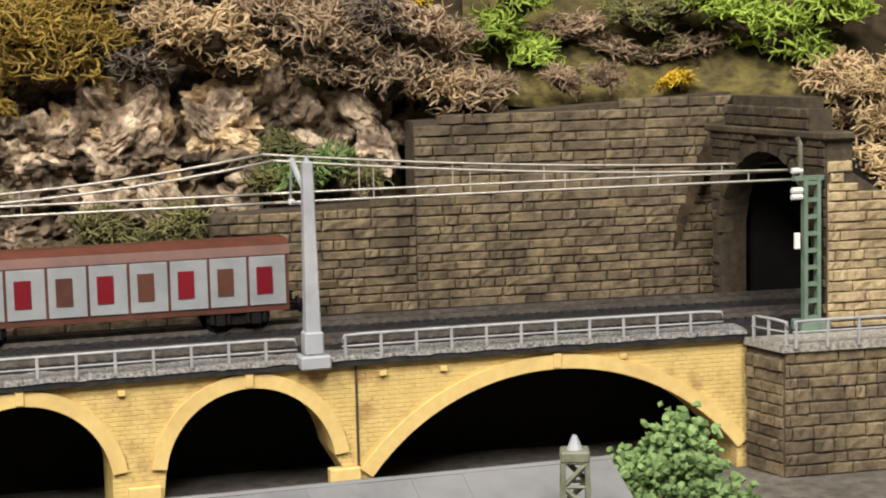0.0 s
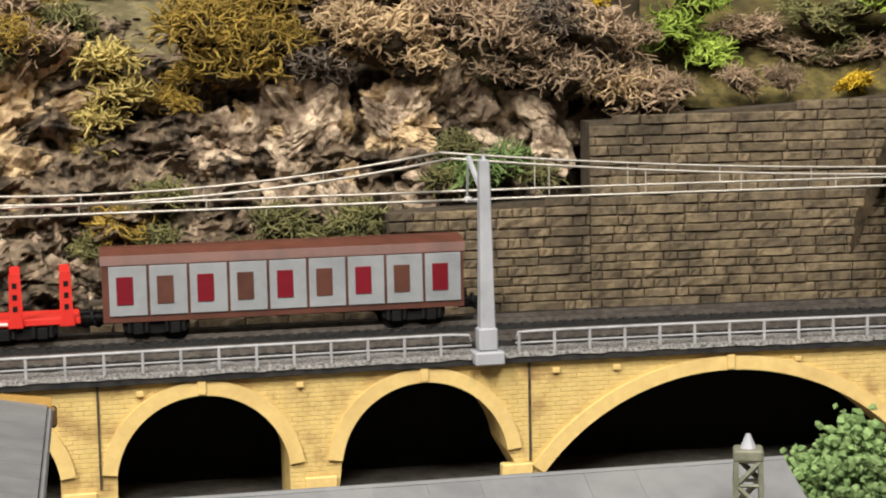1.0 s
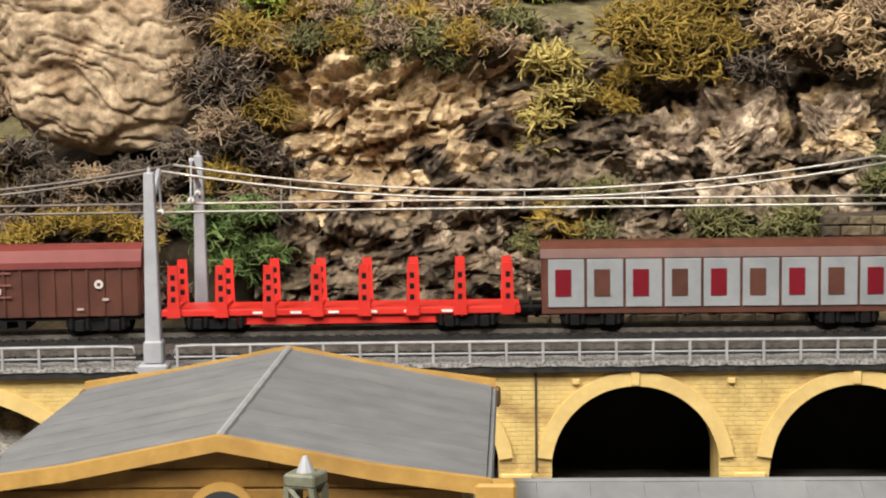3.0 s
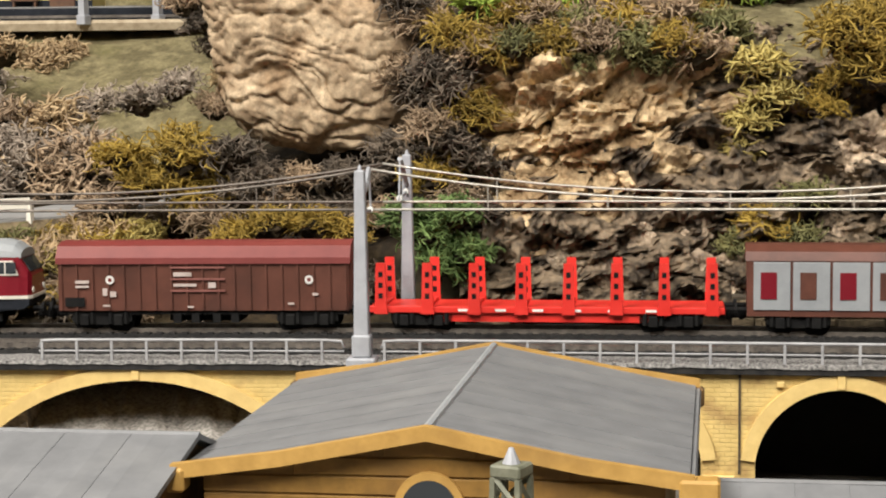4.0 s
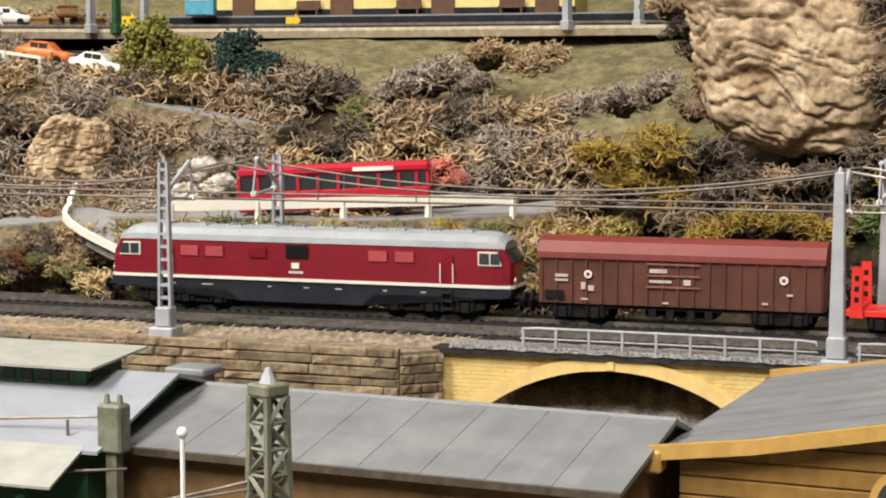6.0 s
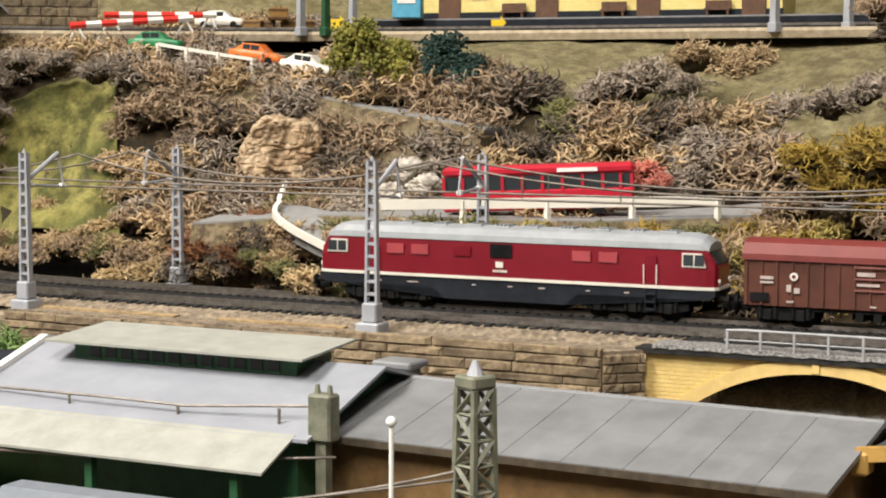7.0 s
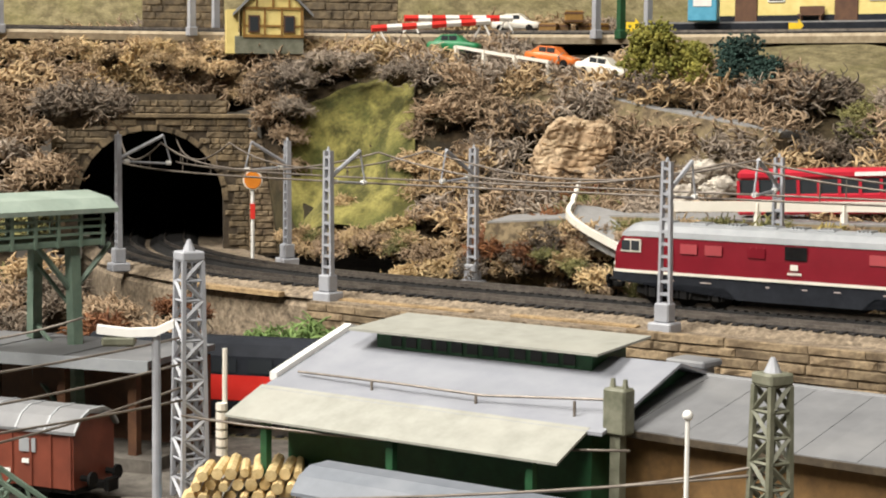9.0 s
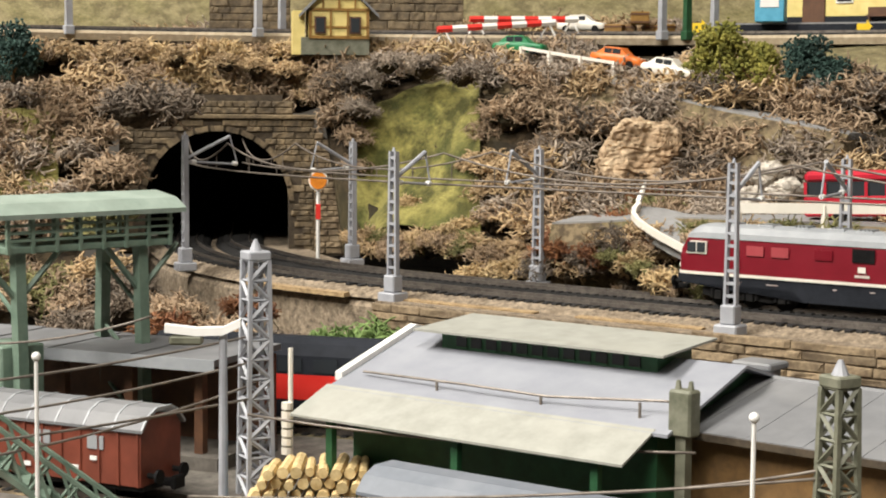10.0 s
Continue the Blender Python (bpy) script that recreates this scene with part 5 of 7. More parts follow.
# ---- the big overhanging cork slab ----
def slab(name, label, bearing, dist, z0, w, dep, h, mt, taper=0.2, freq=0.62, depth=1.2, tilt=0.0, lump=8.0, lean=-0.18, turn=0.0, seed=0.0, sub=6, box_=5, pits=10.0, width=0.3, wave=1.0, crag=0.0, bark=0.0):
    """A thick block of bark or rock with long wavy grooves across its face."""
    bm = B()
    bmesh.ops.create_icosphere(bm, subdivisions=sub, radius=1.0)
    o = Vector((seed, seed * 0.7, 0))
    for v in bm.verts:
        p = v.co.copy()
        k = 1 / (abs(p.x) ** box_ + abs(p.y) ** box_ + abs(p.z) ** box_) ** (1 / box_)
        p = p.lerp(p * k, 0.75)
        q = p * 2 + o
        x, y, z = p.x * w * (1 + taper * p.z), p.y * dep, p.z * h
        at_ = Vector((x, y, z)) + o * 40
        warp = z + tilt * x + wave * (5 * noise.noise(at_ * 0.04) + 1.6 * noise.noise(at_ * 0.13))
        line = abs(math.sin(warp * freq))
        keep = 0.5 + 0.5 * max(0.0, min(1.0, 0.5 + 2 * noise.noise(at_ * 0.09)))
        pit = -pits * max(0.0, noise.noise(Vector((at_.x * 0.10, at_.y * 0.10, at_.z * 0.06))) - 0.3)
        r = lump * noise.noise(q * 0.7) + 0.5 * lump * noise.noise(q * 1.7) + 0.22 * lump * noise.noise(q * 4) - depth * max(0.0, 1 - line / width) * keep + pit + 0.7 * noise.noise(at_ * 0.45)
        if crag:
            al = math.atan(tilt)
            u_, v_ = x * math.cos(al) - z * math.sin(al), x * math.sin(al) + z * math.cos(al)
            c = Vector((u_ * 0.030, y * 0.04, v_ * 0.085 + 0.3 * noise.noise(at_ * 0.05))) + o
            r += blocks(c, crag) + blocks(c * 2.2, crag * 0.5) + blocks(c * 4.5, crag * 0.16)
        if bark:
            c = Vector((x * 0.014 + 0.4 * noise.noise(at_ * 0.03), y * 0.016, warp * 0.10)) + o
            r += blocks(c, bark, 0.9, 0.12)
        v.co = Vector((x + lean * z, y + 0.12 * z, z)) + Vector((p.x / w, p.y / dep, p.z / h)).normalized() * r
    x, y, _ = polar(bearing, dist)
    ob = part(name, bm, mt, at=at(x, y, z0, bearing + turn), smooth=bark > 0)
    return tagged(ob, label, "cork" if "cork" in name else "rock")


slab("cork_slab", "large pale cork bark slab with wavy grain overhanging a dark hollow", 31.9, 692, 110, 44, 28, 53, M_CORK_L, 0.10, 0.43, 2.4, 0.16, 5.0, lean=-0.10, sub=7, pits=4.0, width=0.2, wave=1.9, bark=3.0)
CLIFF = "layered tan cork bark cliff block with diagonal cracks"
slab("cork_cliff", CLIFF, 23.4, 652, 66, 41, 20, 36, M_CORK, 0.03, 0.30, 2.5, -0.36, 12, 0.0, 0, 3.3, crag=13)
slab("cork_cliff", CLIFF, 20.9, 640, 44, 16, 9, 14, M_CORK, 0.1, 0.6, 1.0, -0.55, 6, 0.0, 0, 5.1, 5, crag=6)
slab("cork_cliff", CLIFF, 24.6, 640, 40, 15, 9, 12, M_CORK, 0.1, 0.6, 1.0, -0.4, 6, 0.0, 0, 6.4, 5, crag=6)
slab("rock_block", "craggy brown rock block with a broken face", 14.6, 646, 55, 15, 10, 13, M_ROCK, 0.1, 0.7, 1.0, 0.5, 7, 0.0, 0, 7.7, 5, crag=6)
slab("rock_block", "craggy brown rock block with a broken face", 12.0, 646, 60, 14, 9, 19, M_ROCK, 0.1, 0.7, 1.0, 0.9, 7, 0.0, 0, 9.1, 5, crag=6)
slab("rock_block", "craggy golden brown rock block with a broken face", 9.2, 648, 64, 11, 9, 13, M_CORK, 0.1, 0.7, 1.0, -0.6, 6, 0.0, 0, 11.3, 5, crag=6)
slab("rock_block", "craggy brown rock block with a broken face", 5.2, 654, 58, 17, 9, 16, M_ROCK, 0.1, 0.6, 1.0, -0.7, 8, 0.0, 0, 13.3, 5, crag=7)


# ---- lichen ----
def lichen_mesh(seed, stems, thick, curl, mt, flat=0.75, step=0.16):
    """A tangle of curling, forking stems inside a ball of radius 1."""
    r = np.random.RandomState(seed)
    k = 5

    def unit(v):
        return v / (np.linalg.norm(v, axis=-1, keepdims=True) + 1e-9)

    def grow(p, h, bend):
        """Stems that keep turning round an axis of their own."""
        ax = unit(r.normal(size=p.shape))
        pts = [p]
        for _ in range(k - 1):
            h = unit(h + np.cross(ax, h) * bend + r.normal(size=p.shape) * curl * 0.35)
            p = p + h * step * r.uniform(0.75, 1.2, (len(p), 1))
            pts.append(p)
        return np.stack(pts, 1)

    d = unit(r.normal(size=(stems, 3)))
    d[:, 2] = np.abs(d[:, 2]) * 0.9 + 0.02
    first = grow(d * r.uniform(0.15, 0.75, (stems, 1)), d + r.normal(size=d.shape) * 0.5, r.uniform(0.2, 0.75, (stems, 1)))
    fork = first[:, 2]
    second = grow(fork, unit(first[:, 3] - fork) + r.normal(size=d.shape) * 0.8, r.uniform(0.3, 0.9, (stems, 1)))
    pts = np.concatenate([first, second])
    n = len(pts)
    tan = unit(np.gradient(pts, axis=1))
    a = unit(np.cross(tan, r.normal(size=(n, 1, 3))))
    b = np.cross(tan, a)
    rad = thick * np.linspace(1.3, 0.6, k)[None, :, None] * r.uniform(0.7, 1.4, (n, 1, 1))
    ring = np.stack([pts + rad * (a * math.cos(t) + b * math.sin(t)) for t in (0, 2.094, 4.189)], 2)
    ring[..., 2] *= flat
    verts = ring.reshape(-1, 3)
    idx = np.arange(n * k * 3).reshape(n, k, 3)
    faces = np.concatenate([np.stack([idx[:, :-1, j], idx[:, :-1, (j + 1) % 3], idx[:, 1:, (j + 1) % 3], idx[:, 1:, j]], -1).reshape(-1, 4) for j in range(3)])
    me = bpy.data.meshes.new("lichen")
    me.from_pydata(verts.tolist(), [], faces.tolist())
    me.materials.append(mt)
    me.polygons.foreach_set("use_smooth", [True] * len(me.polygons))
    return me


def foliage(name, dark, light, spread=0.18):
    return mat(name, dark, light, 7, 0.85, 0.0, spread=spread)


STYLE = {
    "tan": (foliage("tan_lichen", (0.26, 0.175, 0.092), (0.60, 0.44, 0.25)), "tan brown dried lichen tuft on the hillside", 0.042, 0.5),
    "brown": (foliage("brown_lichen", (0.17, 0.115, 0.07), (0.46, 0.335, 0.215)), "grey-brown dried lichen bush on the hillside", 0.036, 0.6),
    "grey": (foliage("grey_lichen", (0.17, 0.135, 0.105), (0.46, 0.38, 0.30)), "grey dried lichen bush on the hillside", 0.034, 0.6),
    "dark": (foliage("dark_lichen", (0.07, 0.056, 0.042), (0.22, 0.17, 0.125)), "dark grey-brown lichen bush on the slope", 0.034, 0.6),
    "mustard": (foliage("mustard_lichen", (0.16, 0.105, 0.014), (0.42, 0.285, 0.05)), "mustard yellow-brown lichen bush among rocks", 0.032, 0.55),
    "olive": (foliage("olive_lichen", (0.075, 0.08, 0.026), (0.26, 0.24, 0.09)), "olive green lichen bush beside the stone wall", 0.036, 0.55),
    "lime": (foliage("lime_lichen", (0.20, 0.30, 0.03), (0.45, 0.58, 0.10)), "bright lime green lichen bush on the hilltop", 0.045, 0.5),
    "leaf": (foliage("leafy_green", (0.06, 0.11, 0.025), (0.20, 0.29, 0.09)), "leaf green lichen tuft", 0.04, 0.55),
    "yellow": (foliage("yellow_lichen", (0.45, 0.28, 0.012), (0.72, 0.5, 0.03)), "bright yellow lichen tuft", 0.06, 0.6),
    "pale": (foliage("pale_yellow_lichen", (0.26, 0.20, 0.05), (0.52, 0.42, 0.14)), "pale yellow-green lichen tuft", 0.05, 0.6),
    "straw": (foliage("straw_lichen", (0.30, 0.20, 0.09), (0.62, 0.47, 0.26)), "pale straw-coloured lichen tuft", 0.05, 0.45),
    "fir": (foliage("dark_fir_green", (0.010, 0.028, 0.022), (0.03, 0.07, 0.055)), "dark blue-green model bush", 0.06, 0.7),
    "pink": (foliage("pink_foam", (0.5, 0.14, 0.10), (0.62, 0.24, 0.18)), "salmon pink lichen tuft beside the road", 0.06, 0.6),
    "foam": (foliage("foam_leaf_green", (0.07, 0.125, 0.035), (0.21, 0.31, 0.115)), "mid-green foam foliage", 0.11, 0.9),
    "oak": (foliage("yellow_green_leaves", (0.09, 0.10, 0.012), (0.30, 0.27, 0.05)), "yellow-green model tree foliage", 0.075, 0.8),
    "rust": (foliage("rust_lichen", (0.10, 0.035, 0.015), (0.24, 0.10, 0.035)), "rusty red-brown lichen bush", 0.04, 0.6),
}
LICHEN = {k: [lichen_mesh(i + 11 * n, 160, v[2] * 0.85, v[3], v[0], 0.8, 0.15) for i in range(3)] for n, (k, v) in enumerate(STYLE.items())}
FINE = {k: [lichen_mesh(i + 500 + 11 * n, 300, v[2] * 0.60, v[3] * 1.5, v[0], 0.78, 0.082) for i in range(3)] for n, (k, v) in enumerate(STYLE.items())}
# Dark inner balls that stand in for the shade inside each bush.
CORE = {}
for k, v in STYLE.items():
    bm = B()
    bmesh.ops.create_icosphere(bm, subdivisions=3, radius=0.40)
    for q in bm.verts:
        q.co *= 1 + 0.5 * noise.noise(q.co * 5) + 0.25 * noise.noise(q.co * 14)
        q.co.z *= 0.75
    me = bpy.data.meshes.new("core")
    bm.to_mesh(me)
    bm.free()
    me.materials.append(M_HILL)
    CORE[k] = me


def clump_mesh(seed, mt):
    """A loose clump of small crumbly foam leaves."""
    rnd = random.Random(seed)
    bm = B()
    for _ in range(140):
        d = Vector((rnd.gauss(0, 1), rnd.gauss(0, 1), rnd.gauss(0, 1))).normalized() * rnd.uniform(0.35, 1.0)
        r = rnd.uniform(0.07, 0.15)
        m = Matrix.Translation(d) @ Matrix.Rotation(rnd.uniform(0, 6), 4, d) @ Matrix.Diagonal((r, r * rnd.uniform(0.6, 1.2), r * rnd.uniform(0.5, 1.0), 1))
        got = bmesh.ops.create_icosphere(bm, subdivisions=1, radius=1.0, matrix=m)
        for v in got["verts"]:
            v.co += Vector((rnd.uniform(-1, 1), rnd.uniform(-1, 1), rnd.uniform(-1, 1))) * r * 0.35
    me = bpy.data.meshes.new("clump")
    bm.to_mesh(me)
    bm.free()
    me.materials.append(mt)
    return me


CLUMP = {k: [clump_mesh(i + 40, STYLE[k][0]) for i in range(3)] for k in ("foam", "oak", "fir")}
tally = [0]


def bush(style, bearing, dist, r, z=None, stretch=(1, 1, 1)):
    tally[0] += 1
    rnd = random.Random(tally[0])
    x, y, _ = polar(bearing, dist)
    z = hill(bearing, dist) - 0.15 * r if z is None else z
    name = {"tan": "dry_tuft", "straw": "dry_tuft", "mustard": "moss_tuft", "pale": "moss_tuft", "yellow": "moss_tuft", "lime": "green_shrub", "leaf": "green_shrub", "olive": "green_shrub"}.get(style, "lichen_bush")
    m = at(x, y, z, rnd.uniform(0, 360), rnd.uniform(-14, 14) + 12, rnd.uniform(-14, 14)) @ Matrix.Diagonal((r * U * stretch[0], r * U * stretch[1], r * U * stretch[2], 1))
    ob = new(name, rnd.choice(LICHEN[style] if r < 14 and dist < 690 else FINE[style]))
    ob.matrix_world = m
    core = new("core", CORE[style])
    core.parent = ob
    return tagged(ob, STYLE[style][1], "bush", style + " lichen")


FAR_SCALE = 1.35


def thicket(styles, b0, b1, d0, d1, count, r0, r1, seed):
    """Bushes scattered over a stretch of the slope; d0, d1: distances."""
    rnd = random.Random(seed)
    for k in range(count):
        b, d = b0 + (b1 - b0) * (k + rnd.random()) / count, rnd.uniform(d0, d1)
        bush(rnd.choice(styles), b, d, rnd.uniform(r0, r1) * FAR_SCALE)


# above the walls in the east
thicket(["straw", "tan"], -14, -9.6, 640, 690, 9, 10, 15, 1)
bush("yellow", -11.4, 660, 9, 70)
bush("yellow", -11.8, 650, 9, 45)
for b, z, r in ((-8.2, 88, 20), (-6.9, 94, 18), (-9.6, 98, 19), (-8.9, 110, 18), (-7.4, 112, 17), (-6.2, 104, 14), (-8.8, 82, 13)):
    bush("lime", b, 684, r, z)
bush("yellow", -5.0, 664, 7, 73, (1.3, 1, 0.8))
bush("yellow", 3.1, 690, 9, 104)
for b, z, r in ((-0.2, 104, 15), (0.5, 92, 13), (-0.6, 84, 10), (0.2, 115, 15)):
    bush("lime", b, 676, r, z)
for b, z, r, st in ((1.6, 75, 12, "brown"), (2.6, 72, 13, "tan"), (3.6, 76, 14, "brown"), (3.0, 92, 15, "brown"), (4.6, 86, 15, "tan"), (5.4, 99, 15, "brown"), (1.9, 90, 14, "brown"), (6.2, 92, 13, "dark"),
                    (7.0, 102, 15, "brown"), (8.6, 96, 18, "tan"), (9.2, 106, 16, "tan"), (7.8, 86, 11, "tan"), (10.6, 104, 13, "brown"), (11.8, 108, 13, "brown"), (4.0, 112, 14, "dark"), (2.2, 112, 14, "brown"), (6.0, 114, 14, "brown")):
    bush(st, b, 662, r, z)
for b, z, r in ((13.2, 96, 16), (14.4, 88, 15), (15.3, 78, 14), (14.2, 102, 15), (12.7, 106, 12), (16.0, 70, 11)):
    bush("mustard", b, 646, r, z)
for b, z, r in ((17.6, 74, 11), (18.2, 66, 11), (17.9, 85, 11), (18.5, 57, 8)):
    bush("pale", b, 640, r, z)
for k in range(9):
    bush(("olive", "mustard", "brown")[k % 3], 19.2 + k * 0.75, 650 + (k % 2) * 10, 13, 98 + (k % 3) * 3)
for k in range(11):
    bush(("dark", "brown", "mustard", "dark")[k % 4], 26.9 + (k % 3) * 0.7, 642, 12, 32 + k * 6.5)
bush("leaf", 12.0, 700, 13, 112)
bush("leaf", 11.2, 700, 10, 110)
for k in range(7):
    bush(("leaf", "lime", "leaf")[k % 3], 17 + k * 1.5, 715, 14, 114)
bush("lime", 24.2, 700, 16, 110)
bush("lime", 23.0, 700, 13, 112)
bush("lime", 26.9, 652, 12, 108)
bush("mustard", 25.8, 648, 12, 102)
# large curly tufts hanging over the rocks
for b, z, r, st in ((14.02, 85.1, 24, "mustard"), (14.97, 95.2, 22, "mustard"), (12.83, 91.7, 18, "mustard"), (9.44, 89.6, 24, "tan"), (10.45, 94.9, 18, "tan"),
                    (8.45, 82.1, 17, "tan"), (6.35, 90.9, 23, "brown"), (4.98, 84.8, 18, "brown"), (3.61, 77.8, 22, "brown"), (2.23, 71.4, 18, "tan"),
                    (1.37, 69.2, 13, "brown"), (2.88, 90.6, 20, "brown"), (4.08, 97.1, 18, "dark"), (7.36, 97.9, 18, "brown"), (11.69, 82.8, 13, "dark"),
                    (6.04, 79.1, 14, "brown"), (25.61, 93.2, 14, "olive"), (24.37, 94.8, 15, "mustard"), (23.14, 95.5, 15, "brown"), (21.9, 94.4, 15, "olive"),
                    (20.66, 94.2, 15, "mustard"), (19.77, 89.7, 12, "brown"), (26.66, 90.4, 14, "mustard"), (23.68, 88.8, 10, "olive"), (21.38, 87.5, 10, "olive")):
    bush(st, b, 640, r, z)
# dull green bushes at the foot of the rocks
for b, z, r in ((8.6, 16, 11), (9.8, 20, 13), (11.0, 22, 13), (12.2, 20, 13), (13.4, 17, 12), (14.6, 14, 11), (10.4, 30, 11), (12.8, 30, 11), (15.8, 14, 10)):
    bush("olive", b, 622, r, z)
for b, z, r in ((4.8, 44, 9), (5.8, 47, 11), (6.8, 45, 11), (7.6, 42, 10), (7.2, 54, 9)):
    bush("olive" if r < 11 else "leaf", b, 628, r, z)
for b, z, r in ((16.6, 24, 11), (17.8, 30, 11), (16.4, 40, 10), (18.6, 24, 9)):
    bush(("olive", "mustard")[int(b) % 2], b, 622, r, z)
for b, z in ((27.6, 34), (28.6, 26), (29.2, 34), (28.2, 18), (27.4, 20)):
    bush("leaf", b, 622, 11, z)
# below and beside the cork slab
for b, z, r in ((32.2, 30, 14), (33.6, 30, 14), (34.8, 24, 12), (31.2, 26, 11)):
    bush("mustard", b, 640, r, z)
for b, z, r in ((36.2, 55, 20), (37.4, 44, 17), (35.8, 40, 17), (38.2, 54, 12)):
    bush("mustard", b, 672, r, z)
for b, z, r, st in ((38.6, 34, 16, "brown"), (36.8, 26, 15, "brown"), (39.6, 26, 14, "brown"), (37.6, 74, 13, "grey"), (36.4, 80, 13, "grey"), (35.2, 72, 12, "brown"), (35.4, 104, 13, "dark"), (35.0, 94, 13, "dark"),
                    (36.0, 112, 13, "brown"), (34.8, 84, 9, "straw")):
    bush(st, b, 690, r, z)
for b, z, r, st in ((30.2, 42, 14, "dark"), (31.4, 46, 14, "dark"), (32.6, 44, 14, "brown"), (33.8, 46, 14, "dark"), (34.8, 54, 13, "dark"), (30.8, 30, 13, "dark"), (32.0, 32, 13, "dark"), (33.2, 34, 13, "brown"), (34.4, 38, 13, "dark"), (35.4, 30, 13, "brown"), (29.6, 54, 12, "dark")):
    bush(st, b, 664, r, z)
# on the meadow
for b, d, r, st in ((42.4, 800, 22, "grey"), (43.6, 800, 20, "tan"), (42.2, 840, 20, "grey"), (40.6, 862, 18, "tan"), (39.8, 872, 15, "tan"), (41.6, 780, 17, "grey"), (44.6, 792, 19, "brown"), (45.8, 800, 18, "olive")):
    bush(st, b, d, r)
for b, z, r, st in ((44.73, 77.6, 19, "grey"), (43.56, 83.7, 20, "grey"), (44.07, 63.2, 20, "grey"), (42.81, 61.5, 18, "tan"), (41.78, 94.4, 15, "tan"), (45.9, 68.6, 15, "olive")):
    bush(st, b, 806, r, z)
# belt above the lower road
thicket(["grey", "brown", "grey", "dark", "tan"], 38.5, 53, 752, 800, 29, 13, 20, 2)
thicket(["grey", "brown", "dark", "brown"], 47, 58, 800, 862, 27, 14, 20, 3)
thicket(["brown", "grey", "tan"], 50, 60, 850, 905, 21, 14, 18, 4)
# belt below the lower road
thicket(["pale", "mustard", "pale", "tan"], 37.5, 46.5, 668, 686, 20, 8, 12, 5)
thicket(["brown", "olive", "mustard", "tan"], 45, 50, 690, 706, 10, 9, 13, 6)
thicket(["brown", "dark", "mustard"], 38, 42, 648, 664, 9, 9, 13, 7)
thicket(["rust", "brown", "tan", "olive"], 54, 58, 760, 812, 16, 11, 16, 8)
thicket(["tan", "brown", "grey"], 57, 60.2, 805, 850, 18, 11, 16, 9)
# over and beside the west tunnel
thicket(["tan", "brown", "tan", "straw"], 63.5, 73, 938, 985, 35, 13, 19, 10)
thicket(["brown", "grey", "tan", "brown"], 72.9, 77, 860, 930, 32, 13, 19, 11)
thicket(["tan", "brown", "grey"], 57, 63.5, 905, 960, 16, 14, 18, 12)
thicket(["dark", "brown"], 64.3, 65.2, 900, 925, 9, 11, 14, 13)
thicket(["straw", "tan"], 60.5, 64, 930, 960, 8, 13, 17, 15)
thicket(["olive", "brown", "dark"], 70.5, 77, 740, 840, 16, 12, 17, 14)
for b, z in ((66, 76), (66.6, 90), (67.6, 92), (68.6, 94), (70.2, 96)):
    bush("tan", b, 930, 11, z)

# low growth along the foot of the slope
thicket(["tan", "straw", "brown", "olive"], 41, 50, 652, 690, 14, 5, 8, 21)
thicket(["brown", "tan", "dark", "mustard"], 47.5, 56, 700, 742, 18, 6, 10, 22)
thicket(["tan", "straw", "brown"], 55.5, 61, 762, 815, 14, 7, 11, 23)
thicket(["tan", "brown", "straw"], 60.5, 64, 818, 862, 9, 6, 9, 24)
thicket(["brown", "mustard", "dark"], 28.5, 40, 634, 668, 16, 7, 11, 25)
thicket(["brown", "grey", "dark"], 52.5, 57, 775, 830, 14, 9, 13, 26)
for b, z in ((60.2, 60), (60.3, 44), (64.3, 70), (64.5, 56), (61.0, 88), (62.2, 92), (63.4, 94), (64.2, 86), (64.4, 40)):
    bush("brown" if z < 65 else "grey", b, 868 if b < 62 else 890, 13, z)
for b, z in ((1.0, 66), (2.2, 62), (3.2, 60), (0.4, 72), (-1.5, 74), (-2.8, 75)):
    bush("brown", b, 655, 8, z)
for b, d, z in ((-10.8, 612, 46), (-11.6, 606, 38), (-12.4, 600, 30), (-11.2, 622, 58), (-12.6, 618, 50), (-10.4, 634, 68), (-13, 625, 66), (-12, 640, 76)):
    bush("straw", b, d, 11, z)
for k in range(12):
    bush(("dark", "brown", "dark")[k % 3], 27.4 + (k % 4) * 0.55, 662, 13, 38 + k * 6.5)
for b, z, st in ((-2.0, 84, "olive"), (-3.2, 92, "brown"), (-4.4, 86, "olive"), (-5.4, 92, "brown"), (-3.8, 104, "olive"), (-1.6, 100, "brown"), (-5.2, 108, "olive")):
    bush(st, b, 694, 15, z - 8, (1.3, 1.3, 0.7))
thicket(["tan", "brown", "grey", "straw"], 53, 71, 1060, 1085, 26, 15, 20, 27)
rnd = random.Random(28)
for k in range(26):
    if not 64.2 < 62 + 0.55 * k < 66.2:
        bush(("straw", "tan", "brown", "tan")[k % 4], 62 + 0.55 * k, rnd.uniform(958, 968), rnd.uniform(11, 15), rnd.uniform(96, 101))

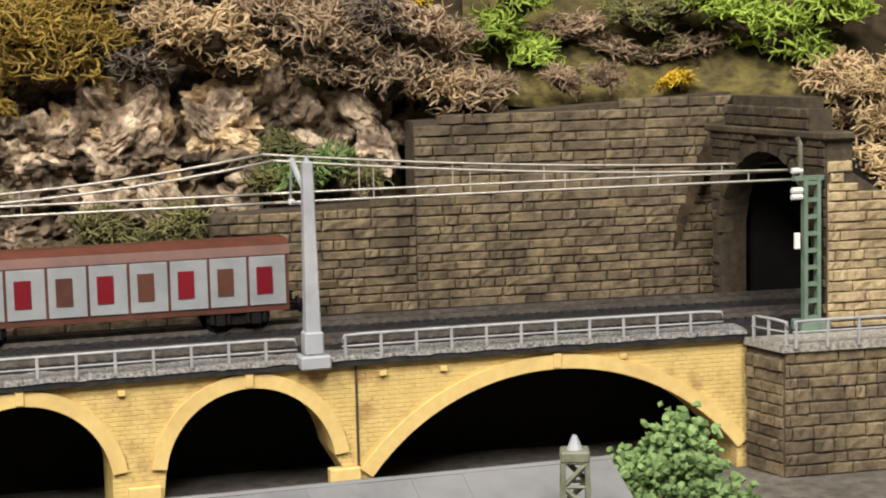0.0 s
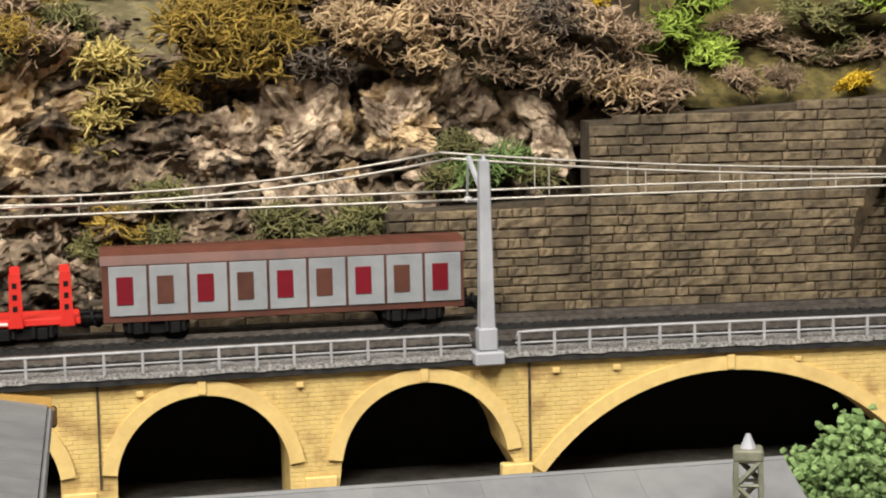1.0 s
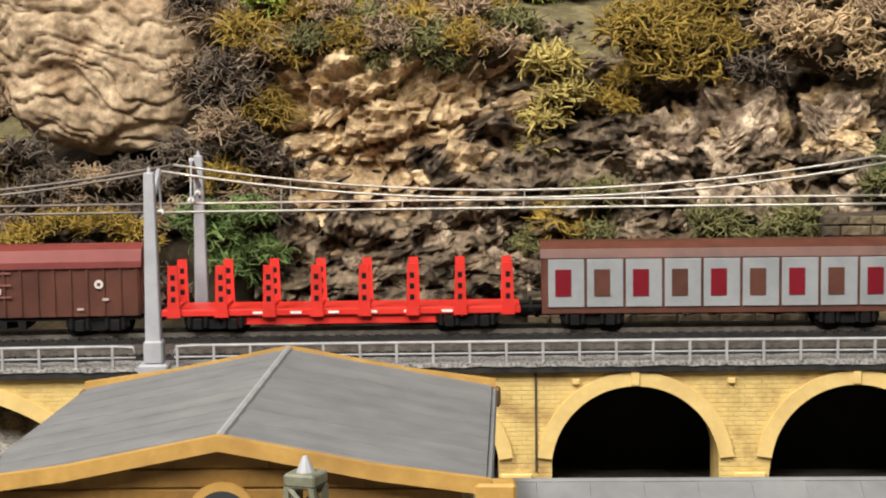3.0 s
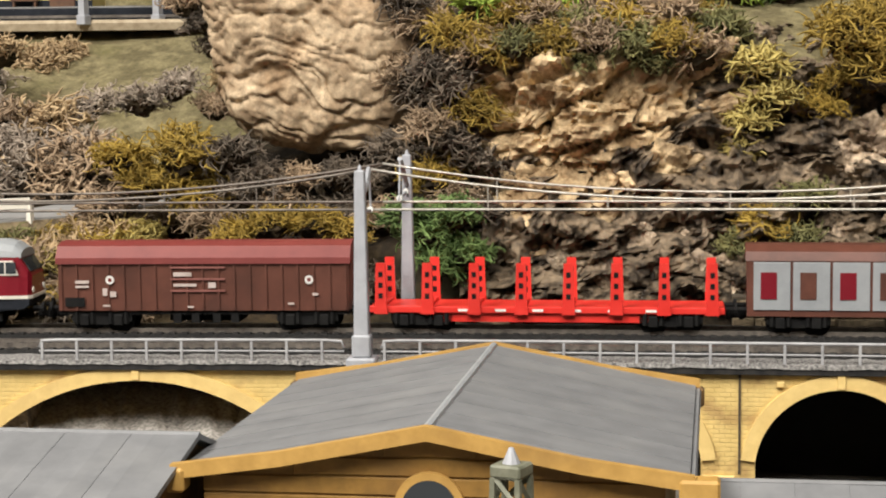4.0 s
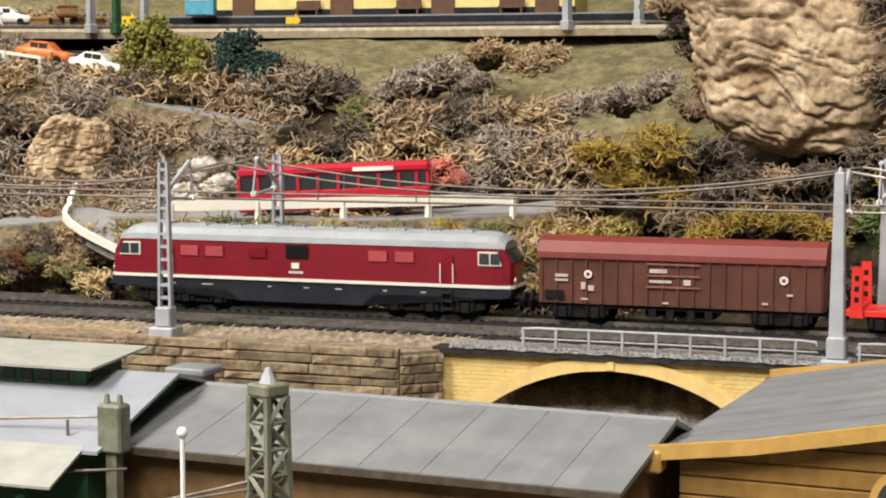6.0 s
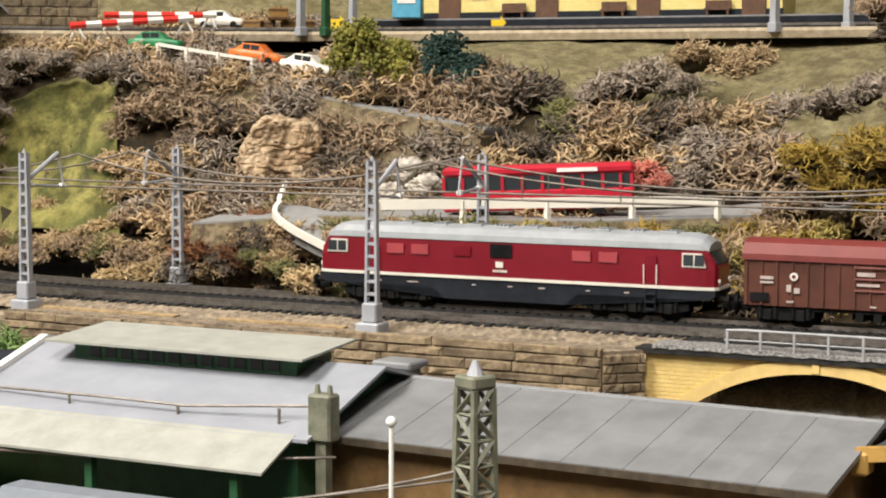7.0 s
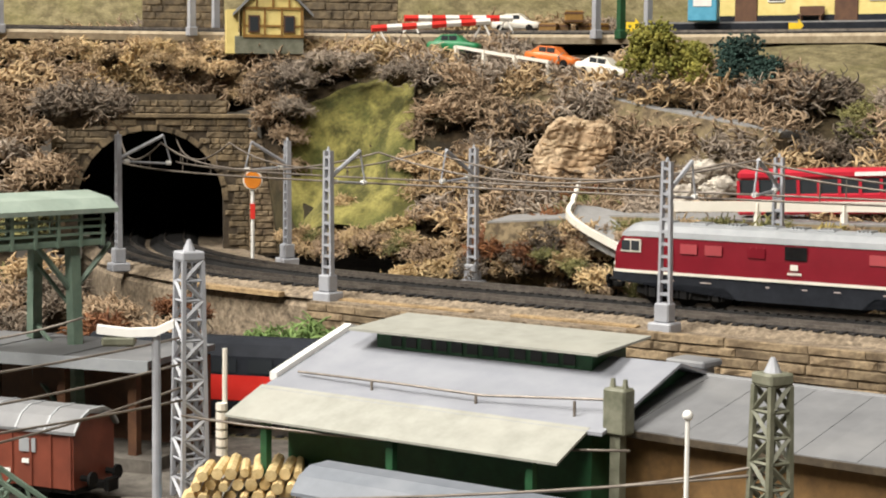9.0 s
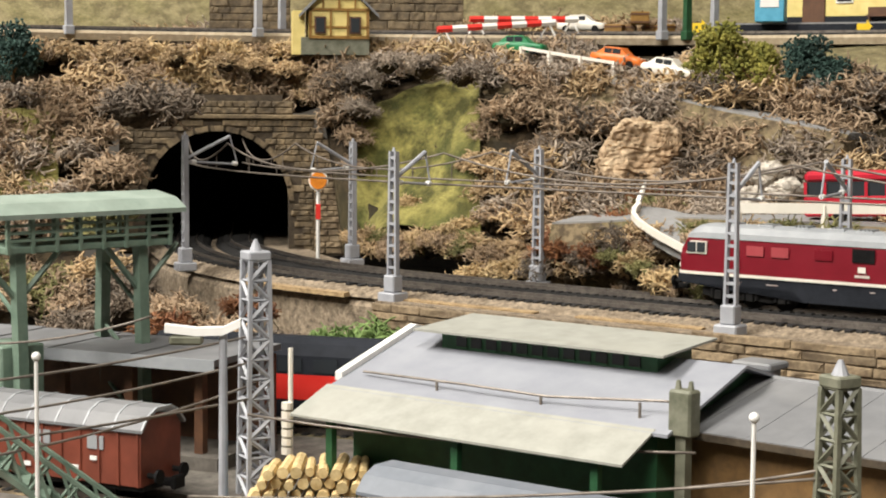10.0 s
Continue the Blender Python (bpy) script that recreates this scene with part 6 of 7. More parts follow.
# ---- upper line and station ----
M_TANBAND = mat("sandy_edge", (0.30, 0.24, 0.16), (0.46, 0.38, 0.27), 4, 0.9, 0.4)
RIM = Line2([polar(80, 985)[:2], polar(70, 985)[:2], polar(62, 980)[:2], polar(54, 965)[:2], polar(47, 930)[:2], polar(38, 890)[:2], polar(30, 880)[:2]])
bm = B()
sweep(bm, RIM, 0, RIM.length, [(-8, 107.5), (120, 107.5), (120, 112.6), (-8, 112.6), (-9, 111)], step=10)
tagged(part("upper_board", bm, M_TANBAND), "pale gravelled ledge carrying the upper railway line", "ledge", kind="structure")


def upper_track(off, name):
    root = thing(name, at(0, 0, 0), "dark model railway track on the upper ledge", "track", kind="structure")
    bm = B()
    sweep(bm, RIM, 0, RIM.length, [(off - 11, 112), (off + 11, 112), (off + 8, 114), (off - 8, 114)], step=10)
    part("ballast", bm, M_BALLAST, root)
    for o in (-5, 5):
        bm = B()
        sweep(bm, RIM, 0, RIM.length, [(off + o - 0.5, 113.6), (off + o + 0.5, 113.6), (off + o + 0.4, 115.4), (off + o - 0.4, 115.4)], step=10)
        part("rail", bm, M_RAIL, root)


upper_track(12, "track_upper")
# platform with a grey side wall
bm = B()
sweep(bm, RIM, RIM.near(-765), RIM.near(-505), [(26, 112.5), (70, 112.5), (70, 120.5), (26, 120.5)], step=10)
tagged(part("platform", bm, M_ROAD), "grey station platform with dark edge", "platform", kind="structure")
bm = B()
sweep(bm, RIM, RIM.near(-770), RIM.near(-505), [(25, 112.6), (25.9, 112.6), (25.9, 119.6), (25, 119.6)], step=10)
tagged(part("platform_edge", bm, M_SKIRT), "dark grey platform side wall", "platform", kind="structure")

M_YELWALL = mat("pale_yellow_plaster", (0.62, 0.50, 0.17), (0.72, 0.60, 0.24), 6, 0.7, 0.1, stain=(0.5, 0.38, 0.12), stain_size=20)
M_DOOR = mat("dark_brown_door", (0.07, 0.03, 0.015), (0.12, 0.055, 0.025), 5, 0.6, 0.1)
M_ORANGE = mat("orange_plastic", (0.75, 0.22, 0.015), (0.82, 0.28, 0.03), 6, 0.45, 0.05)
M_BLUE = mat("sky_blue_plastic", (0.06, 0.28, 0.42), (0.1, 0.36, 0.52), 6, 0.45, 0.05)
M_SIGN = mat("yellow_sign", (0.72, 0.48, 0.01), (0.8, 0.56, 0.02), 6, 0.5, 0.0)


def station():
    s0, s1 = RIM.near(-735), RIM.near(-560)
    a, b = RIM.at(s0, 46), RIM.at(s1, 46)
    length, yaw = math.hypot(b[0] - a[0], b[1] - a[1]), math.degrees(math.atan2(b[1] - a[1], b[0] - a[0]))
    root = thing("station_building", at(a[0], a[1], 120.5, yaw), "pale yellow station building with brown doors", "building")
    bm = B()
    box(bm, 0, length, 0, 40, 0, 36)
    part("wall_body", bm, M_YELWALL, root)
    bm = B()
    box(bm, -0.5, length + 0.5, -0.6, 0, 0, 4)
    part("plinth", bm, M_SKIRT, root)
    bm = B()
    prism(bm, [(-4, 36), (44, 36), (20, 54)], -4, length + 4, "x")
    part("roof", bm, M_SLATE, root)
    k = 0
    x = 10.0
    while x < length - 14:
        bm = B()
        if k % 3 == 0:
            box(bm, x, x + 13, -1.0, 0.5, 0.3, 24, 0.3)
            part("door", bm, M_DOOR, root, "dark brown door")
        elif k % 3 == 1:
            box(bm, x, x + 10, -0.9, 0.5, 11, 26, 0.3)
            w = part("window_frame", bm, M_WHITE, root)
            bm = B()
            box(bm, x + 1, x + 9, -1.1, -0.7, 12, 25)
            part("pane", bm, M_GLASS, w)
        else:
            box(bm, x, x + 14, -6, -2, 3.4, 4.4)
            box(bm, x, x + 14, -2.4, -1.8, 4.6, 8.6)
            for d in (1, 12):
                box(bm, x + d, x + d + 1, -5.5, -2.4, 0, 3.4)
            part("bench", bm, M_DOOR, root, "brown bench")
        x += 19
        k += 1


station()


def sign_post(x, y, z):
    root = thing("platform_sign", at(x, y, z, 40), "small yellow arrow sign on the platform", "sign")
    bm = B()
    prism(bm, [(-4, 0), (1, 0), (4, 3.5), (1, 7), (1, 5), (-4, 5)], -0.4, 0.4)
    bmesh.ops.triangulate(bm, faces=[f for f in bm.faces if len(f.verts) > 4])
    part("arrow_plate", bm, M_SIGN, root)
    bm = B()
    box(bm, -0.5, 0.5, 0.4, 1.2, -3, 3)
    part("post", bm, M_DOOR, root)


for b in (48.0, 42.8, 53.2):
    x, y, _ = polar(b, 948)
    sign_post(x, y, 114)


def house():
    root = thing("crossing_house", at(-846, 414, 100, 68), "yellow half-timbered crossing keeper's house with grey roof", "house")
    bm = B()
    box(bm, -20, 16, -14, 16, 0, 9)
    part("base", bm, M_LATTICE, root)
    bm = B()
    prism(bm, [(-16, 9), (16, 9), (16, 24), (0, 40), (-16, 24)], -14, 16)
    part("wall_body", bm, M_YELWALL, root)
    for sx in (-1, 1):
        bm = B()
        loft(bm, [[(sx * x, y, z) for y, z in ((-17, zz), (19, zz), (19, zz + 1.6), (-17, zz + 1.6))] for x, zz in ((0, 40.4), (21, 19.4))])
        part("roof_side", bm, M_SLATE, root)
    for u0, u1, z0, z1 in ((-16, 16, 8.4, 10), (-16, 16, 23, 24.4), (-16, -14.4, 9, 24), (14.4, 16, 9, 24), (-5, -3.8, 9, 24), (4, 5.2, 9, 24), (-0.7, 0.7, 24, 37), (-10, 10, 29, 30.2), (-16, 16, 14, 15), (-9, -8, 24, 30), (8, 9, 24, 30)):
        bm = B()
        box(bm, u0, u1, -14.7, -14, z0, z1)
        part("timber_beam", bm, M_OCHRE, root)
    for u in (-10, 8.5):
        bm = B()
        box(bm, u - 3, u + 3, -15.0, -13.8, 11, 20)
        w = part("window_frame", bm, M_DOOR, root)
        bm = B()
        box(bm, u - 2.2, u + 2.2, -15.2, -14.8, 11.8, 19.2)
        part("pane", bm, M_GLASS, w)
    bm = B()
    box(bm, -24, -18, -12, 10, 0, 23)
    part("porch", bm, M_YELWALL, root)


house()


def brick_wall_piece(name, b0, b1, dist, z0, z1, label):
    p, q = polar(b1, dist)[:2], polar(b0, dist)[:2]
    core = wall_core(name, p, q, z0, z1, 6, M_MORTAR, label)
    stone_wall(core, p, q, z0, z1, 4.5, 12, M_STONE, 41, 0.8)


brick_wall_piece("wall_upper", 60.8, 64.0, 1012, 112, 150, "brown stone retaining wall behind the upper line")
brick_wall_piece("wall_upper_west", 66.4, 69.0, 1030, 112, 150, "brown stone retaining wall behind the upper line")


def barrier(p, q, label="red and white striped level crossing barrier"):
    root = thing("crossing_barrier", at(*p), label, "barrier", "crossing barriers")
    v = Vector(q) - Vector(p)
    n = 8
    for k in range(n):
        bm = B()
        tube(bm, [v * (k / n), v * ((k + 1) / n)], 2.0, 6)
        part("stripe", bm, M_BRIGHTRED if k % 2 == 0 else M_WHITE, root)
    for t in (0.06, 0.94):
        bm = B()
        tube(bm, [v * t + Vector((-3, -3, -8)), v * t], 0.6, 5)
        tube(bm, [v * t + Vector((3, 3, -8)), v * t], 0.6, 5)
        part("stand", bm, M_WHITE, root)


barrier((-815, 458, 114), (-795, 520, 119))
barrier((-835, 490, 121), (-815, 548, 122))


def car(m, mt, label):
    root = thing("parked_car", m, label, "car", "model cars")
    bm = B()
    loft(bm, [[(x, -w, z0), (x, w, z0), (x, w, z1), (x, -w, z1)] for x, w, z0, z1 in ((-14, 4.6, 2.2, 5), (-13, 5.2, 1.6, 6.2), (-5, 5.4, 1.4, 6.6), (6, 5.4, 1.4, 6.4), (12.5, 5.0, 1.6, 5.4), (14, 4.2, 2.2, 4.2))])
    bmesh.ops.bevel(bm, geom=list(bm.edges), offset=0.5, segments=1, affect="EDGES")
    part("body", bm, mt, root, smooth=True)
    bm = B()
    loft(bm, [[(x, -w, z0), (x, w, z0), (x, w * 0.85, z1), (x, -w * 0.85, z1)] for x, w, z0, z1 in ((-10.5, 4.8, 6, 6.6), (-6, 4.9, 6, 9.8), (2, 4.9, 6, 10), (6.5, 4.8, 6, 6.5))])
    cab = part("cabin", bm, mt, root)
    for sy in (-1, 1):
        for x0, x1 in ((-6, -2.2), (-1.6, 2.6)):
            bm = B()
            box(bm, x0, x1, sy * 4.5 - 0.35, sy * 4.5 + 0.35, 6.8, 9.2)
            part("side_window", bm, M_GLASS, cab)
        for x in (-8.5, 8.5):
            bm = B()
            tube(bm, [(x, sy * 4.2, 2), (x, sy * 5.6, 2)], 2.0, 12)
            part("wheel", bm, M_BLACK, root)
    return root


M_CARGREEN = mat("emerald_car_paint", (0.015, 0.17, 0.06), (0.02, 0.21, 0.08), 6, 0.35, 0.0)
M_CARORANGE = mat("orange_car_paint", (0.62, 0.14, 0.02), (0.70, 0.18, 0.03), 6, 0.35, 0.0)
car(at(-773, 484, 100.5, 40), M_CARGREEN, "emerald green model car on the upper road")
car(at(-722, 510, 94, 30, 0, 6), M_CARORANGE, "orange model car on the upper road")
car(at(-697, 523, 88.5, 28, 0, 8), M_CREAM, "cream white model car on the upper road")
car(at(-822, 556, 115, 40), M_CREAM, "cream white model car beyond the crossing")


def ribbon(line, width, zs, name, mt, label, lift=0.0):
    bm = B()
    k = 40
    secs = []
    for i in range(k + 1):
        s = line.length * i / k
        z = float(np.interp(i / k, np.linspace(0, 1, len(zs)), zs)) + lift
        l, r = line.at(s, width / 2), line.at(s, -width / 2)
        secs.append([(l[0], l[1], z), (r[0], r[1], z), (r[0], r[1], z - 3), (l[0], l[1], z - 3)])
    loft(bm, secs)
    bank = B()
    secs = []
    for i in range(k + 1):
        s = line.length * i / k
        z = float(np.interp(i / k, np.linspace(0, 1, len(zs)), zs)) + lift
        q = [line.at(s, -width / 2 + d + (1.5 * noise.noise((i * 0.7, d, 0)) if d < -4 else 0)) for d in (8, -0.8, -9, -20)]
        secs.append([(q[0][0], q[0][1], z - 34), (q[0][0], q[0][1], z - 2), (q[1][0], q[1][1], z - 0.7), (q[2][0], q[2][1], z - 12), (q[3][0], q[3][1], z - 34)])
    loft(bank, secs)
    tagged(part(name + "_bank", bank, M_BANK), "sandy earth bank below a model road", "bank", kind="structure")
    return tagged(part(name, bm, mt), label, "road", kind="structure")


ribbon(Line2([(-850, 470), (-775, 480), (-705, 516), (-640, 536), (-590, 552)]), 24, [102, 98, 87, 74, 64], "road_upper", M_ROAD, "grey model road climbing the hillside")
ribbon(Line2([(-640, 425), (-600, 462), (-545, 474), (-495, 500), (-455, 550), (-425, 610)]), 46, [25, 29, 31, 31, 33, 38], "road_lower", M_ROAD, "grey model road bending below the hillside")


# the road turns down in a wide bend towards the tracks
BEND = [(-597, 436), (-590, 428), (-578, 424), (-560, 423), (-540, 425), (-517, 431)]
BEND_Z = [33, 28, 23.5, 19, 14, 9]
bm = B()
secs = []
for i in range(31):
    t = i / 30
    x0, y0, z0 = [float(np.interp(t * 5, range(6), [p[k] for p in BEND])) for k in (0, 1)] + [float(np.interp(t * 5, range(6), BEND_Z))]
    x1, y1, z1 = -598 + 62 * t, 447 + 20 * t, 32 - 9 * t
    row = []
    for k in range(7):
        q = k / 6
        row.append((x0 + (x1 - x0) * q, y0 + (y1 - y0) * q, z0 + (z1 - z0) * q))
    secs.append(row + [(x, y, z - 3) for x, y, z in reversed(row)])
loft(bm, secs)
tagged(part("road_bend", bm, M_ROAD), "grey model road turning down in a wide bend", "road", kind="structure")
# growth on the bank below the road
rl = Line2([(-640, 425), (-600, 462), (-545, 474), (-495, 500), (-455, 550), (-425, 610)])
rnd = random.Random(77)
for k in range(34):
    s = rl.length * (0.16 + 0.74 * k / 34)
    x, y, _ = rl.at(s, -32 - rnd.uniform(0, 14))
    bush(rnd.choice(["mustard", "brown", "tan", "olive", "pale", "dark"]), math.degrees(math.atan2(PCX - x, y - PCY)), math.hypot(x - PCX, y - PCY), rnd.uniform(8, 13), rnd.uniform(2, 22))

for k in range(22):
    s = rl.length * (0.30 + 0.66 * k / 22)
    x, y, _ = rl.at(s, -27 - rnd.uniform(0, 8))
    bush(rnd.choice(["mustard", "pale", "tan", "olive", "brown"]), math.degrees(math.atan2(PCX - x, y - PCY)), math.hypot(x - PCX, y - PCY), rnd.uniform(8, 12), rnd.uniform(14, 25))
for k in range(12):
    s = rl.length * (0.0 + 0.2 * k / 12)
    x, y, _ = rl.at(s, -34 - rnd.uniform(0, 10))
    bush(rnd.choice(["brown", "tan", "dark", "rust"]), math.degrees(math.atan2(PCX - x, y - PCY)), math.hypot(x - PCX, y - PCY), rnd.uniform(11, 15), rnd.uniform(2, 20))
rr = Line2(BEND)
for k in range(11):
    x, y, _ = rr.at(rr.length * (0.1 + 0.9 * k / 10), -9 - rnd.uniform(0, 7))
    bush(rnd.choice(["brown", "tan", "straw", "olive"]), math.degrees(math.atan2(PCX - x, y - PCY)), math.hypot(x - PCX, y - PCY), rnd.uniform(7, 10), max(-2, 15 - 1.7 * k))


def plank_rail(pts, name, label, h=4.0, thick=1.6, posts=True):
    root = thing(name, at(*pts[0]), label, "guard rail")
    o = Vector(pts[0])
    bm = B()
    secs = []
    for i, p in enumerate(pts):
        d = (Vector(pts[min(i + 1, len(pts) - 1)]) - Vector(pts[max(i - 1, 0)])).normalized()
        n = Vector((-d.y, d.x, 0)).normalized() * thick / 2
        c = Vector(p) - o
        secs.append([c - n, c + n, c + n + Vector((0, 0, h)), c - n + Vector((0, 0, h))])
    loft(bm, secs)
    part("beam", bm, M_CREAM, root)
    if posts:
        for p in pts[::2]:
            c = Vector(p) - o
            bm = B()
            box(bm, c.x - 1, c.x + 1, c.y - 1, c.y + 1, c.z - 12, c.z + h * 0.8)
            part("post", bm, M_CREAM, root)
    return root


g = Line2([(-533, 436), (-487, 484), (-440, 530)])
plank_rail([(*g.at(g.length * i / 8)[:2], 34 + i * 0.3) for i in range(9)], "guard_rail", "cream plank guard rail along the lower road")
g = Line2([(x - 0.5, y - 1.5) for x, y in BEND])
plank_rail([(*g.at(g.length * i / 14)[:2], float(np.interp(i / 14 * 5, range(6), BEND_Z)) - 1) for i in range(15)], "road_wall", "cream curving kerb wall along the road bend", 2.8, 2.0, False)
plank_rail([(-597.5, 434, 33), (-598.5, 436, 36), (-598, 438, 41)], "road_wall", "cream pointed end of the kerb wall", 2.6, 2.0, False)
g = Line2([(-762, 478), (-735, 489), (-715, 503)])
plank_rail([(*g.at(g.length * i / 6)[:2], 103 - i * 1.3) for i in range(7)], "guard_rail", "cream guard rail beside the upper road", 1.6, 1.2)


def bus():
    root = thing("bus", at(-503, 495, 31.5, 41, 0, -2.2), "red model bus with dark windows on the lower road", "bus")
    bm = B()
    box(bm, -38, 38, -8, 8, 2, 10.4, 0.8)
    body = part("body", bm, M_BUSRED, root)
    bm = B()
    box(bm, -37, 37, -7.4, 7.4, 10.2, 16)
    part("window_band", bm, M_GLASS, root)
    bm = B()
    box(bm, -38, 38.5, -8.2, 8.2, 15.6, 20, 1.4)
    roof = part("roof", bm, M_BUSRED, root)
    bm = B()
    box(bm, 8, 24, -8.5, -8.1, 17, 18.6)
    part("name_board", bm, M_WHITE, roof)
    for x in (-37.6, -30, -22, -14, -6, 2, 10, 18, 26, 33, 37.4):
        for sy in (-1, 1):
            bm = B()
            box(bm, x - 0.6, x + 0.6, sy * 7.7 - 0.4, sy * 7.7 + 0.4, 8.8, 15.8)
            part("window_post", bm, M_BUSRED, root)
    for x in (-24, 24):
        for sy in (-1, 1):
            bm = B()
            tube(bm, [(x, sy * 6.6, 2.8), (x, sy * 8.3, 2.8)], 2.9, 14)
            part("wheel", bm, M_BLACK, root)
    for y in (-5, 5):
        bm = B()
        tube(bm, [(37.6, y, 5), (38.7, y, 5)], 1.0, 10)
        part("headlamp", bm, M_CREAM, root)


bus()
for b, d, z, r in ((43.4, 738, 46, 9), (44.0, 738, 44, 9), (43.0, 734, 42, 8)):
    bush("pink", b, d, r, z)

# pale rock outcrop, mossy mats and white rubble
slab("rock_outcrop", "pale layered rock outcrop on the hillside", 55.2, 814, 46, 19, 8, 23, M_CORK_L, -0.05, 0.9, 1.4, 0.06, 4, 0.1, 0, 2.2, 6, 5, pits=4, width=0.35, crag=2.6)
for b, d, z, sz in ((51.2, 760, 46, 9), (50.6, 752, 40, 8), (51.6, 756, 36, 8)):
    rock(PALE, b, d, z, sz, (1.2, 0.8, 0.8), (0, 10, 20), "whitish rubble rock beside the road", "rubble_rock")
tagged(part("moss_mat", sheet(60.4, 64.4, 24, lambda b: 806 + 14 * (b - 60.4), lambda b: 905, 30, 1.0, 3), M_FELT, smooth=True), "mossy yellow-green mat on the slope beside the tunnel", "slope", kind="structure")
tagged(part("moss_mat_west", sheet(74.0, 76.0, 12, 862, 905, 14, 9, 3), M_FELT, smooth=True), "mossy yellow-green mat on the slope beside the tunnel", "slope", kind="structure")


rnd = random.Random(55)
for k in range(14):
    bush(("brown", "tan", "olive", "tan")[k % 4], 60.2 + 0.33 * k, 800 + 4 * k + rnd.uniform(-4, 4), rnd.uniform(9, 13), rnd.uniform(2, 10))


def tree(x, y, z, r, style, label, seed, squash=1.0, h=12):
    root = thing("tree", at(x, y, z), label, "tree")
    bm = B()
    tube(bm, [(0, 0, 0), (0.6, 0, h * 0.5), (0, 0.4, h + r * 0.6)], 1.8, 7, 0.6)
    part("trunk", bm, M_WOODBR, root)
    for k in range(4):
        a = k * 1.6 + seed
        bm = B()
        tube(bm, [(0, 0, h * (0.5 + 0.1 * k)), (math.cos(a) * r * 0.6, math.sin(a) * r * 0.6, h + r * 0.5)], 0.9, 5, 0.3)
        part("limb", bm, M_WOODBR, root)
    rnd = random.Random(seed)
    for k in range(18):
        a, t = rnd.uniform(0, 6.28), rnd.uniform(0, 1)
        rr = r * (0.75 - 0.45 * t) * rnd.uniform(0.5, 1.1)
        ob = bpy.data.objects.new("leaf_clump", rnd.choice(CLUMP[style]))
        scene.collection.objects.link(ob)
        ob.parent = root
        q = r * rnd.uniform(0.30, 0.48)
        ob.matrix_local = at(math.cos(a) * rr, math.sin(a) * rr, h * 0.7 + t * r * 1.5 * squash, rnd.uniform(0, 360), rnd.uniform(-40, 40), rnd.uniform(-40, 40)) @ Matrix.Diagonal((q * U, q * U, q * U, 1))
    return root


tree(44, 479, -42, 25, "foam", "mid-green foam tree beside the shed", 3, 0.75, 8)
for x, y, z, r, st, lb in ((-675, 537, 80, 20, "oak", "yellow-green model tree on the slope"), (-658, 548, 80, 16, "oak", "yellow-green model tree on the slope"), (-640, 563, 78, 17, "fir", "dark blue-green model tree on the slope"), (-628, 572, 76, 13, "fir", "dark blue-green model tree on the slope"),
                          (-855, 240, 84, 17, "fir", "dark green model fir beside the tunnel")):
    tree(x, y, z, r, st, lb, int(-x), 0.85, 6)


def disc_signal():
    root = thing("disc_signal", at(-733, 349, -1, 66), "orange disc distant signal on a white-red post", "signal")
    bm = B()
    tube(bm, [(0, 0, 0), (0, 0, 36)], 0.9, 8)
    part("post", bm, M_WHITE, root)
    bm = B()
    box(bm, -1.1, 1.1, -1.1, 1.1, 22, 29)
    part("band", bm, M_BRIGHTRED, root)
    bm = B()
    tube(bm, [(0, -1.4, 40), (0, -0.6, 40)], 4.6, 24)
    d = part("rim", bm, M_CREAM, root)
    bm = B()
    tube(bm, [(0, -1.9, 40), (0, -1.3, 40)], 3.9, 24)
    part("disc", bm, M_ORANGE, d, "orange disc")


disc_signal()


def heap(x, y, z, mt, label):
    bm = B()
    bmesh.ops.create_icosphere(bm, subdivisions=3, radius=1.0)
    for v in bm.verts:
        v.co = Vector((v.co.x * 10, v.co.y * 5, max(v.co.z, -0.1) * 6)) * (1 + 0.4 * noise.noise(v.co * 2.3))
    tagged(part("tarpaulin_heap", bm, mt, at=at(x, y, z, 40)), label, "heap")


x, y, _ = polar(47.9, 647)
heap(x, y, -0.5, M_ORANGE, "crumpled orange tarpaulin heap behind the track")


def kiosk(x, y, z):
    root = thing("kiosk", at(x, y, z, 40), "small sky-blue platform kiosk", "kiosk")
    bm = B()
    box(bm, -8, 8, -5, 5, 0, 16, 0.5)
    part("body", bm, M_BLUE, root)
    bm = B()
    box(bm, -5, 5, -5.4, -4.8, 8, 13)
    part("window", bm, M_WHITE, root)


kiosk(-746, 628, 120.5)


def plain_pole(x, y, z, h, mt, label, r=1.4):
    root = thing("line_pole", at(x, y, z), label, "pole", "upper line poles")
    bm = B()
    loft(bm, [[(a * w, b * w, zz) for a, b in ((-1, -1), (1, -1), (1, 1), (-1, 1))] for zz, w in ((0, r * 1.3), (h, r))])
    part("post", bm, mt, root)
    bm = B()
    box(bm, -2.6, 2.6, -2.6, 2.6, -2, 3, 0.4)
    part("footing", bm, mt, root)


for b, d, mt in ((67.5, 972, M_GREYPL), (66.7, 1000, M_GREYPL), (54.4, 955, M_GREYPL), (53.6, 955, M_GREEN), (52.7, 985, M_GREYPL), (39.2, 884, M_GREYPL), (73.5, 975, M_GREYPL), (36.9, 884, M_GREYPL)):
    x, y, _ = polar(b, d)
    plain_pole(x, y, 112, 60, mt, "grey steel pole beside the upper line" if mt is M_GREYPL else "dark green steel pole beside the upper line")


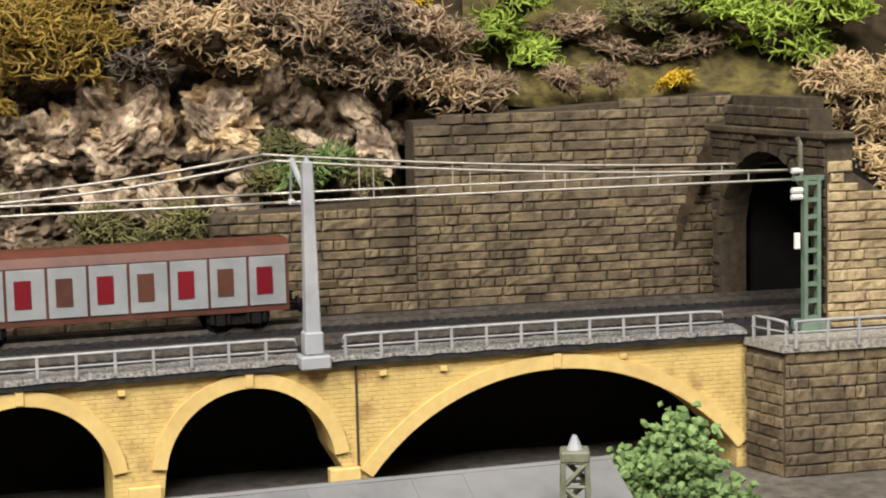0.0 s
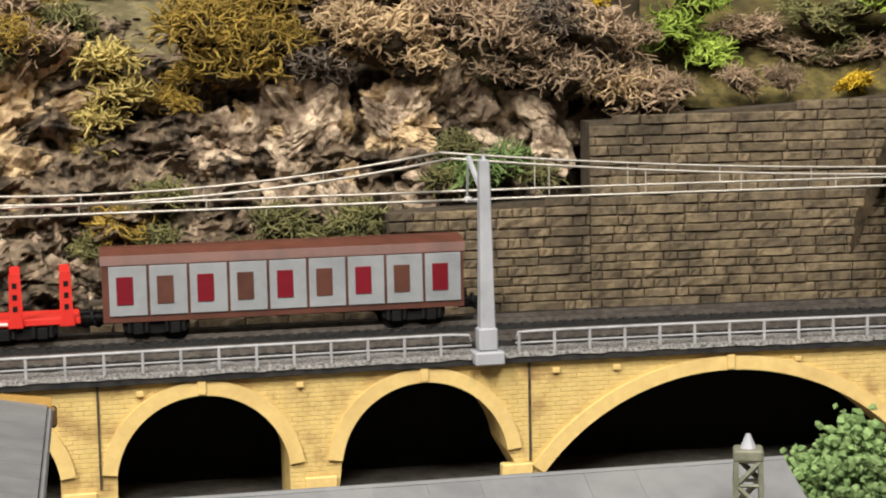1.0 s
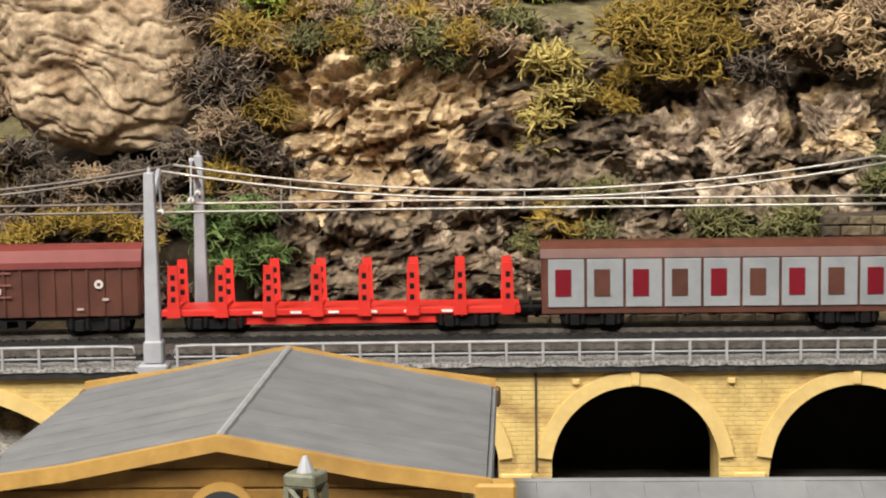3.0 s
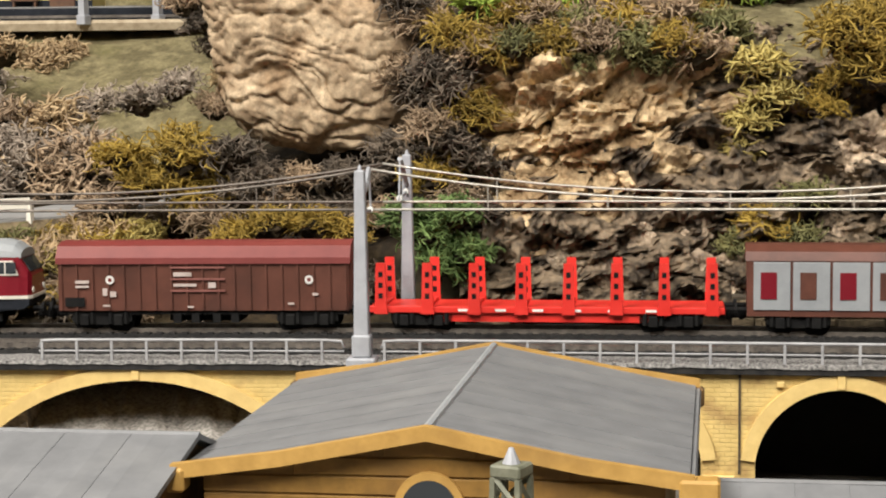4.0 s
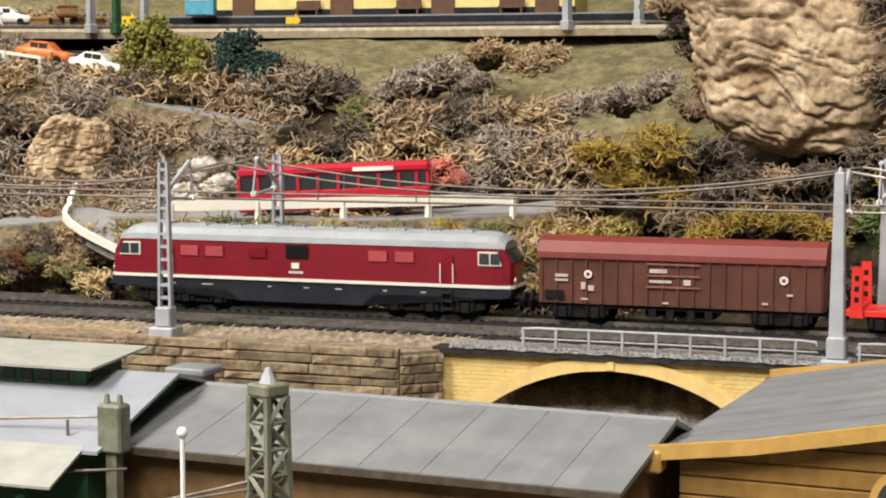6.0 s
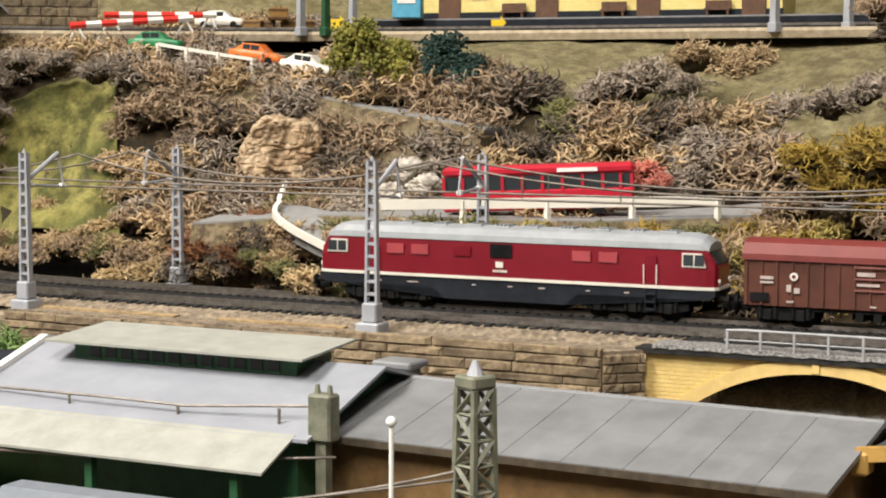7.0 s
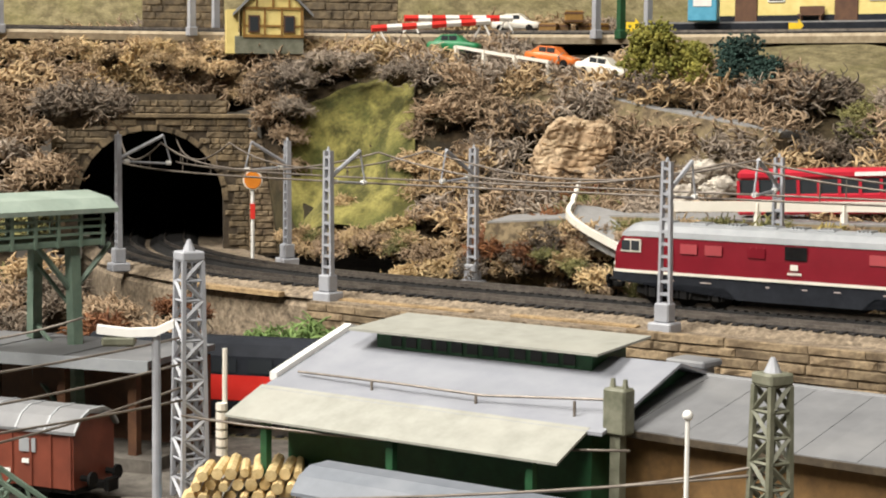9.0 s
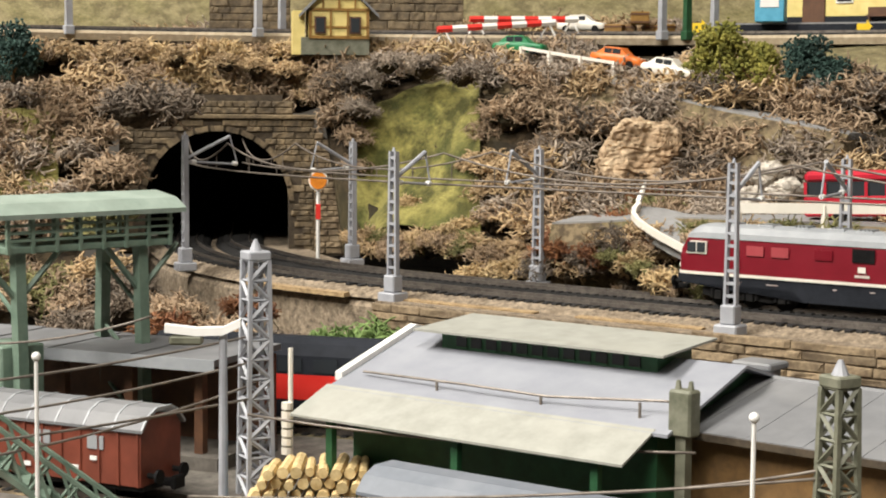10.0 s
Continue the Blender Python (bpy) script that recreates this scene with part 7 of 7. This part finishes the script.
def crate(x, y, z, mt, rz):
    bm = B()
    box(bm, -5, 5, -4, 4, 0, 7, 0.4)
    root = thing("crate", at(x, y, z, rz), "small wooden crate beside the upper line", "crate", "crates")
    part("body", bm, mt, root)
    for zz in (0.8, 5.2):
        bm = B()
        box(bm, -5.3, 5.3, -4.3, 4.3, zz, zz + 0.9)
        part("batten", bm, M_DOOR, root)


for k in range(5):
    x, y, _ = polar(55.9 - 0.4 * k, 985 + 5 * (k % 2))
    crate(x, y, 112.6 + 7 * (k % 3 == 2), M_WOODBR if k % 2 else M_OCHRE, 40 + 9 * k)


def far_wagon(s, mt):
    x, y, a = RIM.at(s, 12)
    root = thing("flat_wagon", at(x, y, 115, a), "low dark flat wagon on the upper line", "freight wagon")
    bm = B()
    box(bm, -34, 34, -8, 8, 5, 8, 0.4)
    part("deck", bm, M_SKIRT, root)
    for x in (-22, -4, 14):
        bm = B()
        box(bm, x, x + 14, -7, 7, 8, 14, 0.6)
        part("load", bm, mt, root)
    for sx in (-1, 1):
        bogie(root, sx * 24, (-5.6, 5.6), 9)


far_wagon(RIM.near(-480), M_BLUE)

# ---- the yard in front of the west tunnel ----
def round_van(m, label, roofmat, bodymat, L=30.0, battens=True):
    root = thing("covered_van", m, label, "freight wagon")
    bm = B()
    prism(bm, [(-9, 6), (9, 6), (9, 20.5), (6.5, 23.4), (3, 24.8), (-3, 24.8), (-6.5, 23.4), (-9, 20.5)], -L, L, "x")
    bmesh.ops.triangulate(bm, faces=[f for f in bm.faces if len(f.verts) > 4])
    part("body", bm, bodymat, root)
    n = 7
    for k in range(n):
        x0, x1 = -L - 0.8 + k * (2 * L + 1.6) / n, -L - 0.8 + (k + 1) * (2 * L + 1.6) / n
        bm = B()
        arc = [(-9.8, 20.4), (-7, 23.6), (-3.2, 25.3), (3.2, 25.3), (7, 23.6), (9.8, 20.4), (9.8, 21.2), (7, 24.5), (3.2, 26.2), (-3.2, 26.2), (-7, 24.5), (-9.8, 21.2)]
        prism(bm, arc, x0 + 0.1 * battens, x1 - 0.1 * battens, "x")
        bmesh.ops.triangulate(bm, faces=[f for f in bm.faces if len(f.verts) > 4])
        part("roof_panel", bm, roofmat, root)
        if not battens:
            continue
        bm = B()
        prism(bm, [(y, z + 0.2) for y, z in arc], x1 - 0.3, x1 + 0.3, "x")
        bmesh.ops.triangulate(bm, faces=[f for f in bm.faces if len(f.verts) > 4])
        part("roof_batten", bm, M_ROOFGREY, root)
    for sy in (-1, 1):
        for x in (-0.62 * L, 0.0, 0.55 * L):
            bm = B()
            box(bm, x - 2.6, x + 2.6, sy * 9.1 - 0.3, sy * 9.1 + 0.3, 15, 18.6)
            part("hatch", bm, M_ROOFGREY, root, "grey ventilation hatch")
        for k in range(11):
            x = -L + 1 + k * (2 * L - 2) / 10
            bm = B()
            box(bm, x - 0.4, x + 0.4, sy * 9.1 - 0.3, sy * 9.1 + 0.4, 6, 20.5)
            part("rib", bm, bodymat, root)
        for x, z in ((-12, 9), (-6, 8.4), (10, 9), (16, 12)):
            bm = B()
            box(bm, x, x + 2.2, sy * 9.5 - 0.1, sy * 9.5 + 0.1, z, z + 1.2)
            part("stencil_bar", bm, M_WHITE, root)
    bm = B()
    box(bm, -L, L, -8, 8, 4.6, 6.2)
    part("underframe", bm, M_BLACK, root)
    for sx in (-1, 1):
        wheelset(root, sx * 17, 4.6)
        coupler(root, sx * L, sx)
    return root


YZ = -30.0
M_VANROOF = mat("blue_grey_van_roof", (0.125, 0.14, 0.165), (0.16, 0.178, 0.205), 8, 0.6, 0.1, stain=(0.19, 0.20, 0.22), stain_size=16)
M_VANRED = mat("rust_red_van_paint", (0.13, 0.028, 0.014), (0.19, 0.045, 0.024), 8, 0.55, 0.1, stain=(0.09, 0.022, 0.012), stain_size=14)
round_van(at(-452, 138, YZ, 34), "red-brown covered van with pale battened round roof", M_SLATE, M_VANRED, 32)
round_van(uv(-225, 277, YZ, 4), "dark brown covered van with smooth blue-grey round roof", M_VANROOF, M_BROWN, 34, False)


def yard_track(p, q, name):
    line = Line2([p, ((p[0] + q[0]) / 2, (p[1] + q[1]) / 2), q])
    root = thing(name, at(p[0], p[1], YZ), "yard track with dark sleepers", "track", kind="structure")
    inv = root.matrix_basis.inverted()
    bm = B()
    sweep(bm, line, 0, line.length, [(-11, -31.4), (11, -31.4), (9, -29.7), (-9, -29.7)], step=20)
    part("ballast", bm, M_BANK, root, at=inv)
    for o in (-5, 5):
        bm = B()
        sweep(bm, line, 0, line.length, [(o - 0.5, -29.8), (o + 0.5, -29.8), (o + 0.4, -27.9), (o - 0.4, -27.9)], step=20)
        part("rail", bm, M_RAIL, root, at=inv)
    s = 3.0
    while s < line.length:
        x, y, a = line.at(s)
        bm = B()
        box(bm, -1.1, 1.1, -8.6, 8.6, -30.2, -29.3)
        part("sleeper", bm, M_SLEEPER, root, at=inv @ at(x, y, 0, a))
        s += 4.4


yard_track((-535, 82), (-377, 188), "yard_track_1")
yard_track((-570, 165), (-425, 310), "yard_track_2")
yard_track((-300 * CU - 274 * SU, -300 * SU + 274 * CU), (-120 * CU - 278 * SU, -120 * SU + 278 * CU), "yard_track_3")
yard_track((-480, 57), (-330, 214), "yard_track_4")


def platform_canopy():
    root = thing("platform_canopy", at(-501, 171, YZ, 37), "long platform canopy with grey felt roof and dark posts", "canopy")
    n = 12
    for k in range(n):
        bm = B()
        box(bm, -70 + k * 9.6, -70 + (k + 1) * 9.6 - 0.2, -20, 20, 31, 32.6 + 0.15 * (k % 3))
        part("roof_board", bm, M_SLATE, root)
    bm = B()
    box(bm, -70.5, 45.5, -20.6, -20, 29.5, 33)
    part("fascia", bm, M_ROOFGREY, root)
    for x in (-60, -36, -12, 12, 36):
        for y in (-12, 12):
            bm = B()
            box(bm, x - 1.4, x + 1.4, y - 1.4, y + 1.4, 0, 31)
            part("post", bm, M_DOOR, root)
    bm = B()
    box(bm, -68, 44, 8, 19, 3, 30)
    part("back_wall", bm, M_DOOR, root)
    bm = B()
    box(bm, -70, 45, -18, 18, 0, 4)
    part("platform_slab", bm, M_GROUND, root)


platform_canopy()


def red_railcar():
    root = thing("red_railcar", at(-487, 248, YZ, 45), "red and slate-grey railcar standing in the yard", "railcar")
    L = 70
    bm = B()
    prism(bm, [(-9.4, 6), (9.4, 6), (9.6, 12), (-9.6, 12)], -L, L, "x")
    part("lower_body", bm, M_SKIRT, root)
    bm = B()
    prism(bm, [(-9.7, 12), (9.7, 12), (9.7, 20), (-9.7, 20)], -L, L, "x")
    part("red_band", bm, M_BRIGHTRED, root, "bright red side panel")
    bm = B()
    prism(bm, [(-9.6, 20), (9.6, 20), (9.4, 26), (7, 29.5), (2.5, 31), (-2.5, 31), (-7, 29.5), (-9.4, 26)], -L, L, "x")
    bmesh.ops.triangulate(bm, faces=[f for f in bm.faces if len(f.verts) > 4])
    part("roof", bm, M_SKIRT, root, "slate grey upper body")
    for sy in (-1, 1):
        for k in range(11):
            bm = B()
            box(bm, -62 + k * 12, -54 + k * 12, sy * 9.6 - 0.25, sy * 9.6 + 0.2, 20.8, 25.2)
            part("window", bm, M_GLASS, root)
    for sx in (-1, 1):
        bogie(root, sx * 46, (-7, 7), 12)


red_railcar()


def signal_bridge():
    z0 = YZ
    root = thing("signal_bridge", at(-498, 142, z0, 106) @ Matrix.Scale(1.19, 4), "sage green bridge signal box with curved roof on steel legs", "signal box")
    L0, L1 = -13, 36
    bm = B()
    arc = [(-13, 61), (-9, 63.4), (0, 64.8), (9, 63.4), (13, 61), (13, 62.2), (9, 64.7), (0, 66.2), (-9, 64.7), (-13, 62.2)]
    prism(bm, arc, L0 - 3, L1 + 3, "x")
    bmesh.ops.triangulate(bm, faces=[f for f in bm.faces if len(f.verts) > 4])
    part("roof", bm, M_TOWER_L, root, "pale green curved roof")
    bm = B()
    box(bm, L0, L1, -11, 11, 52.6, 54.4, 0.3)
    part("floor_deck", bm, M_TOWER, root)
    for sy in (-1, 1):
        for z in (55.8, 57.6, 59.4):
            bm = B()
            box(bm, L0, L1, sy * 11 - 0.4, sy * 11 + 0.4, z - 0.3, z + 0.3)
            part("rail_bar", bm, M_TOWER, root)
        x = L0 + 0.6
        while x <= L1:
            bm = B()
            box(bm, x - 0.45, x + 0.45, sy * 11 - 0.45, sy * 11 + 0.45, 52.6, 61.6)
            part("post", bm, M_TOWER, root)
            x += 6.8
    for x in (-8, 28):
        for sy in (-1, 1):
            bm = B()
            loft(bm, [[(x + a, sy * k + b, z) for a, b in ((-1.4, -1.4), (1.4, -1.4), (1.4, 1.4), (-1.4, 1.4))] for z, k in ((0, 10), (53, 8))])
            part("leg", bm, M_TOWER, root)
        for z in (6, 20, 36):
            bm = B()
            tube(bm, [(x, -9, z), (x, 9, z + 12)], 0.6, 5)
            part("brace", bm, M_TOWER, root)
        for d in (-1, 1):
            bm = B()
            tube(bm, [(x, -8, 41), (x + d * 11, -9, 52.8)], 0.8, 5)
            part("knee_brace", bm, M_TOWER, root)
    bm = B()
    box(bm, -12, 0, -7, 7, 16, 30, 0.4)
    part("landing_cabin", bm, M_TOWER, root)


signal_bridge()


def stairs():
    root = thing("steel_staircase", at(-396, 104, YZ, 70), "green steel staircase with lattice railing", "staircase")
    for k in range(11):
        bm = B()
        box(bm, 24 - k * 4.6 - 2, 24 - k * 4.6 + 2, -6, 6, 2 + k * 3.6, 2.8 + k * 3.6)
        part("step", bm, M_TOWER, root)
    for sy in (-6.5, 6.5):
        bm = B()
        tube(bm, [(28, sy, 0), (-24, sy, 40)], 1.1, 5)
        part("stringer", bm, M_TOWER, root)
        bm = B()
        tube(bm, [(28, sy, 10), (-24, sy, 50)], 0.7, 5)
        part("handrail", bm, M_TOWER, root)
        for k in range(8):
            bm = B()
            x, z = 26 - k * 6.6, 2 + k * 5.1
            tube(bm, [(x, sy, z), (x - 4, sy, z + 13)], 0.5, 4)
            part("lattice_bar", bm, M_TOWER, root)
            bm = B()
            tube(bm, [(x - 5, sy, z + 4), (x, sy, z + 10)], 0.5, 4)
            part("lattice_bar", bm, M_TOWER, root)


stairs()


def yard_lamp(m):
    root = thing("yard_lamp", m, "pale grey yard lamp with a long arm", "lamp")
    bm = B()
    tube(bm, [(0, 0, 0), (0, 0, 55)], 1.2, 10, 0.9)
    part("post", bm, M_GREYPL, root)
    bm = B()
    loft(bm, [[(x, -1.6, z - 0.9), (x, 1.6, z - 0.9), (x, 1.4, z + 0.9), (x, -1.4, z + 0.9)] for x, z in ((4, 57.5), (0, 55.6), (-6, 55.4), (-13, 56.2))])
    part("arm", bm, M_WHITE, root)
    bm = B()
    box(bm, -12, -4.5, -1.8, 1.8, 52.4, 54.6, 0.5)
    part("lamp_head", bm, M_LATTICE, root)
    return root


yard_lamp(at(-354, 144, YZ, 62))


def globe_lamp(m, h):
    root = thing("globe_lamp", m, "thin white post lamp with small globe", "lamp", "globe lamps")
    bm = B()
    tube(bm, [(0, 0, 0), (0, 0, h)], 0.55, 8, 0.45)
    part("post", bm, M_WHITE, root)
    bm = B()
    bmesh.ops.create_icosphere(bm, subdivisions=2, radius=1.1, matrix=Matrix.Translation((0, 0, h + 1)))
    part("globe", bm, M_WHITE, root, smooth=True)


globe_lamp(at(-251, 212, YZ), 46)
globe_lamp(at(-377, 108, YZ), 48)


def insulator_post(m):
    root = thing("insulator_post", m, "slim post with two cream insulators and a gantry wire", "post")
    bm = B()
    tube(bm, [(0, 0, 0), (0, 0, 42)], 0.7, 8)
    part("post", bm, M_CREAM, root)
    for z in (14, 16.4, 18.8, 21.2, 23.6, 26):
        bm = B()
        tube(bm, [(1.2, -1.5, z), (1.2, -1.5, z + 1.8)], 1.6, 10)
        part("insulator", bm, M_CREAM, root)


insulator_post(at(-409, 186, YZ))


def log_pile():
    root = thing("log_pile", at(-392, 190, YZ, 60), "pile of pale cut logs in the yard", "log pile")
    rnd = random.Random(8)
    for k in range(60):
        row = k // 13
        bm = B()
        x, z = -22 + (k % 13) * 3.4 + row * 1.7, 1.9 + row * 2.9
        tube(bm, [(x, -12 + rnd.uniform(-3, 3), z), (x + rnd.uniform(-1, 1), 6 + rnd.uniform(-3, 3), z + rnd.uniform(-0.5, 0.5))], rnd.uniform(1.1, 1.6), 8)
        part("log", bm, M_STRAWLOG, root)


M_STRAWLOG = mat("pale_cut_wood", (0.44, 0.31, 0.13), (0.68, 0.53, 0.28), 3, 0.8, 0.3, spread=0.15)
log_pile()


def crate_stack(m, mt, label):
    root = thing("yard_crate", m, label, "crate")
    bm = B()
    box(bm, -7, 7, -5, 5, 0, 9, 0.8)
    part("body", bm, mt, root)
    bm = B()
    box(bm, -7.4, 7.4, -5.4, 5.4, 8.4, 9.8, 0.4)
    part("lid", bm, mt, root)


crate_stack(at(-348, 152, YZ, 50), M_BLUE, "sky-blue yard container on the ground")
crate_stack(at(-345, 166, YZ, 70), M_BLUE, "sky-blue yard container on the ground")
crate_stack(at(-380, 92, YZ, 60), M_BRIGHTRED, "red yard container on the ground")


def relay_box(m):
    root = thing("relay_box", m, "olive grey transformer box on a post", "cabinet")
    bm = B()
    box(bm, -4.5, 4.5, -3.5, 3.5, 30, 46, 0.8)
    part("cabinet", bm, M_LATTICE, root)
    bm = B()
    box(bm, -2, 2, -2, 2, -16, 30)
    part("post", bm, M_LATTICE, root)
    for x in (-2.5, 2.5):
        bm = B()
        tube(bm, [(x, 0, 46), (x, 0, 49)], 1.2, 8, 0.7)
        part("bushing", bm, M_LATTICE, root)


relay_box(at(-307, 238, YZ + 11, 19) @ Matrix.Scale(0.68, 4))


def chimney_hood(m):
    root = thing("roof_ventilator", m, "grey sheet roof ventilator hood", "ventilator")
    bm = B()
    box(bm, -4.5, 4.5, -3.5, 3.5, 0, 5.2, 0.4)
    part("curb", bm, M_SLATE, root)
    bm = B()
    box(bm, -6, 6, -5, 5, 5, 7, 0.5)
    part("hood", bm, M_SLATE, root)


chimney_hood(uv(-236, 396, 2))
chimney_hood(uv(-322, 384, 5))


def span(p, q, sag, name="line_wire", mt=None, r=0.35):
    bm = B()
    pts = []
    for i in range(13):
        t = i / 12
        pts.append((p[0] + (q[0] - p[0]) * t, p[1] + (q[1] - p[1]) * t, p[2] + (q[2] - p[2]) * t - 4 * sag * t * (1 - t)))
    tube(bm, pts, r, 5)
    return tagged(part(name, bm, mt or M_WIRE_D, smooth=True), "thin sagging yard line wire between masts", "wire", "yard wires")


span((-416, 179, 15), (-382, 60, 12), 2)
span((-416, 179, 8), (-380, 62, 4), 2)
span((-416, 179, 2), (-372, 66, -4), 3)
span((-405, 172, -4), (-300, 236, -1), 2)
span((-405, 172, 0), (-365, 70, 2), 1)
span((-248, 231, 4), (-340, 130, -8), 2)
span((-248, 231, 6), (-280, 196, -2), 1)
span((-443, 160, 18), (-470, 90, 14), 5)

# scrub below the embankment
for x, y, r, st, z in ((-560, 250, 15, "dark", -14), (-535, 262, 14, "leaf", -10), (-515, 268, 13, "leaf", -8), (-500, 285, 12, "leaf", -10), (-580, 240, 16, "brown", -12), (-600, 225, 16, "rust", -12), (-560, 225, 14, "rust", -18),
                       (-620, 235, 17, "brown", -8), (-650, 225, 18, "dark", -8), (-640, 200, 18, "dark", -14), (-680, 235, 18, "dark", -4), (-600, 200, 16, "dark", -20), (-560, 180, 16, "rust", -22), (-590, 160, 17, "dark", -20), (-630, 150, 18, "tan", -14),
                       (-670, 180, 18, "brown", -8), (-540, 205, 13, "dark", -22), (-610, 260, 14, "rust", -6), (-720, 240, 18, "tan", 0), (-480, 296, 9, "olive", -8)):
    b = math.degrees(math.atan2(PCX - x, y - PCY))
    bush(st, b, math.hypot(x - PCX, y - PCY), r, z)
